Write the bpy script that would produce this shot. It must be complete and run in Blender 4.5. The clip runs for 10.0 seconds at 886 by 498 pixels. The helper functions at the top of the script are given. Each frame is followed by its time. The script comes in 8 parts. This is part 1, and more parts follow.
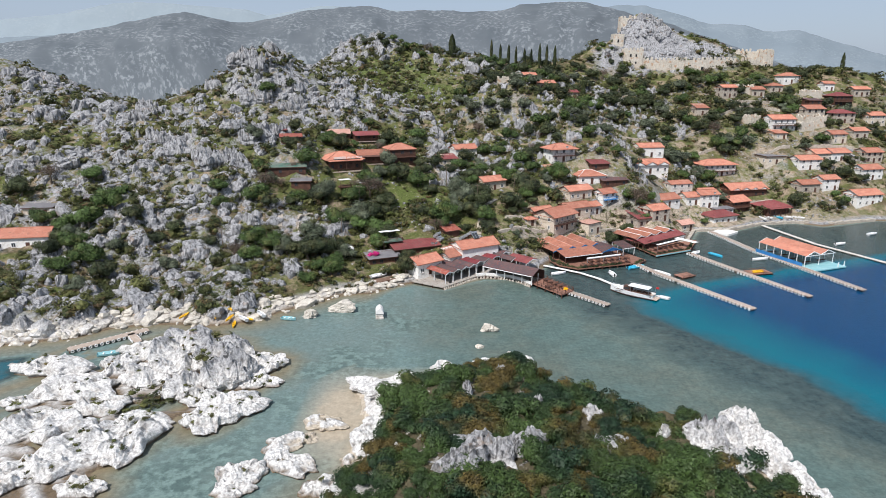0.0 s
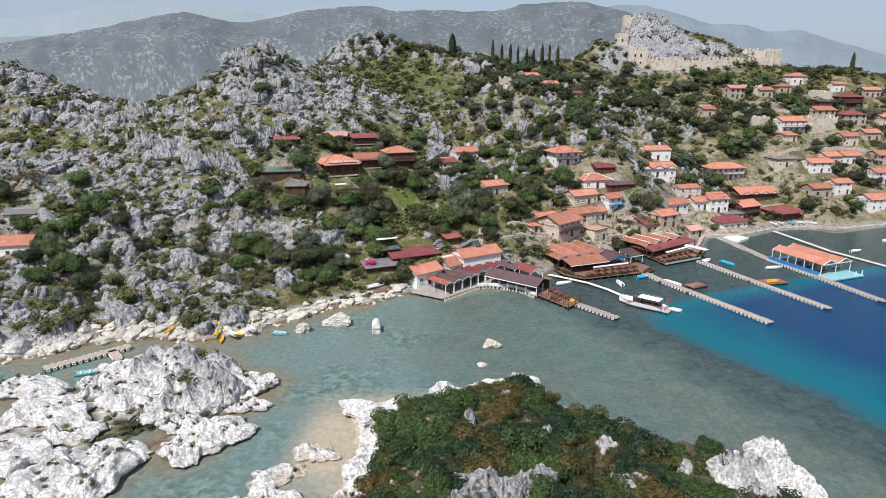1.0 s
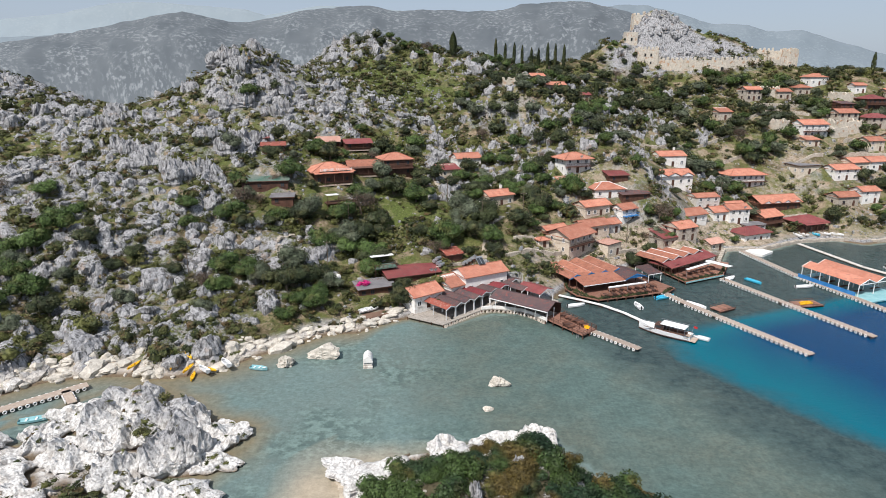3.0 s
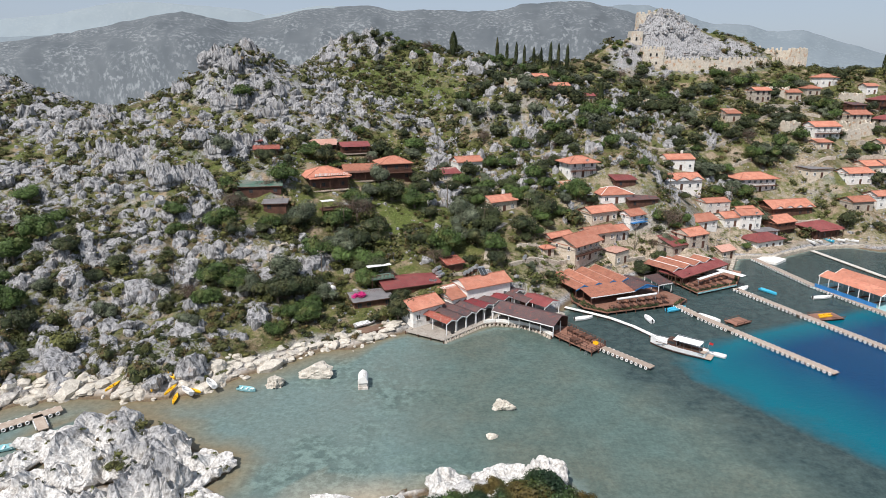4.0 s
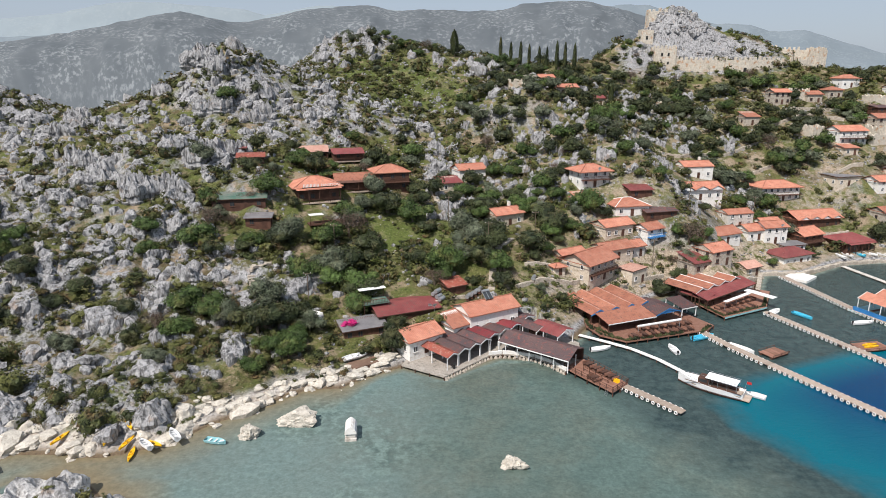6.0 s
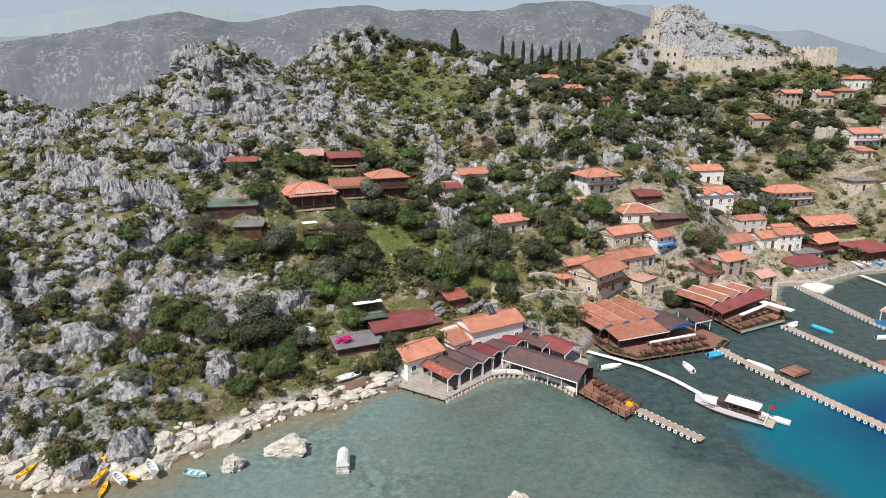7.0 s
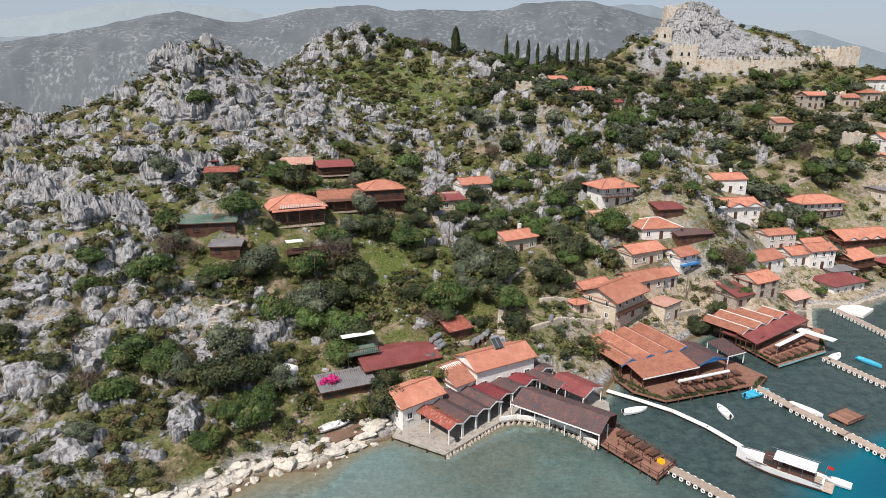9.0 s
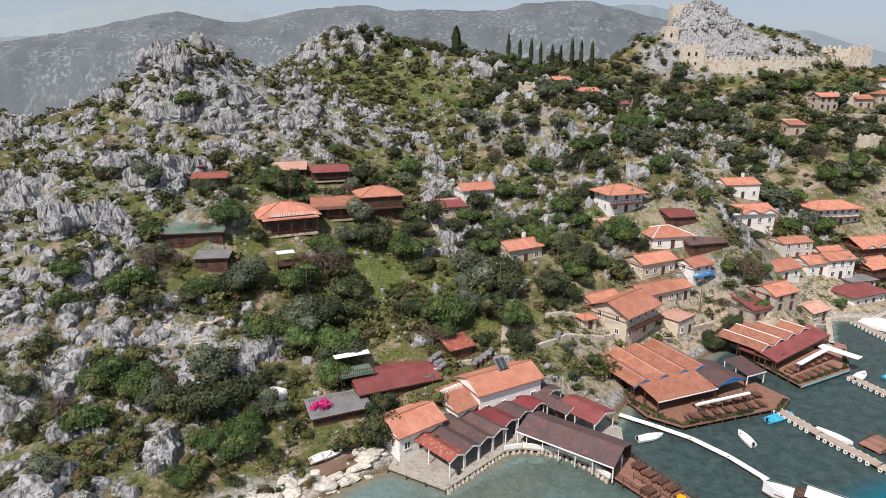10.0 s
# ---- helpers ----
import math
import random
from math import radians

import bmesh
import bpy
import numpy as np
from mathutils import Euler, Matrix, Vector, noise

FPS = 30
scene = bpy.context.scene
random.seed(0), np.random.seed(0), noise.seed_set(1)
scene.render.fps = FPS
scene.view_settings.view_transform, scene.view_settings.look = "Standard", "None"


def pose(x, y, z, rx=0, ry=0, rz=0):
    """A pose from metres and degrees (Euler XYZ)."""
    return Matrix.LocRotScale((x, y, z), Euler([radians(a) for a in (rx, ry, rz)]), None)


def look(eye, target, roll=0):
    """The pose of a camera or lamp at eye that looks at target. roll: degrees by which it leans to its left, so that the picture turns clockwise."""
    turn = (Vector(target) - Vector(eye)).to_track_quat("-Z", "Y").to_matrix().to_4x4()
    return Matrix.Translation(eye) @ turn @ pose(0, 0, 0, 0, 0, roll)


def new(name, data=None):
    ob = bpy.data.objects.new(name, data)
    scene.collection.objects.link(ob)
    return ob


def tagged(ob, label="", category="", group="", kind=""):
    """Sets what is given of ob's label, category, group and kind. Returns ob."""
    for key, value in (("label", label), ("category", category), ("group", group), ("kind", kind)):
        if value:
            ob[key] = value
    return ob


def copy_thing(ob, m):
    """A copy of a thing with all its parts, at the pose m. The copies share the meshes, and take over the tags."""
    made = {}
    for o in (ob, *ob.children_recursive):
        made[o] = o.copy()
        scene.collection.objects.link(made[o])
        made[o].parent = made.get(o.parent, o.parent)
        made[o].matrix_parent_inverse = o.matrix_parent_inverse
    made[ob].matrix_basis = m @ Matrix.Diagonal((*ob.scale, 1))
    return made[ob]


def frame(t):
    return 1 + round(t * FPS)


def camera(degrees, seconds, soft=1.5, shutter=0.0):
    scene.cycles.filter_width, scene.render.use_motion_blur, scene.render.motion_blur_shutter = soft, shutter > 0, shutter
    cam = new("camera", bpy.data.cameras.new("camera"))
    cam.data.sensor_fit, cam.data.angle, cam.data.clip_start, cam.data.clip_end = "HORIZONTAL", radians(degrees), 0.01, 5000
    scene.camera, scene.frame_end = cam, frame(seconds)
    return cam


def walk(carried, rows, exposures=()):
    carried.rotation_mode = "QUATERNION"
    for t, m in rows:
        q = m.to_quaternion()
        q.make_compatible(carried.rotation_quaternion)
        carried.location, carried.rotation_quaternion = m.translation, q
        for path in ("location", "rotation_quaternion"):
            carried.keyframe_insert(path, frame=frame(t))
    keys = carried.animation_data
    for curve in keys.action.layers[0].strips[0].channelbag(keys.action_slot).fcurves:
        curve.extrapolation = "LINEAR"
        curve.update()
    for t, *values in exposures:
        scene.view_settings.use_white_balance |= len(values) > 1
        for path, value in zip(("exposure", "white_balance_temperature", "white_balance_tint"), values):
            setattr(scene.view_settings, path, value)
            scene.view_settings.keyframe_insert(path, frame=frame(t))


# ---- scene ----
cam = camera(71.0, 10.0, 0.75)


def cam_pose(t):
    return pose(-0.0388 * t, 8.2294 * t - 0.0069 * t * t, 56 + 0.1008 * t,
                90 - 15.943 + 0.0016 * t + 0.0006 * t * t, 0, 0.0286 + 0.0044 * t) @ pose(0, 0, 0, 0, 0, 0.253)


walk(cam, [(t, cam_pose(t)) for t in range(11)], ((0, 0.11, 6250, 12), (2.5, 0.11, 6400, 12), (5.5, 0.11, 6560, 12), (10, 0.11, 6700, 13)))

# ---- light ----
world = bpy.data.worlds.new("world")
scene.world = world
world.use_nodes = True
SUN_ELEV, SUN_AZ = 52.0, 212.0      # azimuth clockwise from +y, where the sun stands
wn = world.node_tree.nodes
sky = wn.new("ShaderNodeTexSky")
sky.sky_type = "NISHITA"
sky.sun_disc = False
sky.sun_elevation, sky.sun_rotation = radians(SUN_ELEV), radians(SUN_AZ)
sky.air_density, sky.dust_density, sky.ozone_density = 1.0, 1.5, 1.5
haze = wn.new("ShaderNodeMix")          # thin white haze over the whole sky
haze.data_type = "RGBA"
haze.inputs[0].default_value = 0.65
haze.inputs[7].default_value = (5.2, 6.15, 7.5, 1)
world.node_tree.links.new(sky.outputs[0], haze.inputs[6])
world.node_tree.links.new(haze.outputs[2], wn["Background"].inputs[0])
wn["Background"].inputs[1].default_value = 0.087
sun = new("sun", bpy.data.lights.new("sun", "SUN"))
sun.data.energy, sun.data.angle, sun.data.color = 4.75, radians(0.6), (1.0, 0.957, 0.90)
az = radians(SUN_AZ)
toward = Vector((math.sin(az) * math.cos(radians(SUN_ELEV)), math.cos(az) * math.cos(radians(SUN_ELEV)), math.sin(radians(SUN_ELEV))))
sun.matrix_world = look(toward * 300, (0, 0, 0))

# ---- materials ----
def mat(name, c1, c2=None, scale=0.5, rough=0.8, bump=0.25, grain=6.0, metal=0.0, c3=None, rand=0.0, stretch=None, contrast=0.15, spec=0.3, island=False):
    """Two-scale procedural surface: c1 and c2 in patches of 1/scale metres, c3 as stains, grain on top."""
    m = bpy.data.materials.new(name)
    m.use_nodes = True
    n, l = m.node_tree.nodes, m.node_tree.links
    b = n["Principled BSDF"]
    b.inputs["Roughness"].default_value, b.inputs["Metallic"].default_value = rough, metal
    b.inputs["Specular IOR Level"].default_value = spec
    geo = n.new("ShaderNodeNewGeometry")
    co = geo.outputs["Position"]
    if stretch:
        mp = n.new("ShaderNodeMapping")
        mp.inputs["Scale"].default_value = stretch
        l.new(co, mp.inputs[0])
        co = mp.outputs[0]

    def tex(s, detail=4.0):
        t = n.new("ShaderNodeTexNoise")
        t.inputs["Scale"].default_value, t.inputs["Detail"].default_value = s, detail
        l.new(co, t.inputs["Vector"])
        return t.outputs["Fac"]

    def ramp(f, a, c):
        r = n.new("ShaderNodeMapRange")
        r.inputs["From Min"].default_value, r.inputs["From Max"].default_value = a, c
        l.new(f, r.inputs["Value"])
        return r.outputs[0]

    def mix(f, a, c, blend="MIX"):
        x = n.new("ShaderNodeMix")
        x.data_type, x.blend_type = "RGBA", blend
        for s, v in ((0, f), (6, a), (7, c)):
            if isinstance(v, (int, float)):
                x.inputs[s].default_value = v
            elif isinstance(v, tuple):
                x.inputs[s].default_value = (*v, 1)
            else:
                l.new(v, x.inputs[s])
        return x.outputs[2]

    col = mix(ramp(tex(scale), 0.35, 0.65), c1, c2 or c1)
    if c3:
        col = mix(ramp(tex(scale * 2.7 + 0.13), 0.55, 0.7), col, c3)
    g = tex(scale * grain, 3.0)
    col = mix(contrast * 2, col, mix(ramp(g, 0.3, 0.7), (0.25, 0.25, 0.25), (1.0, 1.0, 1.0)), "MULTIPLY") if contrast else col
    if rand:
        if island:
            rv = geo.outputs["Random Per Island"]
        else:
            rv = n.new("ShaderNodeObjectInfo").outputs["Random"]
        h = n.new("ShaderNodeHueSaturation")
        l.new(col, h.inputs["Color"])
        v = n.new("ShaderNodeMapRange")
        v.inputs["To Min"].default_value, v.inputs["To Max"].default_value = 1 - rand, 1 + rand
        l.new(rv, v.inputs["Value"])
        l.new(v.outputs[0], h.inputs["Value"])
        col = h.outputs[0]
    l.new(col, b.inputs["Base Color"])
    if bump:
        bp = n.new("ShaderNodeBump")
        bp.inputs["Strength"].default_value, bp.inputs["Distance"].default_value = bump, 0.6 / (scale * grain)
        l.new(g, bp.inputs["Height"])
        l.new(bp.outputs[0], b.inputs["Normal"])
    return m


def graph(m):
    """Small helpers over one material's nodes."""
    n, l = m.node_tree.nodes, m.node_tree.links

    def put(sock, v):
        if isinstance(v, (int, float)):
            sock.default_value = v
        elif isinstance(v, tuple):
            sock.default_value = (*v, 1) if len(v) == 3 and sock.type == "RGBA" else v
        else:
            l.new(v, sock)

    def noise_tex(co, s, detail=5.0, rough=0.6):
        t = n.new("ShaderNodeTexNoise")
        t.inputs["Scale"].default_value, t.inputs["Detail"].default_value, t.inputs["Roughness"].default_value = s, detail, rough
        l.new(co, t.inputs["Vector"])
        return t.outputs["Fac"]

    def rng(f, a, b, c=0.0, d=1.0):
        r = n.new("ShaderNodeMapRange")
        for s, v in zip(r.inputs[1:5], (a, b, c, d)):
            s.default_value = v
        l.new(f, r.inputs[0])
        return r.outputs[0]

    def mix(f, a, b, blend="MIX"):
        x = n.new("ShaderNodeMix")
        x.data_type, x.blend_type = "RGBA", blend
        for s, v in ((0, f), (6, a), (7, b)):
            put(x.inputs[s], v)
        return x.outputs[2]

    def calc(op, a, b=0.0):
        x = n.new("ShaderNodeMath")
        x.operation = op
        put(x.inputs[0], a), put(x.inputs[1], b)
        return x.outputs[0]

    return n, l, noise_tex, rng, mix, calc


def limestone(name, soil):
    """Grey karst limestone, bleached white in the splash zone, brown at the waterline; soil: scrub and earth on its gentle slopes."""
    m = bpy.data.materials.new(name)
    m.use_nodes = True
    n, l, noise_tex, rng, mix, calc = graph(m)
    b = n["Principled BSDF"]
    b.inputs["Roughness"].default_value, b.inputs["Specular IOR Level"].default_value = 0.85, 0.2
    geo = n.new("ShaderNodeNewGeometry")
    co = geo.outputs["Position"]
    xyz = n.new("ShaderNodeSeparateXYZ")
    l.new(co, xyz.inputs[0])
    z = xyz.outputs[2]
    big, mid, fine = noise_tex(co, 0.09), noise_tex(co, 0.55), noise_tex(co, 2.6)
    mp = n.new("ShaderNodeMapping")
    mp.inputs["Scale"].default_value = (1.6, 1.6, 0.25)
    l.new(co, mp.inputs[0])
    streak = noise_tex(mp.outputs[0], 1.0)
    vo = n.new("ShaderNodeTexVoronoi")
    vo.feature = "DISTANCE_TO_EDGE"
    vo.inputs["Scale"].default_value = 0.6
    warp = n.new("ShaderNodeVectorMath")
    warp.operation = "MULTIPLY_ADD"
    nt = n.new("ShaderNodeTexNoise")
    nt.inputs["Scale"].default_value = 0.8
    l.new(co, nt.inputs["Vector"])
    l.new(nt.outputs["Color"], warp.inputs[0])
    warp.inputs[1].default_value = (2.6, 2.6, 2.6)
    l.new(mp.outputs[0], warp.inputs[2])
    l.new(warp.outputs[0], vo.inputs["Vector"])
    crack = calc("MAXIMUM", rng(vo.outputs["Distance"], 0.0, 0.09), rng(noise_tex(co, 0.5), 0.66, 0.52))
    grey = mix(rng(mid, 0.3, 0.7), (0.31, 0.31, 0.318), (0.47, 0.468, 0.47))
    grey = mix(rng(streak, 0.49, 0.63), grey, (0.105, 0.105, 0.107))
    grey = mix(calc("MULTIPLY", rng(noise_tex(co, 0.33), 0.6, 0.72), 0.6), grey, (0.36, 0.24, 0.15))
    pits = rng(noise_tex(mp.outputs[0], 1.5, 6.0, 0.75), 0.54, 0.68)
    grey = mix(calc("MULTIPLY", pits, 0.6), grey, (0.13, 0.13, 0.132))
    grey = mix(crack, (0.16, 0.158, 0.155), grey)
    white = mix(rng(fine, 0.35, 0.7), (0.62, 0.60, 0.57), (0.78, 0.77, 0.75))
    white = mix(rng(mid, 0.54, 0.68), white, (0.44, 0.41, 0.375))
    white = mix(calc("MULTIPLY", rng(noise_tex(mp.outputs[0], 0.8, 6.0, 0.7), 0.56, 0.68), 0.7), white, (0.36, 0.335, 0.30))
    west = calc("MAXIMUM", rng(xyz.outputs[0], -14.0, -7.0, 1.0, 0.0), calc("MAXIMUM", rng(xyz.outputs[1], 147.0, 151.0, 1.0, 0.0), rng(xyz.outputs[0], 190.0, 200.0)))
    isl = rng(xyz.outputs[1], 118.0, 124.0, 1.0, 0.0)
    zz = calc("ADD", calc("SUBTRACT", z, calc("MULTIPLY", isl, calc("ADD", 0.3, calc("MULTIPLY", rng(xyz.outputs[0], -30.0, -22.0), 4.0)))), calc("MULTIPLY", mid, -3.0))
    main = rng(xyz.outputs[1], 124.0, 132.0)
    zz = calc("ADD", zz, calc("MULTIPLY", main, calc("MULTIPLY", noise_tex(co, 0.16), 3.8)))
    low = calc("MULTIPLY", west, rng(zz, 0.2, 2.6, 1.0, 0.0))
    low = calc("MULTIPLY", low, calc("SUBTRACT", 1.0, calc("MULTIPLY", calc("MULTIPLY", main, rng(xyz.outputs[0], -60.0, -46.0)), rng(calc("ADD", z, calc("MULTIPLY", mid, 0.8)), 1.5, 2.1))))
    # crevice shade put into the white colour as dark crack lines
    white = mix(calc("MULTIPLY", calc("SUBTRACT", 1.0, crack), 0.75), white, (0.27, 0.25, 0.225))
    white = mix(calc("MULTIPLY", main, 0.85), white, mix(rng(mid, 0.4, 0.6), (0.56, 0.47, 0.37), (0.68, 0.62, 0.54)))
    stone = mix(low, grey, white)
    stone = mix(rng(calc("ADD", z, calc("ADD", calc("MULTIPLY", fine, -0.5), calc("MULTIPLY", calc("MULTIPLY", rng(xyz.outputs[0], 0.0, 4.0), calc("MULTIPLY", rng(xyz.outputs[1], 113.0, 117.0), rng(xyz.outputs[1], 140.0, 136.0))), -0.9))), -0.1, 0.4, 1.0, 0.0), stone, (0.17, 0.125, 0.08))
    spit = calc("MULTIPLY", calc("MULTIPLY", rng(xyz.outputs[0], -25.0, -22.0), rng(xyz.outputs[0], -10.0, -12.5)), calc("MULTIPLY", rng(xyz.outputs[1], 78.0, 82.0), rng(xyz.outputs[1], 110.0, 106.0)))
    stone = mix(calc("MULTIPLY", spit, rng(z, 0.75, 0.5)), stone, (0.52, 0.45, 0.355))
    col = stone
    if soil:
        nz = n.new("ShaderNodeSeparateXYZ")
        l.new(geo.outputs["Normal"], nz.inputs[0])
        grass = mix(rng(mid, 0.38, 0.62), (0.096, 0.116, 0.030), (0.142, 0.142, 0.050))
        grass = mix(rng(noise_tex(co, 0.045), 0.5, 0.62), grass, (0.10, 0.125, 0.032))
        grass = mix(rng(big, 0.5, 0.62), grass, (0.12, 0.095, 0.05))
        grass = mix(rng(noise_tex(co, 0.21), 0.50, 0.62), grass, (0.31, 0.24, 0.165))
        away = n.new("ShaderNodeVectorMath")
        away.operation = "DISTANCE"
        l.new(co, away.inputs[0])
        away.inputs[1].default_value = (-8, 205, 14)
        far_off = n.new("ShaderNodeVectorMath")
        far_off.operation = "DISTANCE"
        l.new(co, far_off.inputs[0])
        far_off.inputs[1].default_value = (-24, 306, 52)
        lush = calc("MAXIMUM", rng(calc("ADD", away.outputs["Value"], calc("MULTIPLY", mid, 14.0)), 27.0, 17.0), rng(calc("ADD", far_off.outputs["Value"], calc("MULTIPLY", mid, 26.0)), 48.0, 30.0))
        grass = mix(calc("MULTIPLY", lush, 0.62), grass, mix(rng(fine, 0.35, 0.65), (0.075, 0.115, 0.022), (0.125, 0.165, 0.04)))
        grass = mix(calc("MULTIPLY", rng(fine, 0.6, 0.68), 0.55), grass, (0.45, 0.42, 0.38))
        grass = mix(rng(noise_tex(co, 1.3), 0.56, 0.64), grass, (0.045, 0.055, 0.018))
        rk = n.new("ShaderNodeAttribute")
        rk.attribute_name = "rock"
        town = calc("MULTIPLY", rng(xyz.outputs[0], 14.0, 34.0), calc("MAXIMUM", calc("MULTIPLY", rng(xyz.outputs[1], 250.0, 228.0), rng(z, 13.0, 8.0)), calc("MULTIPLY", rng(xyz.outputs[1], 340.0, 300.0), rng(noise_tex(co, 0.11), 0.46, 0.58, 0.0, 0.55))))
        grass = mix(calc("MULTIPLY", town, rng(mid, 0.62, 0.48, 0.0, 0.9)), grass, mix(rng(fine, 0.35, 0.65), (0.40, 0.31, 0.23), (0.54, 0.46, 0.37)))
        flat = calc("MULTIPLY", rng(calc("ADD", nz.outputs[2], calc("MULTIPLY", mid, 0.3)), 0.84, 0.97), calc("MULTIPLY", rng(calc("ADD", z, calc("MULTIPLY", mid, 0.8)), 1.4, 2.2), rng(xyz.outputs[1], 126.0, 132.0)))
        col = mix(calc("MAXIMUM", flat, calc("MULTIPLY", town, rng(z, 0.9, 1.3))), stone, grass)
        col = mix(calc("MULTIPLY", rng(rk.outputs["Fac"], 0.66, 0.82), calc("MULTIPLY", rng(mid, 0.56, 0.44), 0.85)), col, stone)
        humus = calc("MULTIPLY", calc("MULTIPLY", rng(z, 2.4, 3.4), rng(xyz.outputs[1], 96.0, 92.0)), calc("MULTIPLY", rng(xyz.outputs[0], -13.0, -7.0), rng(xyz.outputs[0], 41.0, 38.0)))
        col = mix(calc("MULTIPLY", humus, rng(mid, 0.66, 0.56)), col, (0.10, 0.085, 0.05))
    col = mix(0.6, col, mix(rng(fine, 0.3, 0.58), (0.32, 0.32, 0.32), (1.0, 1.0, 1.0)), "MULTIPLY")
    l.new(col, b.inputs["Base Color"])
    bp = n.new("ShaderNodeBump")
    bp.inputs["Strength"].default_value, bp.inputs["Distance"].default_value = 0.8, 0.35
    l.new(calc("ADD", calc("MULTIPLY", streak, 0.8), calc("ADD", calc("MULTIPLY", fine, 0.6), calc("MULTIPLY", pits, -0.5))), bp.inputs["Height"])
    l.new(bp.outputs[0], b.inputs["Normal"])
    return m


def water_mat():
    """Sea water: its colour comes from the depth kept on the sheet, with weed and sand beds showing through."""
    m = bpy.data.materials.new("sea_water")
    m.use_nodes = True
    n, l, noise_tex, rng, mix, calc = graph(m)
    b = n["Principled BSDF"]
    b.inputs["Roughness"].default_value, b.inputs["IOR"].default_value, b.inputs["Specular IOR Level"].default_value = 0.12, 1.33, 0.2
    co = n.new("ShaderNodeNewGeometry").outputs["Position"]
    at = n.new("ShaderNodeAttribute")
    at.attribute_name = "depth"
    beds, fine, tiny = noise_tex(co, 0.05), noise_tex(co, 0.45), noise_tex(co, 1.9)
    edge = calc("MULTIPLY", calc("SUBTRACT", noise_tex(co, 0.13), 0.5), 2.0)
    depth = at.outputs["Fac"]
    ragged = calc("ADD", depth, calc("MULTIPLY", edge, rng(depth, 1.6, 2.6)))
    sand = mix(rng(beds, 0.35, 0.65), (0.142, 0.205, 0.196), (0.14, 0.172, 0.155))
    bed = mix(rng(beds, 0.4, 0.62), (0.102, 0.152, 0.138), (0.122, 0.142, 0.116))
    bed = mix(calc("MULTIPLY", rng(noise_tex(co, 0.22, 8.0, 0.72), 0.4, 0.62), 0.5), bed, (0.062, 0.092, 0.082))
    sand = mix(calc("MULTIPLY", rng(tiny, 0.42, 0.62), 0.45), sand, (0.105, 0.150, 0.138))
    bed = mix(calc("MULTIPLY", rng(tiny, 0.42, 0.6), 0.3), bed, (0.056, 0.086, 0.076))
    weed = mix(rng(fine, 0.42, 0.58), (0.085, 0.125, 0.115), (0.15, 0.21, 0.19))
    mid = mix(rng(calc("ADD", noise_tex(co, 0.035), calc("MULTIPLY", fine, 0.3)), 0.6, 0.74), sand, weed)
    mid = mix(rng(calc("ADD", depth, calc("MULTIPLY", edge, 0.15)), 1.4, 2.0), mid, bed)
    xyz = n.new("ShaderNodeSeparateXYZ")
    l.new(co, xyz.inputs[0])
    spit = calc("MULTIPLY", calc("MULTIPLY", rng(xyz.outputs[0], -28.0, -22.0), rng(xyz.outputs[0], 0.0, -8.0)), calc("MULTIPLY", rng(xyz.outputs[1], 74.0, 82.0), rng(xyz.outputs[1], 118.0, 108.0)))
    col = mix(rng(depth, 0.1, 1.25), mix(spit, (0.19, 0.155, 0.095), (0.37, 0.315, 0.235)), mid)
    reef = mix(rng(noise_tex(co, 0.5, 8.0, 0.75), 0.38, 0.62), (0.026, 0.046, 0.047), (0.052, 0.080, 0.078))
    col = mix(rng(ragged, 2.2, 3.4), col, reef)
    col = mix(rng(ragged, 4.3, 7.0), col, (0.0, 0.108, 0.152))
    col = mix(rng(depth, 7.5, 16.0), col, (0.0, 0.040, 0.112))
    speck = noise_tex(co, 0.9, 8.0, 0.8)
    col = mix(calc("MULTIPLY", rng(depth, 8.0, 3.0), 0.42), col, mix(rng(speck, 0.34, 0.66), (0.45, 0.45, 0.45), (1.5, 1.5, 1.5)), "MULTIPLY")
    l.new(col, b.inputs["Base Color"])
    mp = n.new("ShaderNodeMapping")
    mp.inputs["Scale"].default_value = (0.7, 1.6, 1.0)
    mp.inputs["Rotation"].default_value = (0, 0, 0.5)
    l.new(co, mp.inputs[0])
    bp = n.new("ShaderNodeBump")
    bp.inputs["Strength"].default_value, bp.inputs["Distance"].default_value = 0.5, 0.14
    l.new(calc("ADD", noise_tex(mp.outputs[0], 1.0), calc("MULTIPLY", noise_tex(mp.outputs[0], 5.0), 0.4)), bp.inputs["Height"])
    l.new(bp.outputs[0], b.inputs["Normal"])
    return m


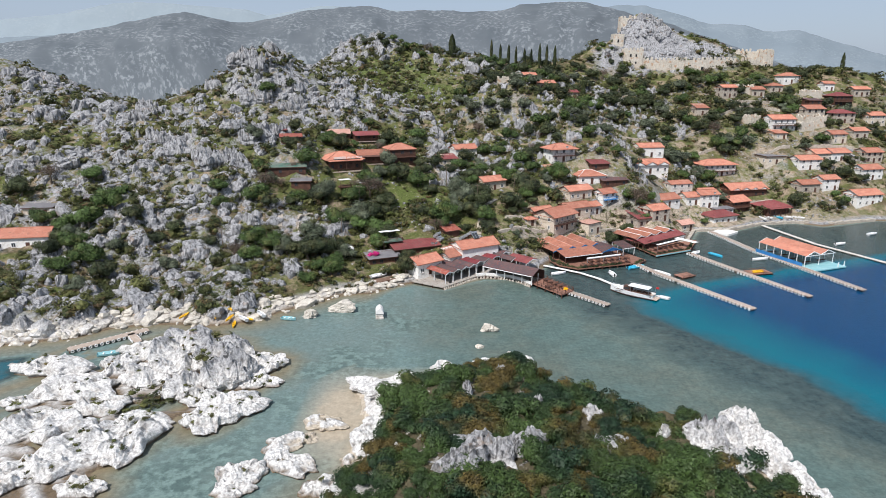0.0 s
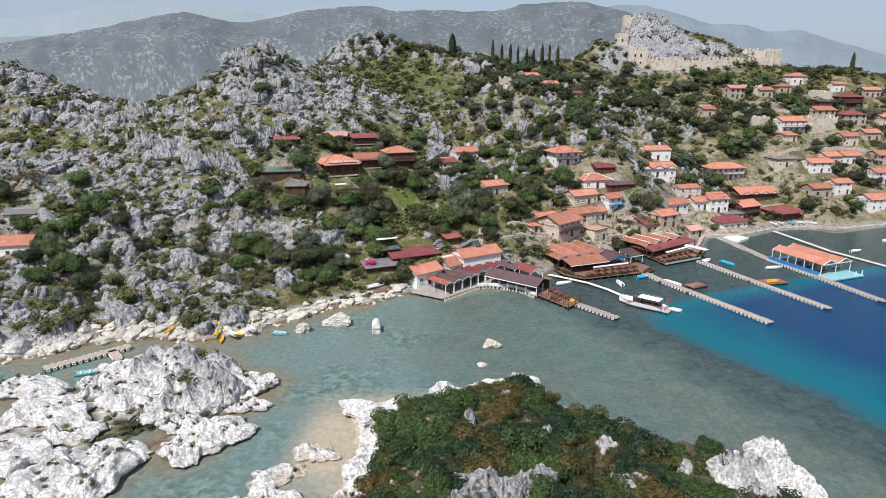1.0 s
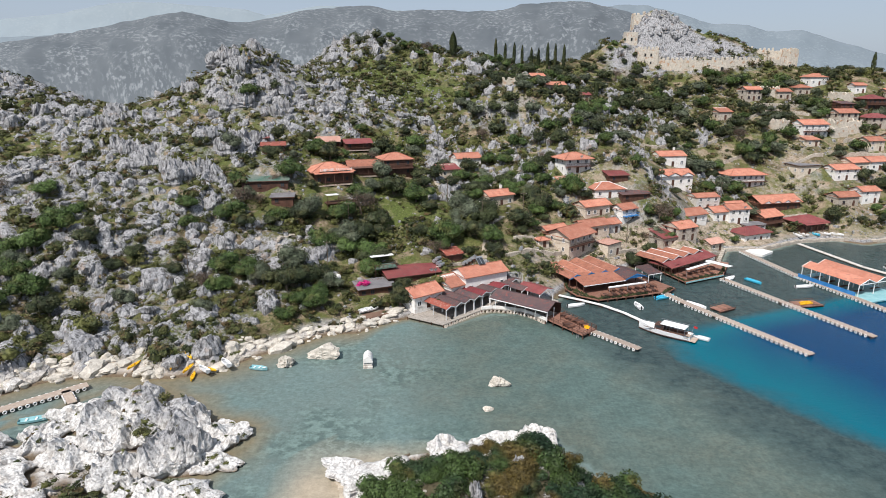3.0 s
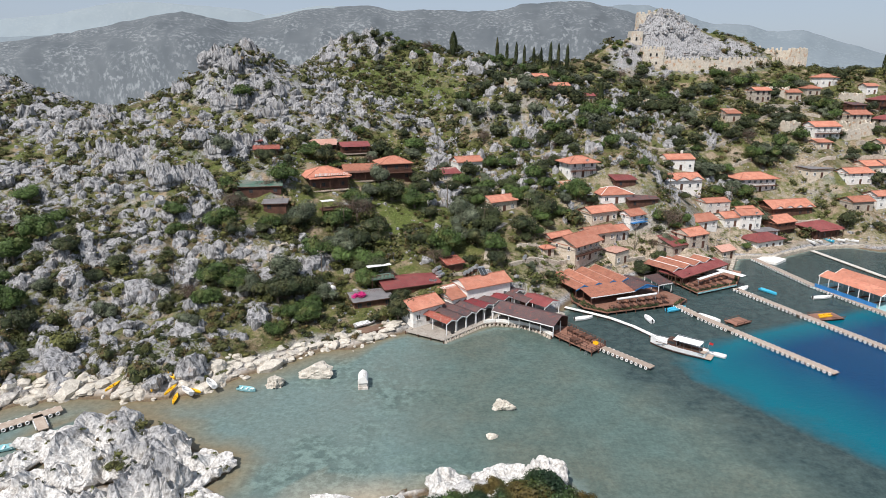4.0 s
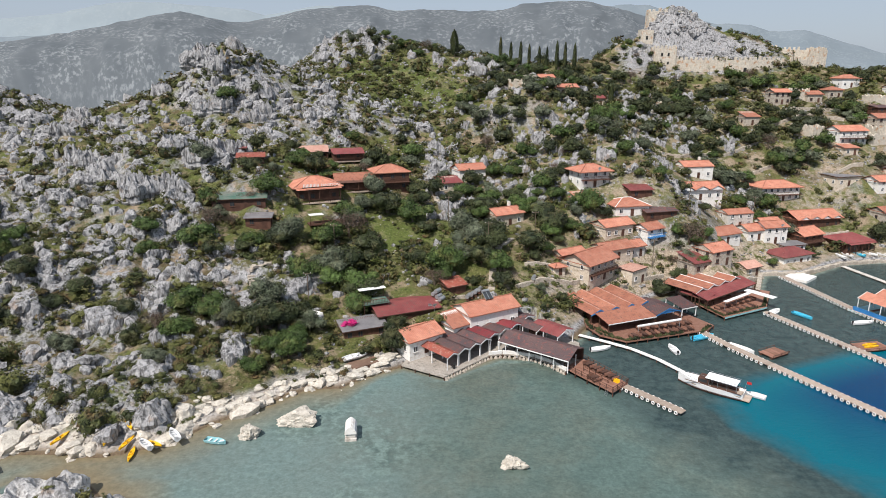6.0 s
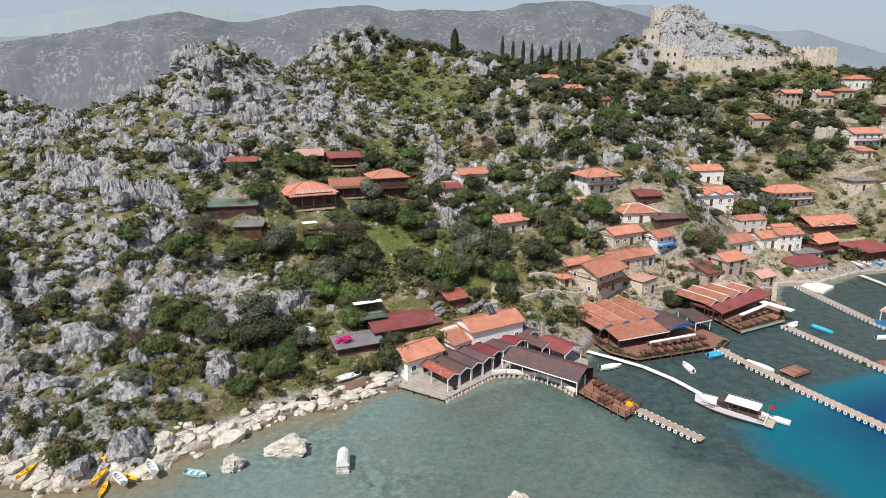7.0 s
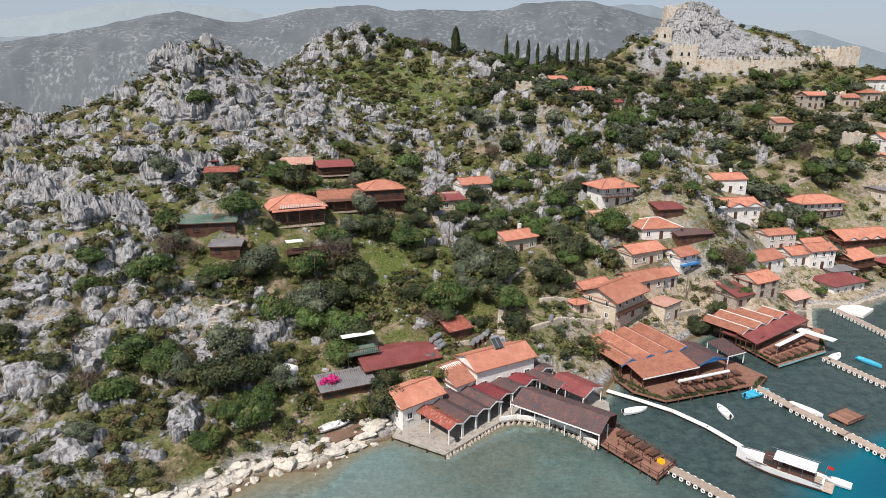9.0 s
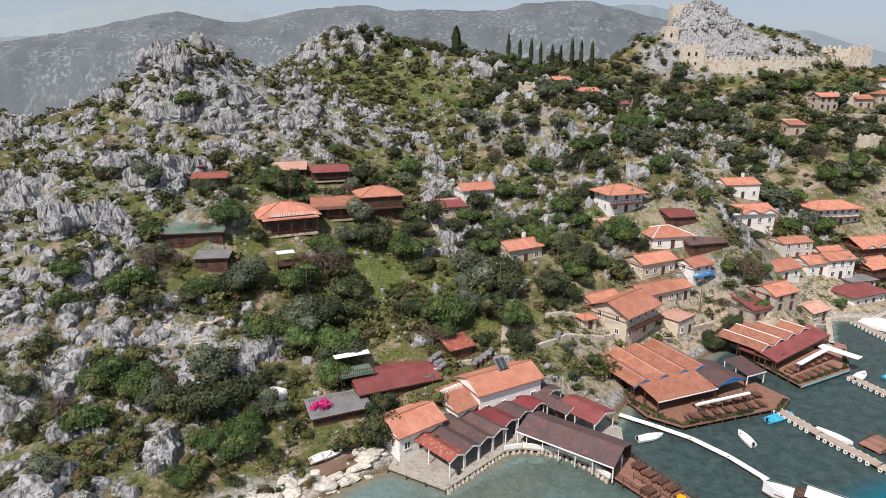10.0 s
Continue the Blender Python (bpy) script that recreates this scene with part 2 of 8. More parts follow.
def leaf_mat(name, dark, light, third, patch=1.0):
    """Foliage: clumps of several greens, each leaf a little different."""
    m = bpy.data.materials.new(name)
    m.use_nodes = True
    n, l, noise_tex, rng, mix, calc = graph(m)
    b = n["Principled BSDF"]
    b.inputs["Roughness"].default_value, b.inputs["Specular IOR Level"].default_value = 0.6, 0.25
    geo = n.new("ShaderNodeNewGeometry")
    co = geo.outputs["Position"]
    c = mix(rng(noise_tex(co, 0.3 * patch, 1.0), 0.4, 0.6), dark, light)
    c = mix(rng(noise_tex(co, 0.37 * patch, 1.0), 0.53, 0.6 + 0.08 * patch), c, third)
    c = mix(rng(noise_tex(co, 0.07, 1.0), 0.55, 0.66), c, tuple(1.25 * q for q in light))
    h = n.new("ShaderNodeHueSaturation")
    l.new(c, h.inputs["Color"])
    l.new(calc("MULTIPLY", rng(geo.outputs["Random Per Island"], 0, 1, 0.72, 1.3), rng(noise_tex(co, 1.1, 2.0), 0.35, 0.65, 0.65, 1.35)), h.inputs["Value"])
    l.new(h.outputs[0], b.inputs["Base Color"])
    return m


def hill_mat(name, scrub, slope_tone, rock):
    """A far mountainside: scrub with clusters of pale rock, distance haze mixed into their colours."""
    m = bpy.data.materials.new(name)
    m.use_nodes = True
    n, l, noise_tex, rng, mix, calc = graph(m)
    b = n["Principled BSDF"]
    b.inputs["Roughness"].default_value, b.inputs["Specular IOR Level"].default_value = 0.95, 0.1
    lie = n.new("ShaderNodeAttribute")
    lie.attribute_name = "lie"
    co = lie.outputs["Vector"]
    c = mix(rng(noise_tex(co, 0.006), 0.38, 0.62), scrub, slope_tone)
    outcrop = calc("MULTIPLY", rng(noise_tex(co, 0.055, 3.0, 0.7), 0.50, 0.60), rng(noise_tex(co, 0.007, 3.0), 0.40, 0.58))
    l.new(mix(outcrop, c, rock), b.inputs["Base Color"])
    return m


M = {
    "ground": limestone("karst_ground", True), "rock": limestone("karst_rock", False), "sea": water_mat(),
    "scrub": leaf_mat("scrub_leaves", (0.034, 0.044, 0.015), (0.080, 0.084, 0.026), (0.105, 0.072, 0.034)),
    "maquis": leaf_mat("maquis_leaves", (0.014, 0.032, 0.015), (0.036, 0.060, 0.016), (0.080, 0.060, 0.017), 0.45),
    "tree": leaf_mat("tree_leaves", (0.021, 0.030, 0.014), (0.044, 0.055, 0.022), (0.072, 0.073, 0.030)),
    "tree_light": leaf_mat("fresh_leaves", (0.036, 0.062, 0.016), (0.06, 0.095, 0.026), (0.10, 0.115, 0.035)),
    "russet": leaf_mat("bare_twigs", (0.07, 0.046, 0.034), (0.11, 0.08, 0.06), (0.06, 0.062, 0.03)),
    "grass": leaf_mat("grass_blades", (0.075, 0.12, 0.02), (0.12, 0.15, 0.035), (0.16, 0.15, 0.05)),
    "bark": mat("bark", (0.12, 0.09, 0.065), (0.2, 0.16, 0.12), 3),
    "tile": mat("roof_tile", (0.43, 0.165, 0.108), (0.52, 0.235, 0.16), 0.5, 0.8, 0.2, 9, c3=(0.33, 0.16, 0.115), rand=0.2),
    "tile_old": mat("old_roof_tile", (0.32, 0.125, 0.08), (0.40, 0.175, 0.115), 0.6, 0.8, 0.2, 9, c3=(0.2, 0.10, 0.075), rand=0.15),
    "rosy_tile": mat("faded_roof_tile", (0.50, 0.27, 0.21), (0.56, 0.34, 0.27), 0.6, 0.8, 0.2, 9, c3=(0.40, 0.22, 0.17), rand=0.1),
    "grey_render": mat("grey_render", (0.55, 0.52, 0.48), (0.62, 0.6, 0.56), 0.5, 0.85, 0.2, 8, c3=(0.42, 0.39, 0.35), rand=0.06),
    "burgundy": mat("burgundy_sheet", (0.20, 0.050, 0.050), (0.26, 0.075, 0.07), 0.4, 0.65, 0.1, 9, c3=(0.17, 0.085, 0.075), rand=0.12),
    "dark_sheet": mat("dark_felt_sheet", (0.085, 0.06, 0.062), (0.12, 0.075, 0.07), 0.4, 0.7, 0.15, 9, c3=(0.2, 0.07, 0.06), rand=0.2),
    "red_sheet": mat("red_sheet", (0.19, 0.034, 0.04), (0.23, 0.046, 0.05), 0.4, 0.5, 0.1, 9, c3=(0.11, 0.06, 0.06), rand=0.1),
    "rust": mat("rusty_sheet", (0.36, 0.10, 0.07), (0.26, 0.07, 0.05), 0.7, 0.6, 0.2, 9, c3=(0.42, 0.28, 0.22)),
    "grey_sheet": mat("grey_felt", (0.17, 0.165, 0.17), (0.23, 0.22, 0.225), 0.4, 0.8, 0.15, 9),
    "green_sheet": mat("green_sheet", (0.07, 0.16, 0.12), (0.18, 0.2, 0.17), 0.4, 0.7, 0.15, 9),
    "slab": mat("bleached_limestone", (0.66, 0.62, 0.54), (0.47, 0.43, 0.37), 1.6, 0.85, 0.5, 5, c3=(0.34, 0.29, 0.23), contrast=0.12, rand=0.1),
    "white": mat("whitewash", (0.80, 0.79, 0.76), (0.74, 0.72, 0.68), 0.6, 0.8, 0.1, 8, c3=(0.62, 0.58, 0.52), contrast=0.05),
    "cream": mat("cream_render", (0.62, 0.54, 0.43), (0.68, 0.6, 0.5), 0.5, 0.85, 0.2, 8, c3=(0.45, 0.37, 0.28), rand=0.08),
    "stone": mat("rubble_stone", (0.47, 0.41, 0.34), (0.58, 0.52, 0.44), 1.2, 0.9, 0.6, 4, c3=(0.25, 0.21, 0.17), rand=0.1, contrast=0.25),
    "castle": mat("castle_stone", (0.60, 0.54, 0.45), (0.66, 0.60, 0.51), 0.16, 0.9, 0.5, 9, c3=(0.5, 0.3, 0.18), contrast=0.2),
    "wood": mat("dark_wood", (0.085, 0.042, 0.030), (0.13, 0.065, 0.045), 1.0, 0.65, 0.2, 6, rand=0.2),
    "plank": mat("weathered_plank", (0.38, 0.3, 0.24), (0.46, 0.38, 0.31), 1.2, 0.8, 0.3, 6, rand=0.2),
    "red_plank": mat("red_brown_plank", (0.27, 0.13, 0.09), (0.33, 0.18, 0.13), 1.2, 0.75, 0.3, 6, rand=0.25),
    "concrete": mat("pale_concrete", (0.56, 0.52, 0.46), (0.64, 0.6, 0.55), 0.4, 0.85, 0.2, 8, c3=(0.42, 0.38, 0.33)),
    "quay_paving": mat("quay_paving", (0.36, 0.325, 0.285), (0.44, 0.40, 0.35), 0.5, 0.9, 0.3, 8, c3=(0.24, 0.21, 0.18), contrast=0.2),
    "glass": mat("window_glass", (0.03, 0.035, 0.04), (0.05, 0.055, 0.06), 0.5, 0.12, 0.0, 4, contrast=0.0, spec=0.5),
    "paint": mat("white_paint", (0.8, 0.8, 0.79), (0.74, 0.74, 0.73), 1.0, 0.4, 0.05, 6, contrast=0.05, rand=0.05),
    "steel": mat("galvanised_steel", (0.5, 0.52, 0.54), (0.4, 0.42, 0.44), 1.0, 0.4, 0.1, 6, metal=0.6),
    "dull_black": mat("black_rubber_and_shade", (0.02, 0.02, 0.02), (0.035, 0.035, 0.035), 2.0, 0.8, 0.1, 5),
    "teal": mat("turquoise_paint", (0.22, 0.46, 0.50), (0.32, 0.55, 0.57), 0.7, 0.5, 0.05, 6, contrast=0.08),
    "blue": mat("blue_paint", (0.03, 0.17, 0.42), (0.05, 0.22, 0.5), 0.7, 0.45, 0.05, 6, contrast=0.05),
    "cyan": mat("bright_blue_paint", (0.05, 0.42, 0.62), (0.09, 0.5, 0.68), 0.7, 0.4, 0.05, 6, contrast=0.05),
    "yellow": mat("yellow_plastic", (0.82, 0.45, 0.01), (0.85, 0.52, 0.03), 0.7, 0.4, 0.05, 6, contrast=0.03),
    "red": mat("red_cloth", (0.5, 0.03, 0.03), (0.42, 0.03, 0.03), 0.8, 0.7, 0.1, 6),
    "magenta": leaf_mat("bougainvillea", (0.5, 0.02, 0.16), (0.6, 0.04, 0.22), (0.3, 0.02, 0.1)),
    "earth": mat("bare_earth", (0.17, 0.105, 0.075), (0.22, 0.14, 0.10), 0.5, 0.95, 0.4, 6),
    # far ranges: bluish haze is put into the base colours, paler with distance
    "far": hill_mat("far_hill_haze_tint", (0.098, 0.112, 0.122), (0.120, 0.134, 0.143), (0.225, 0.244, 0.252)),
    "middle": hill_mat("middle_hill_haze_tint", (0.165, 0.200, 0.225), (0.18, 0.215, 0.24), (0.21, 0.245, 0.265)),
    "farther": hill_mat("farthest_hill_haze_tint", (0.225, 0.268, 0.295), (0.235, 0.278, 0.302), (0.25, 0.29, 0.312)),
}

# ---- helpers for meshes ----
def mesh_ob(name, verts, faces, material, parent=None, smooth=False, label="", category="", group="", kind=""):
    me = bpy.data.meshes.new(name)
    me.from_pydata([tuple(v) for v in verts], [], [tuple(f) for f in faces])
    me.materials.append(material)
    if smooth:
        me.shade_smooth()
    ob = new(name, me)
    ob.parent = parent
    return tagged(ob, label, category, group, kind)


def big_mesh(name, verts, faces, material, smooth=False, **tags):
    """A large mesh from numpy arrays; faces all of one size."""
    me = bpy.data.meshes.new(name)
    k = faces.shape[1]
    me.vertices.add(len(verts)), me.loops.add(faces.size), me.polygons.add(len(faces))
    me.vertices.foreach_set("co", np.ascontiguousarray(verts, np.float32).ravel())
    me.loops.foreach_set("vertex_index", np.ascontiguousarray(faces, np.int32).ravel())
    me.polygons.foreach_set("loop_start", np.arange(0, faces.size, k, dtype=np.int32))
    me.polygons.foreach_set("use_smooth", np.full(len(faces), smooth))
    me.update(calc_edges=True)
    me.materials.append(material)
    return tagged(new(name, me), **tags)


def part(name, bm, material, parent, label=""):
    me = bpy.data.meshes.new(name)
    bm.to_mesh(me)
    bm.free()
    me.materials.append(material)
    ob = new(name, me)
    ob.parent = parent
    return tagged(ob, label)


def thing(name, m, label, category, group=""):
    ob = new(name)
    ob.empty_display_size = 0.2
    ob.matrix_basis = m
    return tagged(ob, label, category, group)


def add_box(bm, x0, x1, y0, y1, z0, z1, bevel=0.0):
    r = bmesh.ops.create_cube(bm, size=1.0, matrix=Matrix.Translation(((x0 + x1) / 2, (y0 + y1) / 2, (z0 + z1) / 2)) @ Matrix.Diagonal((x1 - x0, y1 - y0, z1 - z0, 1)))
    if bevel:
        es = list({e for v in r["verts"] for e in v.link_edges})
        bmesh.ops.bevel(bm, geom=es, offset=bevel, segments=1, affect="EDGES")
    return bm


def box(x0, x1, y0, y1, z0, z1, bevel=0.0):
    return add_box(bmesh.new(), x0, x1, y0, y1, z0, z1, bevel)


def rod(bm, a, b, r, seg=6, r2=None):
    a, b = Vector(a), Vector(b)
    d = b - a
    m = Matrix.Translation((a + b) / 2) @ d.to_track_quat("Z", "Y").to_matrix().to_4x4()
    bmesh.ops.create_cone(bm, cap_ends=True, segments=seg, radius1=r, radius2=r if r2 is None else r2, depth=d.length, matrix=m)
    return bm


# ---- noise on arrays ----
def lattice(ix, iy, iz, seed):
    h = (ix * 374761393 + iy * 668265263 + iz * 2147483647 + seed * 974711) & 0xFFFFFFFF
    h = ((h ^ (h >> 13)) * 1274126177) & 0xFFFFFFFF
    return ((h ^ (h >> 16)) & 0xFFFF) / 65535.0


def vnoise(x, y, z=None, seed=0):
    """Smooth value noise between 0 and 1."""
    x, y = np.asarray(x, float), np.asarray(y, float)
    z = np.zeros_like(x) if z is None else np.asarray(z, float)
    ix, iy, iz = (np.floor(v).astype(np.int64) for v in (x, y, z))
    fx, fy, fz = ((f * f * (3 - 2 * f)) for f in (x - ix, y - iy, z - iz))
    out = 0
    for a in (0, 1):
        for b in (0, 1):
            for c in (0, 1):
                w = (fx if a else 1 - fx) * (fy if b else 1 - fy) * (fz if c else 1 - fz)
                out = out + w * lattice(ix + a, iy + b, iz + c, seed)
    return out


def fbm(x, y, octaves=4, seed=0):
    return sum(vnoise(x * 2 ** o + 17.3 * o, y * 2 ** o - 9.1 * o, None, seed + o) * 0.5 ** o for o in range(octaves)) / (2 - 0.5 ** (octaves - 1))


def ridged(x, y, octaves=3, seed=0):
    return sum((1 - np.abs(2 * vnoise(x * 2 ** o, y * 2 ** o, None, seed + o) - 1)) * 0.5 ** o for o in range(octaves)) / (2 - 0.5 ** (octaves - 1))


def smooth(a, b, v):
    k = np.clip((v - a) / (b - a), 0, 1)
    return k * k * (3 - 2 * k)


# ---- the lie of the land ----
COAST = [(-400, 60), (-150, 98), (-93, 120), (-80, 124), (-74, 130), (-63, 132), (-52, 131), (-44, 134),
         (-38, 141), (-32, 146), (-26, 152), (-19, 153), (-14, 158), (-8, 162), (0, 158), (11, 167), (22, 166),
         (30, 178), (38, 190), (51, 198), (62, 207), (68, 199), (82, 204), (92, 222), (104, 221), (122, 233),
         (136, 236), (144, 230), (169, 240), (200, 238), (232, 205), (300, 215), (700, 150)]
# x, y, radius across, radius along, height
HILLS = [(-78, 276, 20, 22, 19.1), (-112, 272, 38, 34, 2.4), (-160, 275, 40, 36, 8.9), (-208, 290, 45, 40, 27.3), (-90, 205, 42, 35, 5.6),
         (-45, 220, 28, 28, 5.7), (-40, 348, 36, 30, 18.9), (0, 335, 36, 34, 9.3), (-60, 305, 28, 28, 8.9), (0, 265, 34, 34, -6.2),
         (45, 285, 32, 32, 8.7), (60, 240, 30, 28, 13.4), (113, 376, 21, 16, 37.0), (148, 374, 26, 15, 25.4), (95, 325, 38, 36, -0.3),
         (135, 330, 40, 36, 3.2), (180, 340, 40, 40, 3.2), (225, 345, 45, 45, 8.4), (110, 265, 45, 32, -1.9), (160, 280, 40, 36, 6.2),
         (25, 205, 26, 22, 4.5), (260, 300, 70, 60, -13.1), (-250, 250, 80, 70, 17.7), (58, 350, 28, 34, 2.4), (-20, 205, 28, 26, -2.7),
         (-75, 165, 32, 24, -4.6), (200, 270, 36, 30, 2.3), (104, 373, 11, 9, 6.0), (84, 366, 18, 15, 10.0),
         (-60, 342, 17, 17, 5.5), (-38, 346, 16, 14, 3.5), (18, 338, 34, 17, 4.0), (60, 352, 26, 18, 6.0), (88, 360, 15, 14, 6.0), (168, 366, 30, 14, 3.0), (215, 352, 30, 24, 3.5),
         (-150, 288, 26, 18, -5.0), (-107, 266, 12, 12, 4.0), (-80, 281, 13, 10, 2.5), (-30, 278, 18, 14, 4.5), (30, 288, 22, 14, 6.0), (-76, 222, 10, 9, 5.0), (-90, 178, 14, 10, 5.0), (-8, 262, 9, 8, 4.0)]
ISLAND_A = [(-84, 96), (-77, 106), (-79, 116), (-77, 119), (-72, 114), (-68, 117), (-65, 123), (-61, 126), (-56, 129), (-50, 126),
            (-37, 118), (-31, 114), (-31, 108), (-34, 101), (-37, 92), (-41, 87), (-44, 90), (-46, 85), (-49, 77), (-47, 72), (-60, 62), (-90, 70)]
ISLAND_E = [(-20, 66), (-13, 79), (-15, 84), (-12, 90), (-16, 102), (-12, 104), (-4, 104), (1, 109), (10, 110), (17, 108), (24, 97), (31, 93),
            (40, 90), (49, 87), (50, 76), (52, 62), (40, 48), (10, 44), (-14, 52)]
QUAY = [(0, 156.1), (9.2, 165.4), (12, 166.2), (15, 165.7), (18.3, 164.5), (21.3, 162), (23.6, 158.6), (27.5, 163.5), (29, 172), (21, 182), (-6, 168), (-8.5, 161)]
SKERRIES = [(10.2, 129.5, 1.9, 1.4), (7.6, 120.3, 0.9, 0.6), (-25, 141.2, 3.4, 1.9), (-31.2, 137.2, 1.7, 1.7)]


def seg_dist(x, y, pts, closed=False):
    d2 = np.full(np.shape(x), 1e12)
    for (ax, ay), (bx, by) in zip(pts, pts[1:] + (pts[:1] if closed else [])):
        ux, uy = bx - ax, by - ay
        k = np.clip(((x - ax) * ux + (y - ay) * uy) / (ux * ux + uy * uy), 0, 1)
        d2 = np.minimum(d2, (x - ax - k * ux) ** 2 + (y - ay - k * uy) ** 2)
    return np.sqrt(d2)


def within(x, y, pts):
    c = np.zeros(np.shape(x), bool)
    for (ax, ay), (bx, by) in zip(pts, pts[1:] + pts[:1]):
        if ay != by:
            c ^= ((ay > y) != (by > y)) & (x < (bx - ax) * (y - ay) / (by - ay) + ax)
    return c


def shore(x, y):
    """Metres inland from the mainland's coast; negative out at sea."""
    d = seg_dist(x, y, COAST)
    return np.where(within(x, y, COAST + [(700, 2000), (-400, 2000)]), d, -d)


def isle(x, y, pts):
    d = seg_dist(x, y, pts, True)
    return np.where(within(x, y, pts), d, -d)


def land(x, y):
    """Smooth height of the mainland."""
    d = shore(x, y)
    g = smooth(0, 14, d)
    z = 0.9 * smooth(-0.3, 8.5 - 6.0 * smooth(-16, -9, x), d) + 1.5 * g
    for a, b, r, s, h in HILLS:
        z = z + g * h * np.exp(-((x - a) / r) ** 2 - ((y - b) / s) ** 2)
    back = 1 - smooth(350, 430, y)
    k = np.clip(x / 100, -2.6, 3.2)
    z = z + smooth(0, 70, d) * back * (21.7 + 9.4 * k - 2.8 * k * k)
    return z + smooth(50, 130, d) * back * (23.3 - 1.7 * np.clip(k, -5, 5)), d


def rockiness(x, y):
    """How much bare karst shows: much on the western slopes and on the crests, little in the village."""
    w = 0.72 - 0.60 * smooth(-55, -5, x) + 0.30 * smooth(255, 300, y) * (1 - smooth(30, 60, x)) - 0.1 * smooth(20, 60, x)
    w = w + 0.62 * np.exp(-((x + 3) / 10) ** 2 - ((y - 264) / 26) ** 2) + 0.5 * np.exp(-((x - 31) / 8) ** 2 - ((y - 262) / 17) ** 2) + 0.7 * np.exp(-((x - 112) / 26) ** 2 - ((y - 362) / 22) ** 2)
    w = w + 0.3 * np.exp(-((x + 62) / 24) ** 2 - ((y - 172) / 20) ** 2) + 0.35 * np.exp(-((x + 45) / 40) ** 2 - ((y - 345) / 14) ** 2)
    w = w - 0.55 * np.exp(-((x + 22) / 36) ** 2 - ((y - 308) / 22) ** 2) - 0.25 * np.exp(-((x - 60) / 40) ** 2 - ((y - 300) / 30) ** 2)
    return np.clip(w + 1.3 * (fbm(x / 13, y / 13, 3, 5) - 0.5), 0, 1)


def height(x, y):
    """The ground with its crags, islands and sea bed. Returns height and distance from the coast."""
    x, y = np.asarray(x, float), np.asarray(y, float)
    z, d = land(x, y)
    wob = 3.0 * (fbm(x / 5, y / 5, 3, 21) - 0.5)
    inland = smooth(1, 10, d)
    rk = rockiness(x, y)
    crag = ridged(x / 9, y / 9, 3, 31) ** 2
    z = z + inland * (rk * (3.6 * crag - 0.8) + 1.0 * (fbm(x / 6, y / 6, 3, 41) - 0.5))
    z = z + smooth(0, 1.5, d) * (1 - smooth(3, 9, d)) * 0.7 * ridged(x / 3.5, y / 3.5, 2, 51) * (1 - smooth(-12, -8, x) * (1 - smooth(90, 95, x)))
    deep = np.minimum(1.4 + 0.02 * np.maximum(-d, 0), 2.3) + 14 * smooth(-4, 26, (x - 62) * 0.93 + (y - 110) * 0.36)
    z = np.where(d > -0.3, z, -np.minimum(deep, 0.25 + (0.13 + 0.35 * smooth(-20, -10, x)) * np.maximum(-d - 0.3, 0)))
    # white rock shelf with knolls
    da = isle(x, y, ISLAND_A) + 1.6 * wob
    chan = ridged(x / 13 + 3.1, y / 13, 2, 61)
    fret = ridged(x / 2.7 + 0.3 * y, y / 3.1, 2, 75)
    za = -0.25 + 0.5 * smooth(0, 4, da) + 0.9 * smooth(1, 6, da) * (fret ** 2 - 0.3) - 1.2 * smooth(0.66, 0.78, chan) * smooth(0, 4, da)
    z = np.where(da > 0, np.maximum(za - 4 * smooth(-59, -63, x) * smooth(108, 113, y) * (1 - smooth(-75, -79, x)), -1.2), np.where(da > -6, np.maximum(z, -1.5 + 0.2 * (da + 6)), z))
    # scrub-covered island
    de = isle(x, y, ISLAND_E) + 1.2 * wob
    east = smooth(12, 34, x)
    ze = -0.2 + 1.1 * smooth(0, 3, de) * (fret ** 2 - 0.3) + 1.2 * smooth(0, 0.8, de) + (5.2 - 3.0 * east) * smooth(1, 15, de) + (1.6 + 1.4 * east) * ridged(x / 5, y / 5, 2, 81) * smooth(0, 4, de)
    ze = ze + 2.2 * np.exp(-((x - 13) / 4) ** 2 - ((y - 98) / 6) ** 2) + 1.0 * np.exp(-((x - 46) / 5) ** 2 - ((y - 80) / 6) ** 2)
    z = np.where(de > 0, ze, np.where(de > -8, np.maximum(z, -0.22 + (0.13 + 0.35 * smooth(-6, 6, x)) * de), z))
    beach = np.exp(-((x + 17.5) / 4.5) ** 2 - ((y - 93) / 11) ** 2)
    z = np.where((de <= 0) & (da <= 0), np.where(beach > 0.05, np.maximum(z, np.minimum(1.6 * beach * (0.5 + fbm(x / 4, y / 4, 3, 211)), 1.05) - 1.15), z), z)
    z = np.where(within(x, y, QUAY) & (z > 0.5), 0.5, z)
    z = np.where((np.hypot(x - 48, y - 184) < 15) & (z > 0.6) & (d < 6), 0.6, z)
    # far country behind the ridge
    far = smooth(440, 560, y)
    z = z * (1 - far) + far * (6 + 6 * fbm(x / 60, y / 60, 3, 91))
    return z, d


def axis(lo, hi, step, ends_lo, ends_hi):
    return np.concatenate([np.array(ends_lo, float), np.arange(lo, hi, step), np.array(ends_hi, float)])


def sheet(xs, ys):
    gx, gy = np.meshgrid(xs, ys)
    i = np.arange(gx.size).reshape(gx.shape)
    f = np.stack([i[:-1, :-1], i[:-1, 1:], i[1:, 1:], i[1:, :-1]], -1).reshape(-1, 4)
    return gx.ravel(), gy.ravel(), f


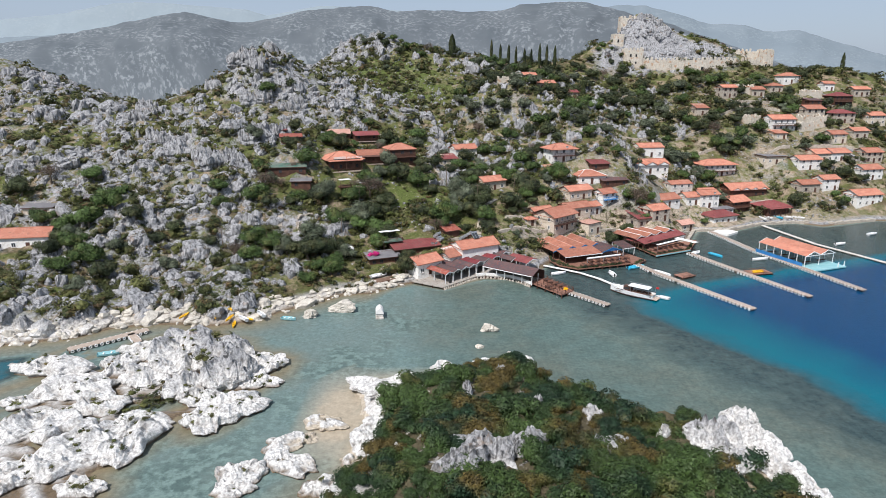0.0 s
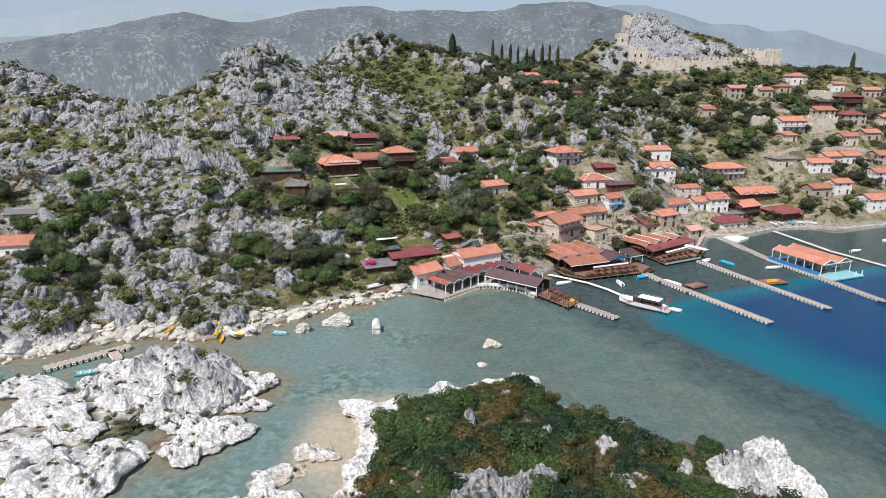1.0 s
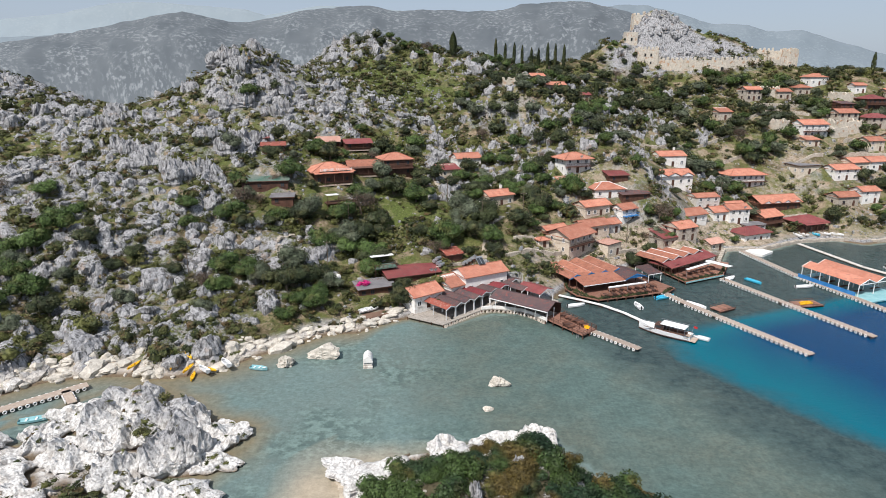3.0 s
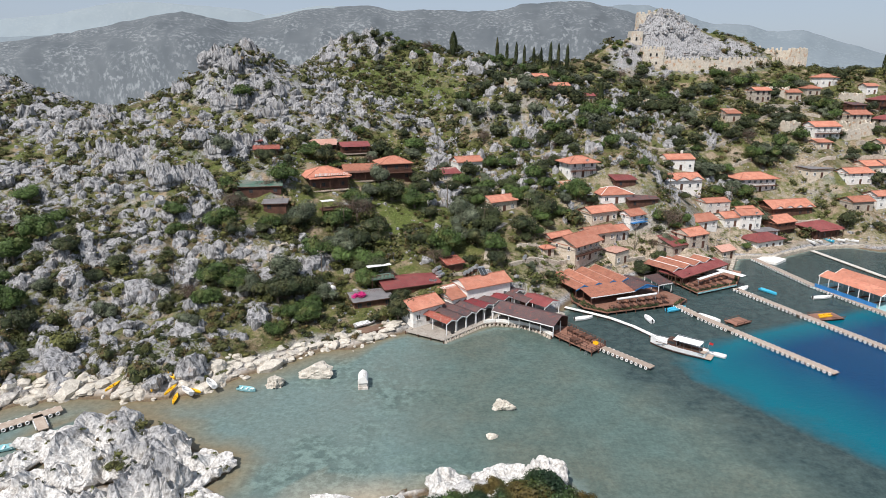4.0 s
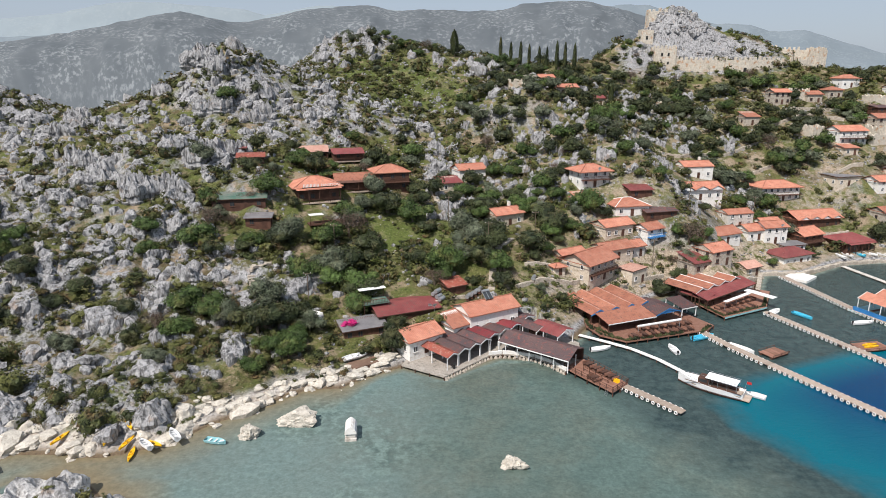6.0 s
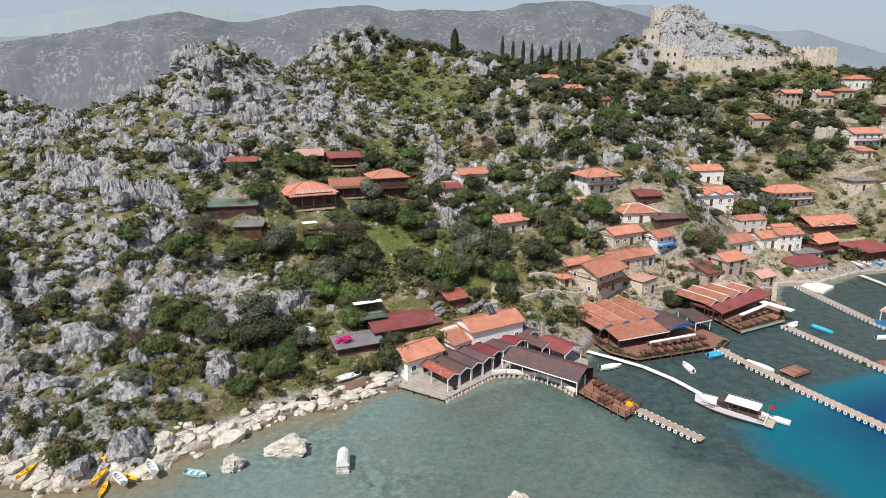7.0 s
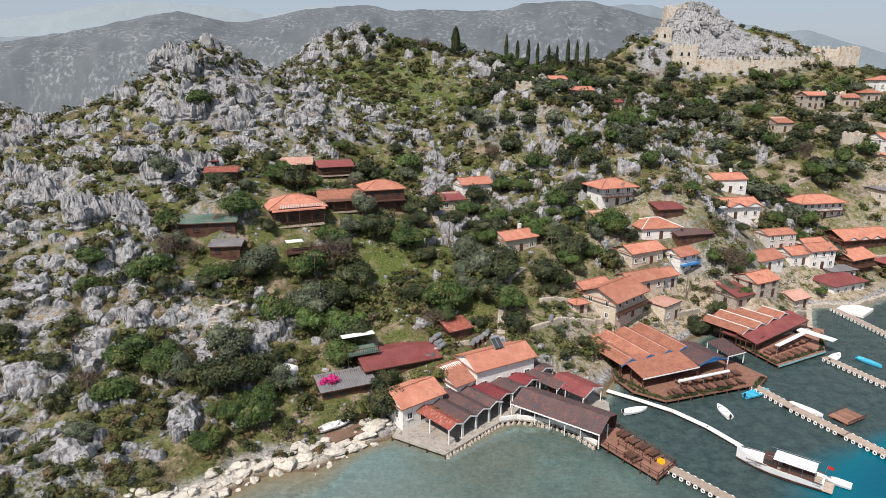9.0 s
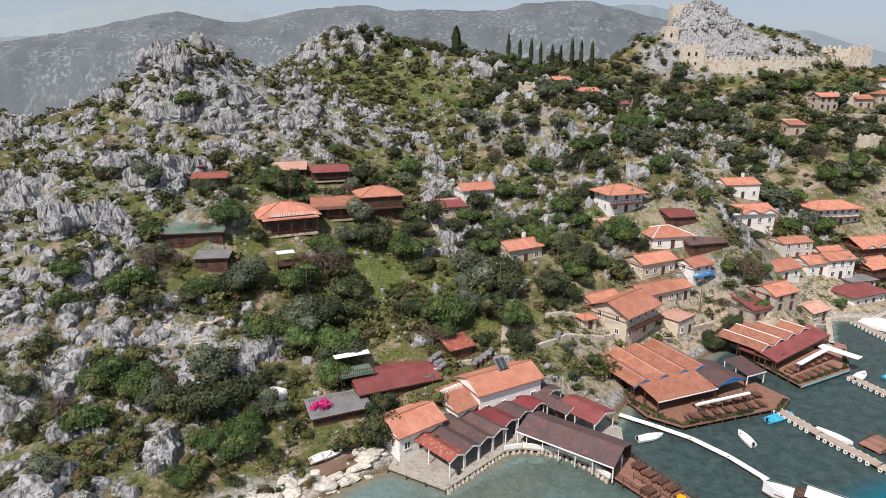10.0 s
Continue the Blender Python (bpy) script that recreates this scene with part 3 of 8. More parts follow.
gx, gy, gf = sheet(axis(-95, 56, 0.8, (-4500, -3000, -2000, -1500, -1100, -850, -650, -500, -400, -330, -280, -240, -215) + tuple(np.arange(-200, -95.5, 1.4)), tuple(np.arange(56.4, 250, 1.4)) + (260, 280, 310, 360, 430, 520, 650, 850, 1100, 1500, 2000, 3000, 4500)),
                   axis(40, 132, 0.7, (-3000, -1500, -700, -300, -100, 0, 25), tuple(np.arange(132.5, 440, 1.35)) + tuple(range(445, 700, 9)) + tuple(range(710, 1600, 22)) + (1700, 1850, 2100, 2500, 3200, 4500)))
gz, gd = height(gx, gy)
ground = big_mesh("ground", np.stack([gx, gy, gz], -1), gf, M["ground"], True, label="rocky karst hillside with scrub and white limestone shore", category="ground", kind="structure")

bare = ground.data.attributes.new("rock", "FLOAT", "POINT")
bare.data.foreach_set("value", (rockiness(gx, gy) * smooth(3, 9, gd)).astype(np.float32))

wx, wy, wf = sheet(axis(-120, 220, 1.6, (-4500, -2000, -1000, -500, -300, -200, -150), (240, 300, 400, 600, 1000, 2000, 4500)),
                   axis(40, 262, 1.6, (-3000, -1000, -300, -50, 10), (300, 400, 600, 900, 1500, 2500, 4500)))
wz, wd = height(wx, wy)
water = big_mesh("water", np.stack([wx, wy, 0 * wx], -1), wf, M["sea"], True, label="clear sea water, pale over shallows and blue where deep", category="water", kind="structure")
dep = water.data.attributes.new("depth", "FLOAT", "POINT")
harbour = smooth(-9, 9, wy - 154 - 0.42 * (wx - 62))
off = (wx - 62) * 0.877 + (wy - 114.5) * 0.481 + 7 * (fbm(wx / 9, wy / 9, 3, 231) - 0.5)      # metres out from the edge of the shelf
open_sea = 1.4 + 0.6 * smooth(-20, 14, wx - 0.1 * (wy - 125) + 44 * (fbm(wx / 22, wy / 22, 3, 221) - 0.5)) * smooth(84, 100, wy + 0.4 * wx) + 1.3 * smooth(-20, -4, off) + (1 - harbour) * (2.6 * smooth(-2.5, 3, off) + 12 * smooth(0, 36, off)) + 1.7 * harbour * smooth(28, 50, wx) * (1 - smooth(-20, -4, off) * 0.6) + 4.2 * smooth(-70, -82, wx) * smooth(94, 104, wy) * (1 - smooth(122, 130, wy))
dep.data.foreach_set("value", np.where(wz > 0, 0, np.minimum(-wz, 1.4) + (open_sea - 1.4) * smooth(1.0, 1.4, -wz)).astype(np.float32))

# ---- rocks and plants scattered over the land ----
rng = np.random.default_rng(7)


def ico(sub):
    bm = bmesh.new()
    bmesh.ops.create_icosphere(bm, subdivisions=sub, radius=1.0)
    v = np.array([tuple(q.co) for q in bm.verts])
    f = np.array([[q.index for q in g.verts] for g in bm.faces])
    bm.free()
    return v, f


def boulder(sub, seed):
    """A weathered karst block: broken faces, notches and upright flutes."""
    v, f = ico(sub)
    g = np.random.default_rng(seed)
    r = np.full(len(v), 1.15)
    for _ in range(15):                       # split faces
        nrm = g.normal(0, 1, 3) * (1, 1, 0.7)
        nrm /= np.linalg.norm(nrm)
        k = v @ nrm
        r = np.where(k > 0.05, np.minimum(r, g.uniform(0.55, 0.98) / np.maximum(k, 0.05)), r)
    flute = 1 - np.abs(2 * vnoise(v[:, 0] * 3.4 + 5, v[:, 1] * 3.4, v[:, 2] * 0.9, seed + 1) - 1)
    fl2 = 1 - np.abs(2 * vnoise(v[:, 0] * 6.5 + 9, v[:, 1] * 6.5, v[:, 2] * 1.6, seed + 4) - 1)
    r = r * (0.70 + 0.34 * flute + 0.16 * fl2) + 0.20 * (vnoise(v[:, 0] * 1.4, v[:, 1] * 1.4, v[:, 2] * 1.4, seed) - 0.5)
    r += 0.16 * (vnoise(v[:, 0] * 7, v[:, 1] * 7, v[:, 2] * 5, seed + 2) - 0.5)
    return v * r[:, None], f


def leaf_cloud(n, seed, leaf=0.1, lobes=5, squash=0.8, core=3, sub=2):
    """A crown of n small leaf clumps round several lobes, with its dense inside as lumpy solids."""
    g = np.random.default_rng(seed)
    c = g.normal(0, 0.40, (lobes, 3)) * (1, 1, 0.6)
    c[:, 2] = np.abs(c[:, 2]) + 0.28
    c[0] = (0, 0, 0.3)
    rad = g.uniform(0.38, 0.62, lobes)
    rad[0] = 0.68
    w = g.integers(0, lobes, n)
    d = g.normal(0, 1, (n, 3))
    d[:, 2] = np.abs(d[:, 2]) * 1.2 - 0.35
    d /= np.linalg.norm(d, axis=1)[:, None]
    p = c[w] + d * (rad[w] * g.uniform(0.86, 1.14, n))[:, None] * (1, 1, squash)
    nrm = d + g.normal(0, 0.5, (n, 3)) + (0, 0, 0.25)
    nrm /= np.linalg.norm(nrm, axis=1)[:, None]
    a = np.cross(nrm, g.normal(0, 1, (n, 3)))
    a /= np.linalg.norm(a, axis=1)[:, None]
    b = np.cross(nrm, a)
    s = (leaf * g.uniform(0.6, 1.5, n))[:, None]
    q = np.stack([p - a * s - b * s * 0.6, p + a * s - b * s * 0.4 + nrm * s * 0.4, p + b * s * 1.1 + nrm * s * 0.2], 1).reshape(-1, 3)
    f = np.arange(3 * n).reshape(n, 3)
    iv, jf = ico(sub)
    for k in range(min(lobes, core)):
        m = len(q)
        lump = 0.52 + 0.42 * vnoise(iv[:, 0] * 2.6 + 3 * k, iv[:, 1] * 2.6, iv[:, 2] * 2.6, seed + k)
        q = np.concatenate([q, c[k] + iv * (rad[k] * lump)[:, None] * (1, 1, squash)])
        f = np.concatenate([f, jf + m])
    q[:, 2] = np.maximum(q[:, 2], -0.15)
    return q, f


def scatter(name, kinds, place_list, material, flat=True, **tags):
    """Joins many turned and scaled copies of the kinds; place_list rows: x, y, z, sx, sy, sz, turn, kind."""
    vs, fs, m = [], [], 0
    P = np.asarray(place_list, float)
    for k, (v, f) in enumerate(kinds):
        q = P[P[:, 7].astype(int) == k]
        if not len(q):
            continue
        ca, sa = np.cos(q[:, 6])[:, None], np.sin(q[:, 6])[:, None]
        x, y, z = v[None, :, 0] * q[:, 3:4], v[None, :, 1] * q[:, 4:5], v[None, :, 2] * q[:, 5:6]
        w = np.stack([x * ca - y * sa + q[:, 0:1], x * sa + y * ca + q[:, 1:2], z + q[:, 2:3]], -1).reshape(-1, 3)
        ff = (f[None] + (np.arange(len(q)) * len(v))[:, None, None]).reshape(-1, f.shape[1]) + m
        vs.append(w), fs.append(ff)
        m += len(w)
    return big_mesh(name, np.concatenate(vs), np.concatenate(fs), material, not flat, kind="stuff", **tags)


def clear_of_houses(x, y, pad=1.0):
    """True where nothing is built within pad metres (a number or one for each point)."""
    ok = ~within(x, y, QUAY)
    for cx, cy, r in REACH.values():
        ok &= np.hypot(x - cx, y - cy) > r + pad
    for cx, cy, r in ((48, 183, 16), (72, 200, 13), (30, 157, 9), (-30, 204, 5), (-36, 206, 6), (12, 196, 1.5), (-43, 180, 2)):
        ok &= np.hypot(x - cx, y - cy) > r + np.minimum(pad, 0.5)
    return ok


def singles(name, kinds, rows, material, **tags):
    """Each row of a scatter as an object of its own on shared meshes."""
    meshes = []
    for v, f in kinds:
        ob = big_mesh(name, v, f, material)
        meshes.append(ob.data)
        bpy.data.objects.remove(ob)
    for x, y, z, sx, sy, sz, turn, k in rows:
        ob = tagged(new(name, meshes[int(k)]), **tags)
        ob.matrix_basis = pose(x, y, z, 0, 0, math.degrees(turn)) @ Matrix.Diagonal((sx, sy, sz, 1))



# ---- far mountains ----
def range_of_hills(name, back, depth, n, skyline, material, seed, label):
    """A mountain range as a folded slope rising to a skyline of (x, height) at the distance back; its haze is only
    colour.
    """
    px, pz = zip(*skyline)
    u, v = np.meshgrid(np.linspace(px[0], px[-1], n), np.linspace(0, 1, 44))
    spur = u + 160 * (fbm(u / 300, v * 2.5, 3, seed + 5) - 0.5)
    top = np.interp(u, px, pz) + 9 * (fbm(u / 45, 0 * u + seed, 4, seed) - 0.5)
    gully = ridged(spur / 260, v * 1.3, 4, seed + 9)
    z = -10 + (top + 10) * v ** 0.8 * (1 - 0.12 * (1 - gully) * np.sin(np.pi * v))
    yy = back - depth * (1 - v) - 0.05 * depth * (gully - 0.5) * np.sin(np.pi * v)
    i = np.arange(u.size).reshape(u.shape)
    f = np.stack([i[:-1, :-1], i[:-1, 1:], i[1:, 1:], i[1:, :-1]], -1).reshape(-1, 4)
    ob = big_mesh(name, np.stack([u * (back - depth * (1 - v)) / back, yy, z], -1).reshape(-1, 3), f, material, True, label=label, category="mountains", kind="structure")
    lie = ob.data.attributes.new("lie", "FLOAT_VECTOR", "POINT")      # metres along and up the slope
    lie.data.foreach_set("vector", np.stack([u, 560 * v, 0 * u], -1).astype(np.float32).ravel())
    return ob


range_of_hills("backdrop_hills", 2700, 2080, 420, [(-2300, 120), (-1810, 165), (-1527, 203), (-1339, 238), (-1199, 265), (-1060, 285), (-882, 249), (-791, 245), (-560, 293), (-423, 306), (-310, 313), (-197, 290), (-106, 297), (75, 291), (234, 296), (301, 318), (548, 333), (617, 319), (732, 294), (942, 241), (1180, 166), (1421, 90), (1700, 10)], M["far"], 3, "rocky scrub hills beyond the village, dim with painted haze")
range_of_hills("backdrop_ridge", 3300, 500, 300, [(-2700, 170), (-2214, 214), (-19, 304), (592, 346), (895, 379), (1006, 374), (1148, 343), (1321, 292), (1517, 287), (1605, 256), (1772, 264), (2007, 204), (2208, 151), (2700, 40)], M["middle"], 8, "mountain ridge tinted grey-blue with painted haze")
range_of_hills("backdrop_range", 3800, 400, 260, [(-3000, 260), (-2534, 335), (-2207, 364), (-1910, 422), (-1716, 432), (-1462, 418), (-1144, 395), (-1018, 360), (-726, 415), (-470, 404), (-9, 373), (690, 269), (1500, 60)], M["farther"], 12, "mountain range paled with painted haze")

# ---- houses ----
ROOFS = {"tile": "orange-tiled", "tile_old": "weathered brown-tiled", "rosy_tile": "faded pink-tiled", "burgundy": "burgundy sheet", "grey_sheet": "grey felt", "green_sheet": "green sheet", "dark_sheet": "dark felt", "rust": "rusty corrugated"}
WALLS = {"white": "whitewashed", "cream": "cream-rendered", "stone": "rubble-stone", "grey_render": "pale grey rendered", "wood": "dark timber"}


def slope(V, Fc, o, u, v, W, S, hl=0.0, hr=0.0, rib=0.4, course=0.6, amp=0.05):
    """One ribbed roof plane: from the eave corner o along u (length W) and up v (length S), cut by hips hl and hr."""
    o, u, v = Vector(o), Vector(u).normalized(), Vector(v).normalized()
    nrm = u.cross(v).normalized()
    if nrm.z < 0:
        nrm = -nrm
    cols, rows = max(2, int(W / rib) * 2), max(1, int(S / course))
    base = len(V)
    for j in range(rows + 1):
        for i in range(cols + 1):
            a = W * i / cols
            top = min(1.0, a / hl if hl else 1.0, (W - a) / hr if hr else 1.0)
            b = S * top * j / rows
            V.append(o + u * a + v * b + nrm * ((amp if i % 2 else 0) + 0.02 * ((i * 7 + j * 13) % 5) / 5))
    for j in range(rows):
        for i in range(cols):
            k = base + j * (cols + 1) + i
            Fc.append((k, k + 1, k + cols + 2, k + cols + 1))


def roof_shape(w, d, h, kind, pitch, over):
    """Verts and faces of the tiled skin, and a slab under it."""
    V, Fc = [], []
    W, D = w + 2 * over, d + 2 * over
    rise = (D / 2) * math.tan(radians(pitch))
    S = math.hypot(D / 2, rise)
    x0, y0, z0 = -W / 2, -D / 2, h
    if kind == "gable":
        slope(V, Fc, (x0, y0, z0), (1, 0, 0), (0, D / 2, rise), W, S)
        slope(V, Fc, (x0, -y0, z0), (1, 0, 0), (0, -D / 2, rise), W, S)
    elif kind == "gable_end":
        rise = (W / 2) * math.tan(radians(pitch))
        S = math.hypot(W / 2, rise)
        slope(V, Fc, (x0, y0, z0), (0, 1, 0), (W / 2, 0, rise), D, S)
        slope(V, Fc, (-x0, y0, z0), (0, 1, 0), (-W / 2, 0, rise), D, S)
    elif kind == "hip":
        k = D / 2
        slope(V, Fc, (x0, y0, z0), (1, 0, 0), (0, D / 2, rise), W, S, k, k)
        slope(V, Fc, (x0, -y0, z0), (1, 0, 0), (0, -D / 2, rise), W, S, k, k)
        slope(V, Fc, (x0, y0, z0), (0, 1, 0), (D / 2, 0, rise), D, S, k, k)
        slope(V, Fc, (-x0, y0, z0), (0, 1, 0), (-D / 2, 0, rise), D, S, k, k)
    elif kind == "shed":
        rise = D * math.tan(radians(pitch))
        slope(V, Fc, (x0, y0, z0), (1, 0, 0), (0, D, rise), W, math.hypot(D, rise))
    else:
        slope(V, Fc, (x0, y0, z0 + 0.1), (1, 0, 0), (0, 1, 0.02), W, D, amp=0.01, rib=1.0, course=2.0)
        rise = 0.1
    return V, Fc, rise


def prism(w, d, h, kind, rise, base=-3.0):
    """Wall body up to the eaves with its gables."""
    bm = bmesh.new()
    x, y = w / 2, d / 2
    lo = [bm.verts.new(p) for p in ((-x, -y, base), (x, -y, base), (x, y, base), (-x, y, base))]
    hi = [bm.verts.new(p) for p in ((-x, -y, h), (x, -y, h), (x, y, h), (-x, y, h))]
    for i in range(4):
        bm.faces.new((lo[i], lo[(i + 1) % 4], hi[(i + 1) % 4], hi[i]))
    if kind == "gable":
        a, b = bm.verts.new((-x, 0, h + rise * 0.86)), bm.verts.new((x, 0, h + rise * 0.86))
        bm.faces.new((hi[3], hi[0], a)), bm.faces.new((hi[1], hi[2], b))
        bm.faces.new((hi[0], hi[1], b, a)), bm.faces.new((hi[2], hi[3], a, b))
    elif kind == "gable_end":
        a, b = bm.verts.new((0, -y, h + rise * 0.86)), bm.verts.new((0, y, h + rise * 0.86))
        bm.faces.new((hi[0], hi[1], a)), bm.faces.new((hi[2], hi[3], b))
        bm.faces.new((hi[1], hi[2], b, a)), bm.faces.new((hi[3], hi[0], a, b))
    elif kind == "shed":
        a, b = bm.verts.new((x, y, h + rise * 0.95)), bm.verts.new((-x, y, h + rise * 0.95))
        bm.faces.new((hi[2], hi[3], b, a)), bm.faces.new((hi[1], hi[2], a)), bm.faces.new((hi[3], hi[0], b)), bm.faces.new((hi[0], hi[1], a, b))
    else:
        bm.faces.new(hi)
    return bm


PANES = {}
REACH = {}


def window(parent, x, y, z, w, h, face, shutter=None, frame_mat="paint"):
    """A framed pane on the front (face 0), right (1) or left (3) wall."""
    turn = {0: 0, 1: 90, 3: -90}[face]
    ob = part("window", ring_bm(w, h), M[frame_mat], parent)
    ob.matrix_basis = pose(x, y, z, 0, 0, turn)
    for name, dims, material in (("pane", (-w / 2 + 0.05, w / 2 - 0.05, -0.03, -0.01, 0.05, h - 0.05), "glass"), ("mullion", (-0.03, 0.03, -0.07, -0.03, 0.09, h - 0.09), frame_mat), ("sill", (-w / 2 - 0.1, w / 2 + 0.1, -0.16, 0.02, -0.08, 0), "concrete" if frame_mat == "paint" else frame_mat)):
        key = (name, frame_mat, round(w, 2), round(h, 2))
        if key not in PANES:
            q = part(name, box(*dims), M[material], ob)
            PANES[key] = q.data
        else:
            q = new(name, PANES[key])
            q.parent = ob
    if shutter:
        for s in (-1, 1):
            part("shutter", box(min(s * w / 2, s * w), max(s * w / 2, s * w), -0.07, -0.03, 0, h), shutter, ob)
    return ob


def ring_bm(w, h, t=0.09, y0=-0.09, y1=0.02):
    """A rectangular frame as one closed ring."""
    bm = bmesh.new()
    loops = [[bm.verts.new((sx * (w / 2 - i), y, (i if sz < 0 else h - i))) for sx, sz in ((-1, -1), (1, -1), (1, 1), (-1, 1))] for y, i in ((y0, 0), (y0, t), (y1, t), (y1, 0))]
    for a, b in zip(loops, loops[1:] + loops[:1]):
        for k in range(4):
            bm.faces.new((a[k], a[(k + 1) % 4], b[(k + 1) % 4], b[k]))
    return bm


def house(x, y, z, w, d, h, yaw=0, kind="gable", roof="tile", wall="white", pitch=22, over=0.5, storeys=1, porch=0.0, balcony=False, wins=3, chimney=False, extra="", door=True, dx=0.0, dormers=0, trim="wood", ridges="tile_old", group="village houses"):
    """A house: walls, roof skin, windows, door, porch or balcony. Its front looks along -y before the turn."""
    V, Fc, rise = roof_shape(w, d, h, kind, pitch, over)
    rooftype = {"gable": "pitched", "gable_end": "pitched", "hip": "hipped", "shed": "lean-to", "flat": "flat"}[kind]
    label = f"{'two-storey' if storeys > 1 else 'small'} {WALLS[wall]} house with {rooftype} {ROOFS[roof]} roof{extra}"
    ob = thing("house", pose(x, y, z, 0, 0, yaw), label, "house", group)
    REACH[ob.name] = (x, y, 0.5 * max(w, d) + 0.6 + 0.5 * porch)
    part("wall", prism(w, d, h, kind, rise), M[wall], ob)
    mesh_ob("roof", V, Fc, M[roof], ob)
    bm = bmesh.new()
    W, D = w / 2 + over, d / 2 + over
    for b in ((-W, W, -D - 0.02, -D + 0.08, h - 0.16, h + 0.02), (-W, W, D - 0.08, D + 0.02, h - 0.16, h + 0.02), (-W - 0.02, -W + 0.08, -D, D, h - 0.16, h + 0.02), (W - 0.08, W + 0.02, -D, D, h - 0.16, h + 0.02)):
        add_box(bm, *b)
    part("eaves_board", bm, M["tile_old"] if roof.startswith("tile") else M["wood"], ob)
    if kind in ("gable", "hip") and roof.startswith("tile"):
        k = D if kind == "hip" else 0
        part("ridge", rod(bmesh.new(), (-W + k, 0, h + rise + 0.04), (W - k, 0, h + rise + 0.04), 0.13), M[ridges], ob)
        if kind == "hip":
            for sx in (-1, 1):
                for sy in (-1, 1):
                    part("hip_ridge", rod(bmesh.new(), (sx * W, sy * D, h + 0.04), (sx * (W - k), 0, h + rise + 0.04), 0.11), M[ridges], ob)
    for s in range(storeys):
        zb = s * h / storeys
        for i in range(wins):
            u = -w / 2 + w * (i + 0.5) / wins
            if s == 0 and door and i == wins // 2:
                part("door", box(u - 0.5, u + 0.5, -d / 2 - 0.06, -d / 2 + 0.02, 0.0, 2.1), M["wood"], ob, "brown wooden door")
            else:
                window(ob, u, -d / 2, zb + 0.9, min(1.1, w / wins * 0.5), 1.25, 0, frame_mat="wood" if wall in ("wood", "stone") else "paint")
        for face, sx in ((1, 1), (3, -1)):
            for i in range(2 if d > 6 else 1):
                v = -d / 2 + d * (i + 0.5) / (2 if d > 6 else 1)
                window(ob, sx * w / 2, v, zb + 0.9, 0.9, 1.2, face, frame_mat="wood" if wall in ("wood", "stone") else "paint")
    if porch:
        bm = bmesh.new()
        add_box(bm, -w / 2, w / 2, -d / 2 - porch, -d / 2, -0.25, 0.0)
        part("terrace", bm, M["plank"], ob)
        n = max(2, int(w / 2.6))
        for i in range(n + 1):
            u = -w / 2 + 0.1 + (w - 0.2) * i / n
            part("post", box(u - 0.08, u + 0.08, -d / 2 - porch + 0.1, -d / 2 - porch + 0.26, -2.5, h - 0.25), M["wood"], ob)
        V2, F2 = [], []
        slope(V2, F2, (-w / 2 - 0.3, -d / 2 - porch - 0.3, h - 0.35), (1, 0, 0), (0, porch + 0.3, 0.5), w + 0.6, porch + 0.5)
        mesh_ob("porch_roof", V2, F2, M["wood"] if roof == "tile_old" else M[roof], ob)
        bm = bmesh.new()
        add_box(bm, -w / 2, w / 2, -d / 2 - porch, -d / 2 - porch + 0.08, 0.85, 0.95)
        for i in range(int(w / 0.5)):
            add_box(bm, -w / 2 + 0.5 * i, -w / 2 + 0.5 * i + 0.05, -d / 2 - porch + 0.02, -d / 2 - porch + 0.06, 0, 0.85)
        part("railing", bm, M["wood"], ob)
    if balcony:
        zb = h / max(storeys, 2)
        bm = bmesh.new()
        add_box(bm, -w / 2, w / 2, -d / 2 - 1.4, -d / 2, zb - 0.15, zb)
        part("balcony", bm, M[trim], ob)
        bm = bmesh.new()
        add_box(bm, -w / 2, w / 2, -d / 2 - 1.4, -d / 2 - 1.32, zb + 0.9, zb + 1.0)
        for i in range(int(w / 0.4)):
            add_box(bm, -w / 2 + 0.4 * i, -w / 2 + 0.4 * i + 0.05, -d / 2 - 1.39, -d / 2 - 1.34, zb, zb + 0.9)
        part("balcony_railing", bm, M[trim], ob)
    for i in range(dormers):
        u, g = -w / 2 + w * (i + 0.5) / dormers, 0.46 * w / dormers
        V2, F2 = [], []
        for s in (-1, 1):
            slope(V2, F2, (u + s * (g + 0.3), -d / 2 - 1.0, h), (0, 1, 0), (-s * (g + 0.3), 0, 0.5 * g), d * 0.45 + 1.0, math.hypot(g + 0.3, 0.5 * g))
        mesh_ob("front_gable_roof", V2, F2, M[roof], ob)
        bm = bmesh.new()
        tri = [[bm.verts.new((u + a, y, h + b)) for a, b in ((-g, -0.1), (g, -0.1), (0, 0.46 * g))] for y in (-d / 2 - 0.75, -d / 2 - 0.6)]
        bm.faces.new(tri[0]), bm.faces.new(tri[1][::-1])
        for k in range(3):
            bm.faces.new((tri[0][k], tri[1][k], tri[1][(k + 1) % 3], tri[0][(k + 1) % 3]))
        part("front_gable", bm, M["paint"], ob)
    if chimney:
        part("chimney", box(w / 4 - 0.35, w / 4 + 0.35, d / 6 - 0.3, d / 6 + 0.3, h, h + rise + 1.1), M["white"], ob, "whitewashed chimney")
    return ob


def ground_z(x, y):
    return float(land(np.array([float(x)]), np.array([float(y)]))[0][0])


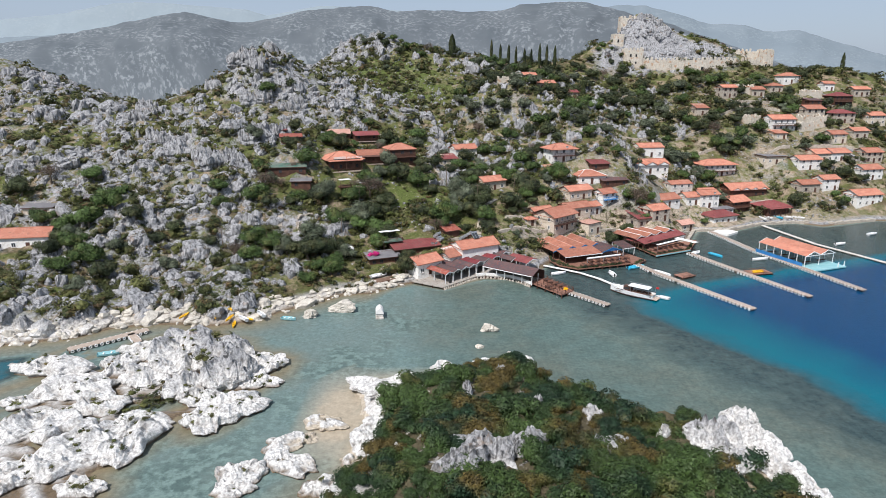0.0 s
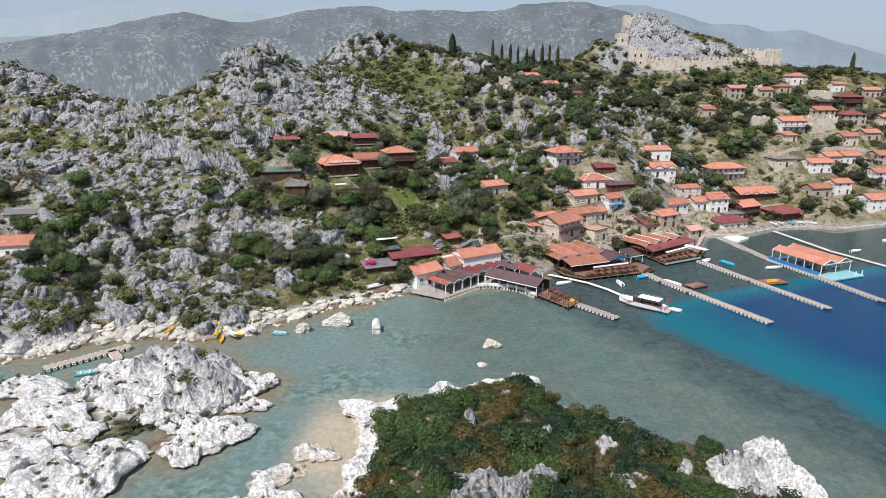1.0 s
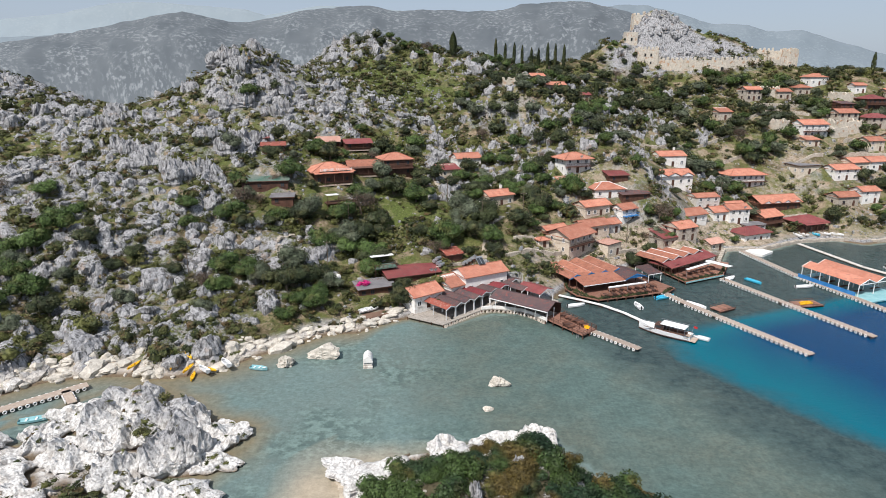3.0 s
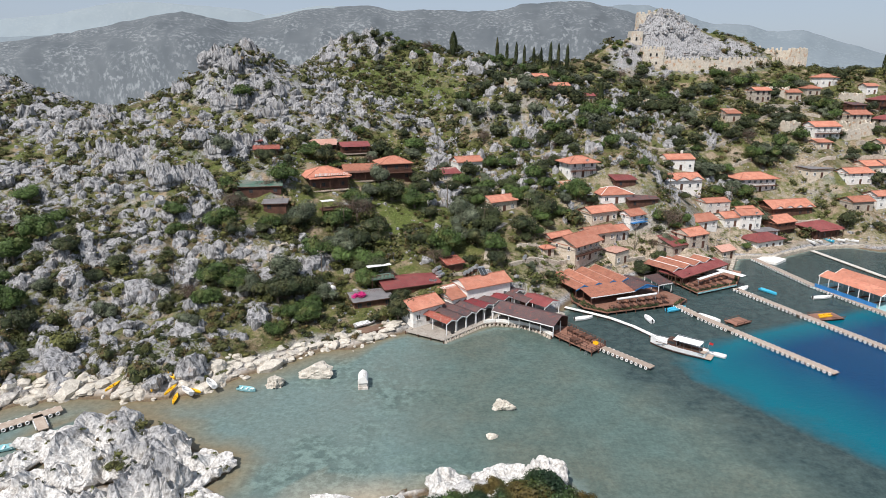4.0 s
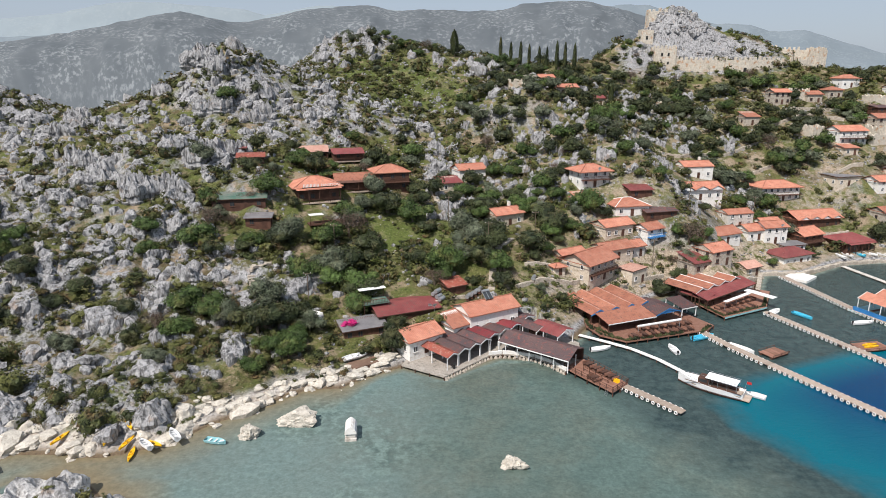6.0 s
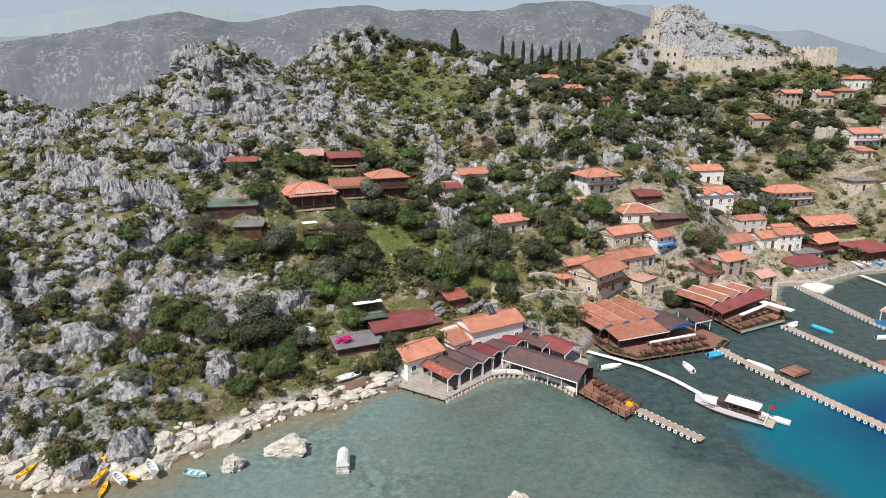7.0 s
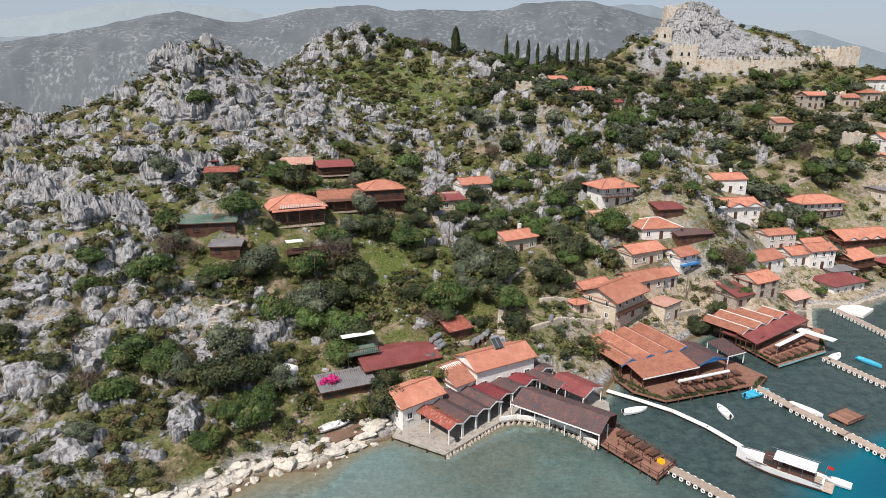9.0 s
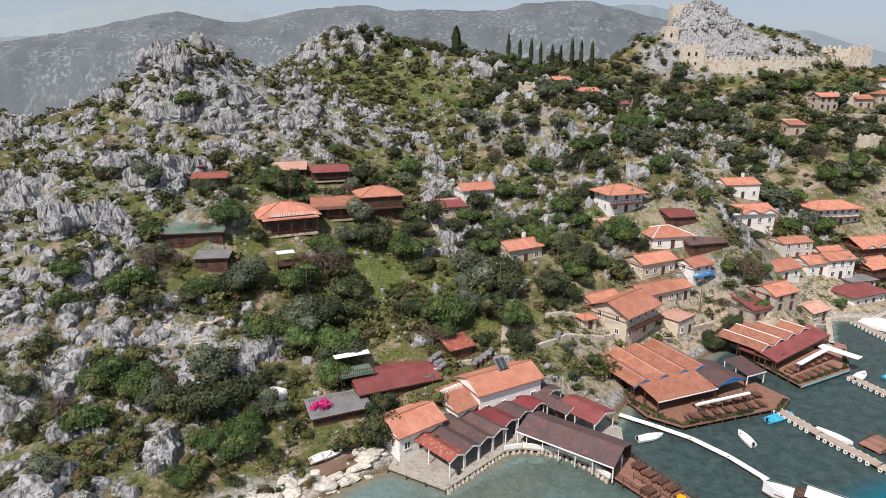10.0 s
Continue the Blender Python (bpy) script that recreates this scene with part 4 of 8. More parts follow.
def place(x, y, w, d, h, yaw=22, z=None, **k):
    """A house whose front wall's foot stands at (x, y)."""
    a = radians(yaw)
    cx, cy = x - math.sin(a) * d / 2, y + math.cos(a) * d / 2
    return house(cx, cy, ground_z(x, y) if z is None else z, w, d, h, yaw, **k)


# guest house with its timber verandas
place(-34, 213.5, 11.5, 9, 3.9, 24, z=23.0, kind="hip", roof="tile", wall="wood", over=1.1, porch=2.0, wins=4, extra=" and a deep veranda")
place(-24.5, 222.5, 12, 7, 3.0, 18, z=24.2, kind="gable", roof="tile_old", wall="wood", porch=1.5)
place(-15, 226, 10, 8, 5.4, 20, kind="hip", roof="tile", wall="wood", storeys=2, balcony=True, extra=" and timber balcony")
place(-40, 240, 8, 7, 2.8, 14, z=30.6, kind="gable", roof="rosy_tile", wall="wood", porch=1.5, wins=3, pitch=15)
place(-29.5, 239.5, 9, 6, 2.6, 20, z=30.4, kind="gable", roof="burgundy", wall="wood", porch=1.8, wins=3, pitch=14)
place(-54, 222, 7, 4, 2.8, 15, kind="shed", roof="rust", wall="wood", pitch=9, wins=2)
place(-60, 227, 6, 4, 2.8, 15, kind="shed", roof="burgundy", wall="wood", pitch=9, wins=2)
place(-52, 203, 13, 6, 2.8, 12, kind="shed", roof="green_sheet", wall="wood", pitch=6, wins=4)
place(-46, 198, 6, 4, 2.5, 8, kind="shed", roof="grey_sheet", wall="wood", pitch=5, wins=2)
place(2, 237, 7, 5, 2.8, 22, kind="shed", roof="burgundy", wall="cream", pitch=12, wins=2)
place(9, 246, 9, 6.5, 3.8, 22, kind="gable", roof="tile", wall="white", chimney=True)
place(18, 215, 9, 6, 3.4, 30, kind="gable", roof="tile", wall="cream", chimney=True)
place(45, 233.5, 9.6, 7, 4.7, 20, kind="hip", roof="tile", wall="white", storeys=2, balcony=True, over=1.1)
place(42, 225.5, 7.5, 4.5, 2.8, 22, kind="shed", roof="tile", wall="stone", pitch=14, wins=2)
place(87, 261, 11, 7, 4.1, 12, kind="gable", roof="tile", wall="white", chimney=True, wins=3, over=0.3)
place(81.5, 244, 15.5, 8, 3.5, 12, kind="gable", roof="tile", wall="white", wins=5, dormers=3, extra=" and front gables")
place(117, 262.5, 15, 8, 5.0, 12, kind="hip", roof="tile", wall="white", storeys=2, balcony=True, over=0.9, wins=6)
place(58, 229.5, 7, 4.5, 2.6, 14, kind="shed", roof="burgundy", wall="wood", pitch=11, wins=2)
place(54, 224, 10.5, 8, 2.9, 12, kind="hip", roof="tile", wall="white", extra=" and white ridges", ridges="paint")
place(62.5, 223.5, 10, 5, 2.6, 16, kind="shed", roof="dark_sheet", wall="wood", pitch=9)
place(48.5, 216, 10, 6, 3.4, 28, kind="gable", roof="tile", wall="cream", wins=4)
place(59, 217.5, 6, 5.5, 4.2, 30, kind="gable", roof="tile", wall="white", storeys=2, balcony=True, wins=2, trim="blue", extra=" and blue balcony")
place(92.5, 238.5, 9.5, 6, 4.7, 16, kind="gable", roof="tile", wall="grey_render", storeys=2, over=0.2, pitch=17)
place(84.5, 228, 10.5, 7, 2.9, 26, kind="gable", roof="tile", wall="white", wins=3)
place(97, 234.5, 8.5, 6, 3.2, 19, kind="gable", roof="tile", wall="white")
place(102.5, 235, 8, 6, 5.2, 14, kind="gable", roof="tile", wall="white", storeys=2)
place(108, 233.5, 8, 4, 2.6, 16, kind="flat", roof="grey_sheet", wall="white")
place(117.5, 240.5, 9.5, 8, 4.2, 25, kind="gable", roof="tile", wall="wood", storeys=2, balcony=True)
place(76, 211.8, 8, 7, 4.2, 28, kind="gable", roof="tile", wall="stone", storeys=2, wins=2, over=0.25)
place(69.5, 209, 5.5, 6, 3.2, 28, kind="shed", roof="burgundy", wall="stone", wins=2, pitch=14)
place(88.5, 218.5, 6, 5, 2.6, 28, kind="gable", roof="rosy_tile", wall="cream", wins=2)
place(106, 227.5, 12, 7.5, 3.2, 24, z=1.1, kind="hip", roof="burgundy", wall="white", wins=4, over=0.7)
place(40, 199.5, 11, 8.5, 5.2, 42, z=5.6, kind="gable", roof="tile", wall="cream", storeys=2, balcony=True, over=1.0, wins=4, extra=" and timber balcony")
place(51.5, 205, 6.5, 5.5, 3.9, 40, kind="hip", roof="rosy_tile", wall="cream", wins=2, pitch=13, over=0.2)
place(46.5, 208, 10, 6, 3.0, 28, z=8.6, kind="gable", roof="tile", wall="cream", wins=3)
place(52.5, 212, 6, 5, 3.0, 30, kind="gable", roof="tile", wall="grey_render", wins=2)
place(34, 204, 8, 5, 2.7, 32, z=8.4, kind="gable", roof="tile", wall="cream", wins=2)
place(29, 197, 3.0, 2.6, 2.2, 25, kind="hip", roof="tile", wall="cream", wins=1)
place(11, 175, 12.5, 7, 4.4, 30, z=2.4, kind="gable", roof="tile", wall="white", wins=4)
place(-3.6, 165, 8.2, 6.5, 3.4, 38, z=1.6, kind="gable", roof="tile", wall="white", wins=3)
place(4, 171.5, 5, 5, 3.2, 38, z=1.8, kind="shed", roof="tile", wall="white", wins=1, pitch=15)
place(-7.5, 176, 14, 9.5, 3.2, 24, z=3.0, kind="gable", roof="burgundy", wall="wood", wins=5, pitch=11)
place(3, 185, 4.5, 3.5, 2.2, 30, kind="shed", roof="rust", wall="wood", pitch=12, wins=1)
place(-16.5, 169.5, 9, 4.5, 2.6, 24, z=2.4, kind="shed", roof="grey_sheet", wall="wood", pitch=8, wins=4)
place(142, 318, 8, 6, 5.0, 12, kind="gable", roof="tile", wall="stone", storeys=2)
place(158, 322, 7, 6, 3.6, 10, kind="gable", roof="tile_old", wall="stone", wins=2)
place(170, 328, 7, 6, 3.4, 10, kind="hip", roof="tile_old", wall="stone", wins=2)
place(182, 337, 10, 7, 4.0, 10, kind="hip", roof="tile", wall="white")
place(41, 307, 6, 5, 4.6, 12, kind="gable", roof="tile", wall="stone", storeys=2, wins=2)
place(47, 294, 8, 5, 3.2, 12, kind="gable", roof="tile", wall="stone", wins=2)
place(60, 300, 6, 5, 3.0, 12, kind="gable", roof="burgundy", wall="stone", wins=2)
place(154, 286, 12, 8, 5.2, 12, kind="gable", roof="tile", wall="white", storeys=2, wins=4, balcony=True)
place(175, 299, 10, 7, 5.0, 12, kind="gable", roof="tile", wall="stone", storeys=2)
place(190, 300, 11, 8, 4.6, 12, kind="hip", roof="burgundy", wall="stone", storeys=2)
place(156, 264, 11, 7, 4.4, 14, kind="gable", roof="tile", wall="white", storeys=2)
place(165, 270, 9, 7, 3.6, 14, kind="gable", roof="tile", wall="cream")
place(173, 271, 9, 7, 3.6, 14, kind="gable", roof="tile", wall="white")
place(188, 272, 9, 7, 4.6, 14, kind="gable", roof="tile", wall="stone", storeys=2)
place(173, 248, 13, 8, 4.6, 16, kind="gable", roof="tile", wall="white", storeys=2, wins=4)
place(190, 244, 9, 6, 3.2, 16, kind="shed", roof="tile", wall="cream", wins=2, pitch=12)
place(143, 267, 10, 7, 3.4, 14, kind="flat", roof="grey_sheet", wall="cream", wins=3)
place(-116, 164, 14, 8, 3.6, 12, kind="gable", roof="tile", wall="white", wins=4)
place(-121, 181, 8, 5, 2.8, 10, kind="shed", roof="grey_sheet", wall="cream", pitch=8, wins=2)
place(-108, 185, 5, 3, 2.4, 20, kind="shed", roof="grey_sheet", wall="wood", pitch=8, wins=1)
place(125, 251, 17, 9, 3.4, 14, kind="gable", roof="tile", wall="wood", wins=5, dormers=4, over=0.8, extra=" and front gables")
place(132, 240, 11, 8, 3.6, 20, kind="hip", roof="burgundy", wall="wood", porch=1.6, wins=4, over=0.9)
place(150, 279.5, 6, 4.5, 2.8, 12, kind="shed", roof="tile", wall="cream", pitch=12, wins=2)
place(177, 281, 8, 6, 4.4, 14, kind="gable", roof="tile", wall="cream", storeys=2, wins=2)
place(180, 309, 6.5, 5.5, 5.0, 8, kind="shed", roof="dark_sheet", wall="wood", pitch=8, storeys=2, wins=2)
place(199, 318, 10, 8, 5.2, 10, kind="hip", roof="burgundy", wall="wood", storeys=2, balcony=True, wins=4)
place(191, 288, 8, 6, 3.6, 12, kind="gable", roof="tile", wall="stone", wins=2)
place(209, 305, 9, 7, 4.6, 12, kind="gable", roof="tile", wall="cream", storeys=2)
place(198, 330, 6, 5, 3.8, 10, kind="gable", roof="tile", wall="white", wins=2)
place(214, 328, 9, 6, 3.6, 8, kind="gable", roof="tile", wall="stone")
place(123, 302, 6, 5, 3.4, 10, kind="shed", roof="tile_old", wall="stone", pitch=16, wins=1)
place(182, 262, 10, 7, 4.6, 14, kind="gable", roof="tile", wall="white", storeys=2)
place(201, 268, 9, 7, 3.8, 14, kind="gable", roof="tile", wall="cream")
place(150, 251, 9, 6, 3.6, 14, kind="gable", roof="tile_old", wall="stone", wins=2)
place(160, 254, 8, 6, 4.8, 14, kind="gable", roof="tile", wall="white", storeys=2, wins=2)
place(105.5, 243, 7, 6, 3.0, 16, kind="gable", roof="tile", wall="white", wins=2)


def ruin(x, y, w, d, h, yaw, seed):
    """Roofless rubble walls with broken tops."""
    g = random.Random(seed)
    ob = thing("ruined_house", pose(x, y, ground_z(x, y), 0, 0, yaw), "roofless ruined house of tan rubble stone on the slope", "ruin", "stone ruins")
    REACH[ob.name] = (x, y, 0.5 * max(w, d))
    for a, b, c, e in ((-w / 2, -d / 2, w / 2, -d / 2), (w / 2, -d / 2, w / 2, d / 2), (w / 2, d / 2, -w / 2, d / 2), (-w / 2, d / 2, -w / 2, -d / 2)):
        n, bm = 9, bmesh.new()
        L = math.hypot(c - a, e - b)
        tops = [h * g.uniform(0.55, 1.0) for _ in range(n + 1)]
        ring = []
        for k in range(n + 1):
            px, py = a + (c - a) * k / n, b + (e - b) * k / n
            ox, oy = (e - b) / L * 0.3, -(c - a) / L * 0.3
            ring.append([bm.verts.new(q) for q in ((px + ox, py + oy, -2), (px + ox, py + oy, tops[k]), (px - ox, py - oy, tops[k] - 0.1), (px - ox, py - oy, -2))])
        for p, q in zip(ring, ring[1:]):
            for k in range(4):
                bm.faces.new((p[k], q[k], q[(k + 1) % 4], p[(k + 1) % 4]))
        bm.faces.new(ring[0]), bm.faces.new(ring[-1][::-1])
        part("wall", bm, M["castle"], ob)


for i, (x, y, w, d, h) in enumerate(((171, 295, 10, 7, 4.5), (165, 291, 8, 6, 3.2), (142, 293, 6, 5, 3.5), (152, 326, 7, 6, 4.5), (28, 302, 7, 5, 3.5), (36, 312, 6, 5, 4.0), (186, 325, 8, 6, 3.6), (88, 318, 6, 4, 2.4))):
    ruin(x, y, w, d, h, 10 + 7 * (i % 3), i)

# ---- harbour ----
def pier(pts, width, material, label, z=0.75, tyres=True):
    ob = thing("pier", pose(*pts[0], 0), label, "pier", "village piers")
    ox, oy = pts[0]
    for (ax, ay), (bx, by) in zip(pts, pts[1:]):
        L, a = math.hypot(bx - ax, by - ay), math.atan2(by - ay, bx - ax)
        m = pose(ax - ox, ay - oy, 0, 0, 0, math.degrees(a))
        d = part("deck", box(-0.1, L + 0.1, -width / 2, width / 2, z - 0.18, z, 0.03), material, ob)
        d.matrix_basis = m
        for i in range(int(L / 2.5) + 1):
            for s in (-1, 1):
                p = part("stilt", rod(bmesh.new(), (2.5 * i, s * (width / 2 - 0.15), -2.5), (2.5 * i, s * (width / 2 - 0.15), z - 0.1), 0.11), M["wood"], ob)
                p.matrix_basis = m
        if tyres:
            for i in range(int(L / 1.1)):
                for s in (-1, 1):
                    t = new("tyre", TYRE)
                    t.parent = ob
                    t.matrix_basis = m @ pose(1.1 * i + 0.5, s * (width / 2 + 0.1), z - 0.32, 90, 0, 0)
    return ob


def tyre_mesh():
    V, Fc = [], []
    for i in range(12):
        a = 2 * math.pi * i / 12
        for j in range(5):
            b = 2 * math.pi * j / 5
            r = 0.26 + 0.1 * math.cos(b)
            V.append((r * math.cos(a), r * math.sin(a), 0.1 * math.sin(b)))
            Fc.append((i * 5 + j, ((i + 1) % 12) * 5 + j, ((i + 1) % 12) * 5 + (j + 1) % 5, i * 5 + (j + 1) % 5))
    me = bpy.data.meshes.new("tyre")
    me.from_pydata(V, [], Fc)
    me.materials.append(M["paint"])
    return me


TYRE = tyre_mesh()
pier([(31, 156), (41, 144)], 1.7, M["plank"], "plank pier with white-painted tyre fenders", 0.8)
pier([(30, 176.5), (35, 173), (39.5, 169.5), (43.5, 164.5), (46.5, 159.0)], 1.0, M["white"], "narrow white concrete pier curving to a moored boat", 0.7, False)
pier([(57.5, 180), (61, 171), (65.3, 162.5), (76, 142)], 1.8, M["plank"], "long plank pier with rows of tyre fenders", 0.7)
pier([(78.5, 191), (86, 172), (95, 151)], 1.7, M["plank"], "long plank pier with tyre fenders", 0.7)
pier([(97, 219), (101, 194), (112, 156)], 1.8, M["plank"], "long pale plank pier beside the floating restaurant", 0.7)
pier([(121, 229), (126, 203), (137, 178), (150, 160)], 1.6, M["concrete"], "long concrete breakwater pier", 0.5, False)
pier([(-77, 117), (-65.5, 127.5)], 2.0, M["plank"], "short grey plank dock joining island and shore", 0.8)
pier([(-68, 125), (-64.5, 121)], 1.5, M["plank"], "side arm of the plank dock", 0.8)


def platform(name, pts, z, material, label):
    bm = bmesh.new()
    lo, hi = [bm.verts.new((*p, z - 0.25)) for p in pts], [bm.verts.new((*p, z)) for p in pts]
    n = len(pts)
    bm.faces.new(hi), bm.faces.new(lo[::-1])
    for i in range(n):
        bm.faces.new((lo[i], lo[(i + 1) % n], hi[(i + 1) % n], hi[i]))
    bmesh.ops.recalc_face_normals(bm, faces=bm.faces)
    ob = thing(name, pose(0, 0, 0), label, "platform", "")
    part("deck", bm, material, ob)
    for (ax, ay), (bx, by) in zip(pts, pts[1:] + pts[:1]):
        k = max(1, int(math.hypot(bx - ax, by - ay) / 2.5))
        for i in range(k):
            x, y = ax + (bx - ax) * i / k, ay + (by - ay) * i / k
            part("stilt", rod(bmesh.new(), (x, y, -2.5), (x, y, z - 0.1), 0.12), M["wood"], ob)
    return ob


def turned(yaw):
    a = radians(yaw)
    return math.cos(a), math.sin(a)


def bay(ob, x, y, yaw, W, D, h, roof, pitch=20, kind="gable_end", z=0.8, fascia="paint", posts=True, back=None, ridge=None):
    """One open roofed bay: its front-left corner at (x, y), W along the front, D deep."""
    V, Fc, rise = roof_shape(W, D, h, kind, pitch, 0.12)
    c, s = turned(yaw)
    m = pose(x + c * W / 2 - s * D / 2, y + s * W / 2 + c * D / 2, z, 0, 0, yaw)
    r = mesh_ob("roof", V, Fc, M[roof], ob)
    r.matrix_basis = m
    if kind == "gable_end":
        for sy in (-D / 2 - 0.14, D / 2 + 0.02):
            bm = bmesh.new()
            rim = [(-W / 2 - 0.15, h - 0.16), (0, h + rise + 0.02), (W / 2 + 0.15, h - 0.16), (W / 2 + 0.15, h - 0.36), (0, h + rise - 0.28), (-W / 2 - 0.15, h - 0.36)]
            p, q = [[bm.verts.new((a, sy + o, b)) for a, b in rim] for o in (0, 0.12)]
            for k in range(6):
                bm.faces.new((p[k], p[(k + 1) % 6], q[(k + 1) % 6], q[k]))
            for ring in (p[::-1], q):
                bm.faces.new([ring[k] for k in ((0, 1, 4, 5) if ring is q else (5, 4, 1, 0))]), bm.faces.new([ring[k] for k in ((1, 2, 3, 4) if ring is q else (4, 3, 2, 1))])
            f = part("gable_board", bm, M[fascia], ob)
            f.matrix_basis = m
    else:
        f = part("fascia", box(-W / 2 - 0.1, W / 2 + 0.1, -D / 2 - 0.2, -D / 2 - 0.1, h - 0.2, h), M[fascia], ob)
        f.matrix_basis = m
    if kind == "gable_end" and fascia != "paint":
        bm = bmesh.new()
        t = [bm.verts.new(p) for p in ((-W / 2, -D / 2, h - 0.1), (W / 2, -D / 2, h - 0.1), (0, -D / 2, h + rise - 0.1))]
        bm.faces.new(t)
        g = part("gable", bm, M[fascia], ob, "blue-painted gable")
        g.matrix_basis = m
    if kind == "gable_end":
        k = part("ridge", rod(bmesh.new(), (0, -D / 2 - 0.1, h + rise + 0.03), (0, D / 2 + 0.1, h + rise + 0.03), 0.1 if ridge else 0.07), M[ridge or roof], ob)
        k.matrix_basis = m
    if posts:
        for u in (-W / 2 + 0.1, W / 2 - 0.1):
            for v in (-D / 2 + 0.1, D / 2 - 0.1, 0):
                p = part("post", box(u - 0.08, u + 0.08, v - 0.08, v + 0.08, 0, h + (0.0 if kind != "shed" else (v + D / 2) * 0.15)), M["paint"] if fascia == "paint" and roof != "tile_old" else M["wood"], ob)
                p.matrix_basis = m
    if back:
        b = part("back_wall", box(-W / 2, W / 2, D / 2 - 0.25, D / 2 - 0.05, 0, h), M[back], ob)
        b.matrix_basis = m
    return m


def table_mesh():
    bm = bmesh.new()
    add_box(bm, -0.9, 0.9, -0.42, 0.42, 0.7, 0.77, 0.01)
    return bm


def dining_table(x, y, z, yaw, top="wood"):
    if "table" in KIT:
        return copy_thing(KIT["table"], pose(x, y, z, 0, 0, yaw))
    ob = thing("dining_table", pose(x, y, z, 0, 0, yaw), "red-brown wooden table with benches on the deck", "table", "restaurant tables")
    part("tabletop", table_mesh(), M[top], ob)
    for sx in (-0.75, 0.75):
        for sy in (-0.32, 0.32):
            part("leg", box(sx - 0.04, sx + 0.04, sy - 0.04, sy + 0.04, 0, 0.7), M["wood"], ob)
    for sy in (-0.85, 0.85):
        part("bench", add_box(add_box(box(-0.9, 0.9, sy - 0.2, sy + 0.2, 0.4, 0.46), -0.8, -0.7, sy - 0.15, sy + 0.15, 0, 0.4), 0.7, 0.8, sy - 0.15, sy + 0.15, 0, 0.4), M["wood"], ob)
        part("backrest", box(-0.9, 0.9, sy + (0.18 if sy > 0 else -0.22), sy + (0.22 if sy > 0 else -0.18), 0.46, 0.9), M["red_plank"], ob)
    KIT["table"] = ob
    return ob


KIT = {}


def railing(ob, a, b, z, material, step=0.45, h=0.95):
    L, ang = math.hypot(b[0] - a[0], b[1] - a[1]), math.degrees(math.atan2(b[1] - a[1], b[0] - a[0]))
    m = pose(a[0], a[1], z, 0, 0, ang)
    r = part("rail", box(0, L, -0.05, 0.05, h - 0.08, h, 0.02), material, ob)
    r.matrix_basis = m
    r = part("rail", box(0, L, -0.03, 0.03, h * 0.45, h * 0.45 + 0.07), material, ob)
    r.matrix_basis = m
    for i in range(int(L / 1.5) + 1):
        p = part("post", box(1.5 * i - 0.05, 1.5 * i + 0.05, -0.05, 0.05, 0, h + 0.05), material, ob)
        p.matrix_basis = m
    return m


def hedge(pts, z, seed, label="green potted hedge along the deck's edge", w=0.45, material="tree"):
    g = np.random.default_rng(seed)
    rows = []
    for (ax, ay), (bx, by) in zip(pts, pts[1:]):
        for u in np.arange(0, 1, 0.6 / max(0.6, math.hypot(bx - ax, by - ay))):
            if g.uniform() < 0.85:
                k = g.uniform(0.7, 1.3) * w
                rows.append((ax + (bx - ax) * u, ay + (by - ay) * u, z, k, k, k * g.uniform(0.8, 1.5), g.uniform(0, 6), g.integers(0, 2)))
    return scatter("hedge", HEDGE, rows, M[material], label=label, category="hedge")


def table_rows(x, y, yaw, nx, ny, dx, dy, z):
    c, s = turned(yaw)
    for i in range(nx):
        for j in range(ny):
            u, v = i * dx, j * dy
            dining_table(x + c * u - s * v, y + s * u + c * v, z, yaw + 90)


# quay with the dark-roofed restaurant
quay = platform("quay", QUAY, 0.8, M["quay_paving"], "pale concrete quay with a stone edge below the restaurants")
ev, ef = boulder(1, 61)
EDGE = mesh_ob("stone", ev, ef, M["stone"], quay)
for (ax, ay), (bx, by) in zip(QUAY[:7], QUAY[1:7]):
    L = math.hypot(bx - ax, by - ay)
    for i in range(int(L / 0.8)):
        random.seed(i + int(ax * 10))
        u = (i + 0.5) / int(L / 0.8)
        st = new("stone", EDGE.data)
        st.parent = quay
        st.matrix_basis = pose(ax + (bx - ax) * u, ay + (by - ay) * u, 0.15, 0, 0, random.uniform(0, 360)) @ Matrix.Diagonal((0.5, 0.45, random.uniform(0.35, 0.5), 1))
bpy.data.objects.remove(EDGE)
rest = thing("restaurant", pose(0, 0, 0), "quayside restaurant of open bays under dark and red gabled sheet roofs", "restaurant")
YW = 44
c44, s44 = turned(YW)
for i, rm in enumerate(("rust", "dark_sheet", "dark_sheet", "dark_sheet")):
    bay(rest, 1.3 + 3.15 * i * c44 - 1.0 * s44, 157.9 + 3.15 * i * s44 + 1.0 * c44 + 0.02 * i, YW, 3.1, 9.0, 2.7 + 0.04 * i, rm, 20, back="wood" if i else "stone")
for i, rm in enumerate(("red_sheet", "dark_sheet", "red_sheet")):
    bay(rest, 9.6 + 3.55 * i * c44 - 0.6 * s44, 167.0 + 3.55 * i * s44 + 0.6 * c44, YW + 3, 3.5, 12.5 - 1.5 * i, 3.0 + 0.05 * i, rm, 16, back="wood")
bay(rest, 11.2, 166.9, -36, 15.6, 7.2, 2.6, "dark_sheet", 19, kind="gable", back="wood")
bay(rest, 23.6, 168.4, YW, 5.8, 7.5, 2.9, "burgundy", 16, back="wood")
bay(rest, 19.6, 171.4, YW, 4.0, 7.5, 2.8, "dark_sheet", 16, back="wood")
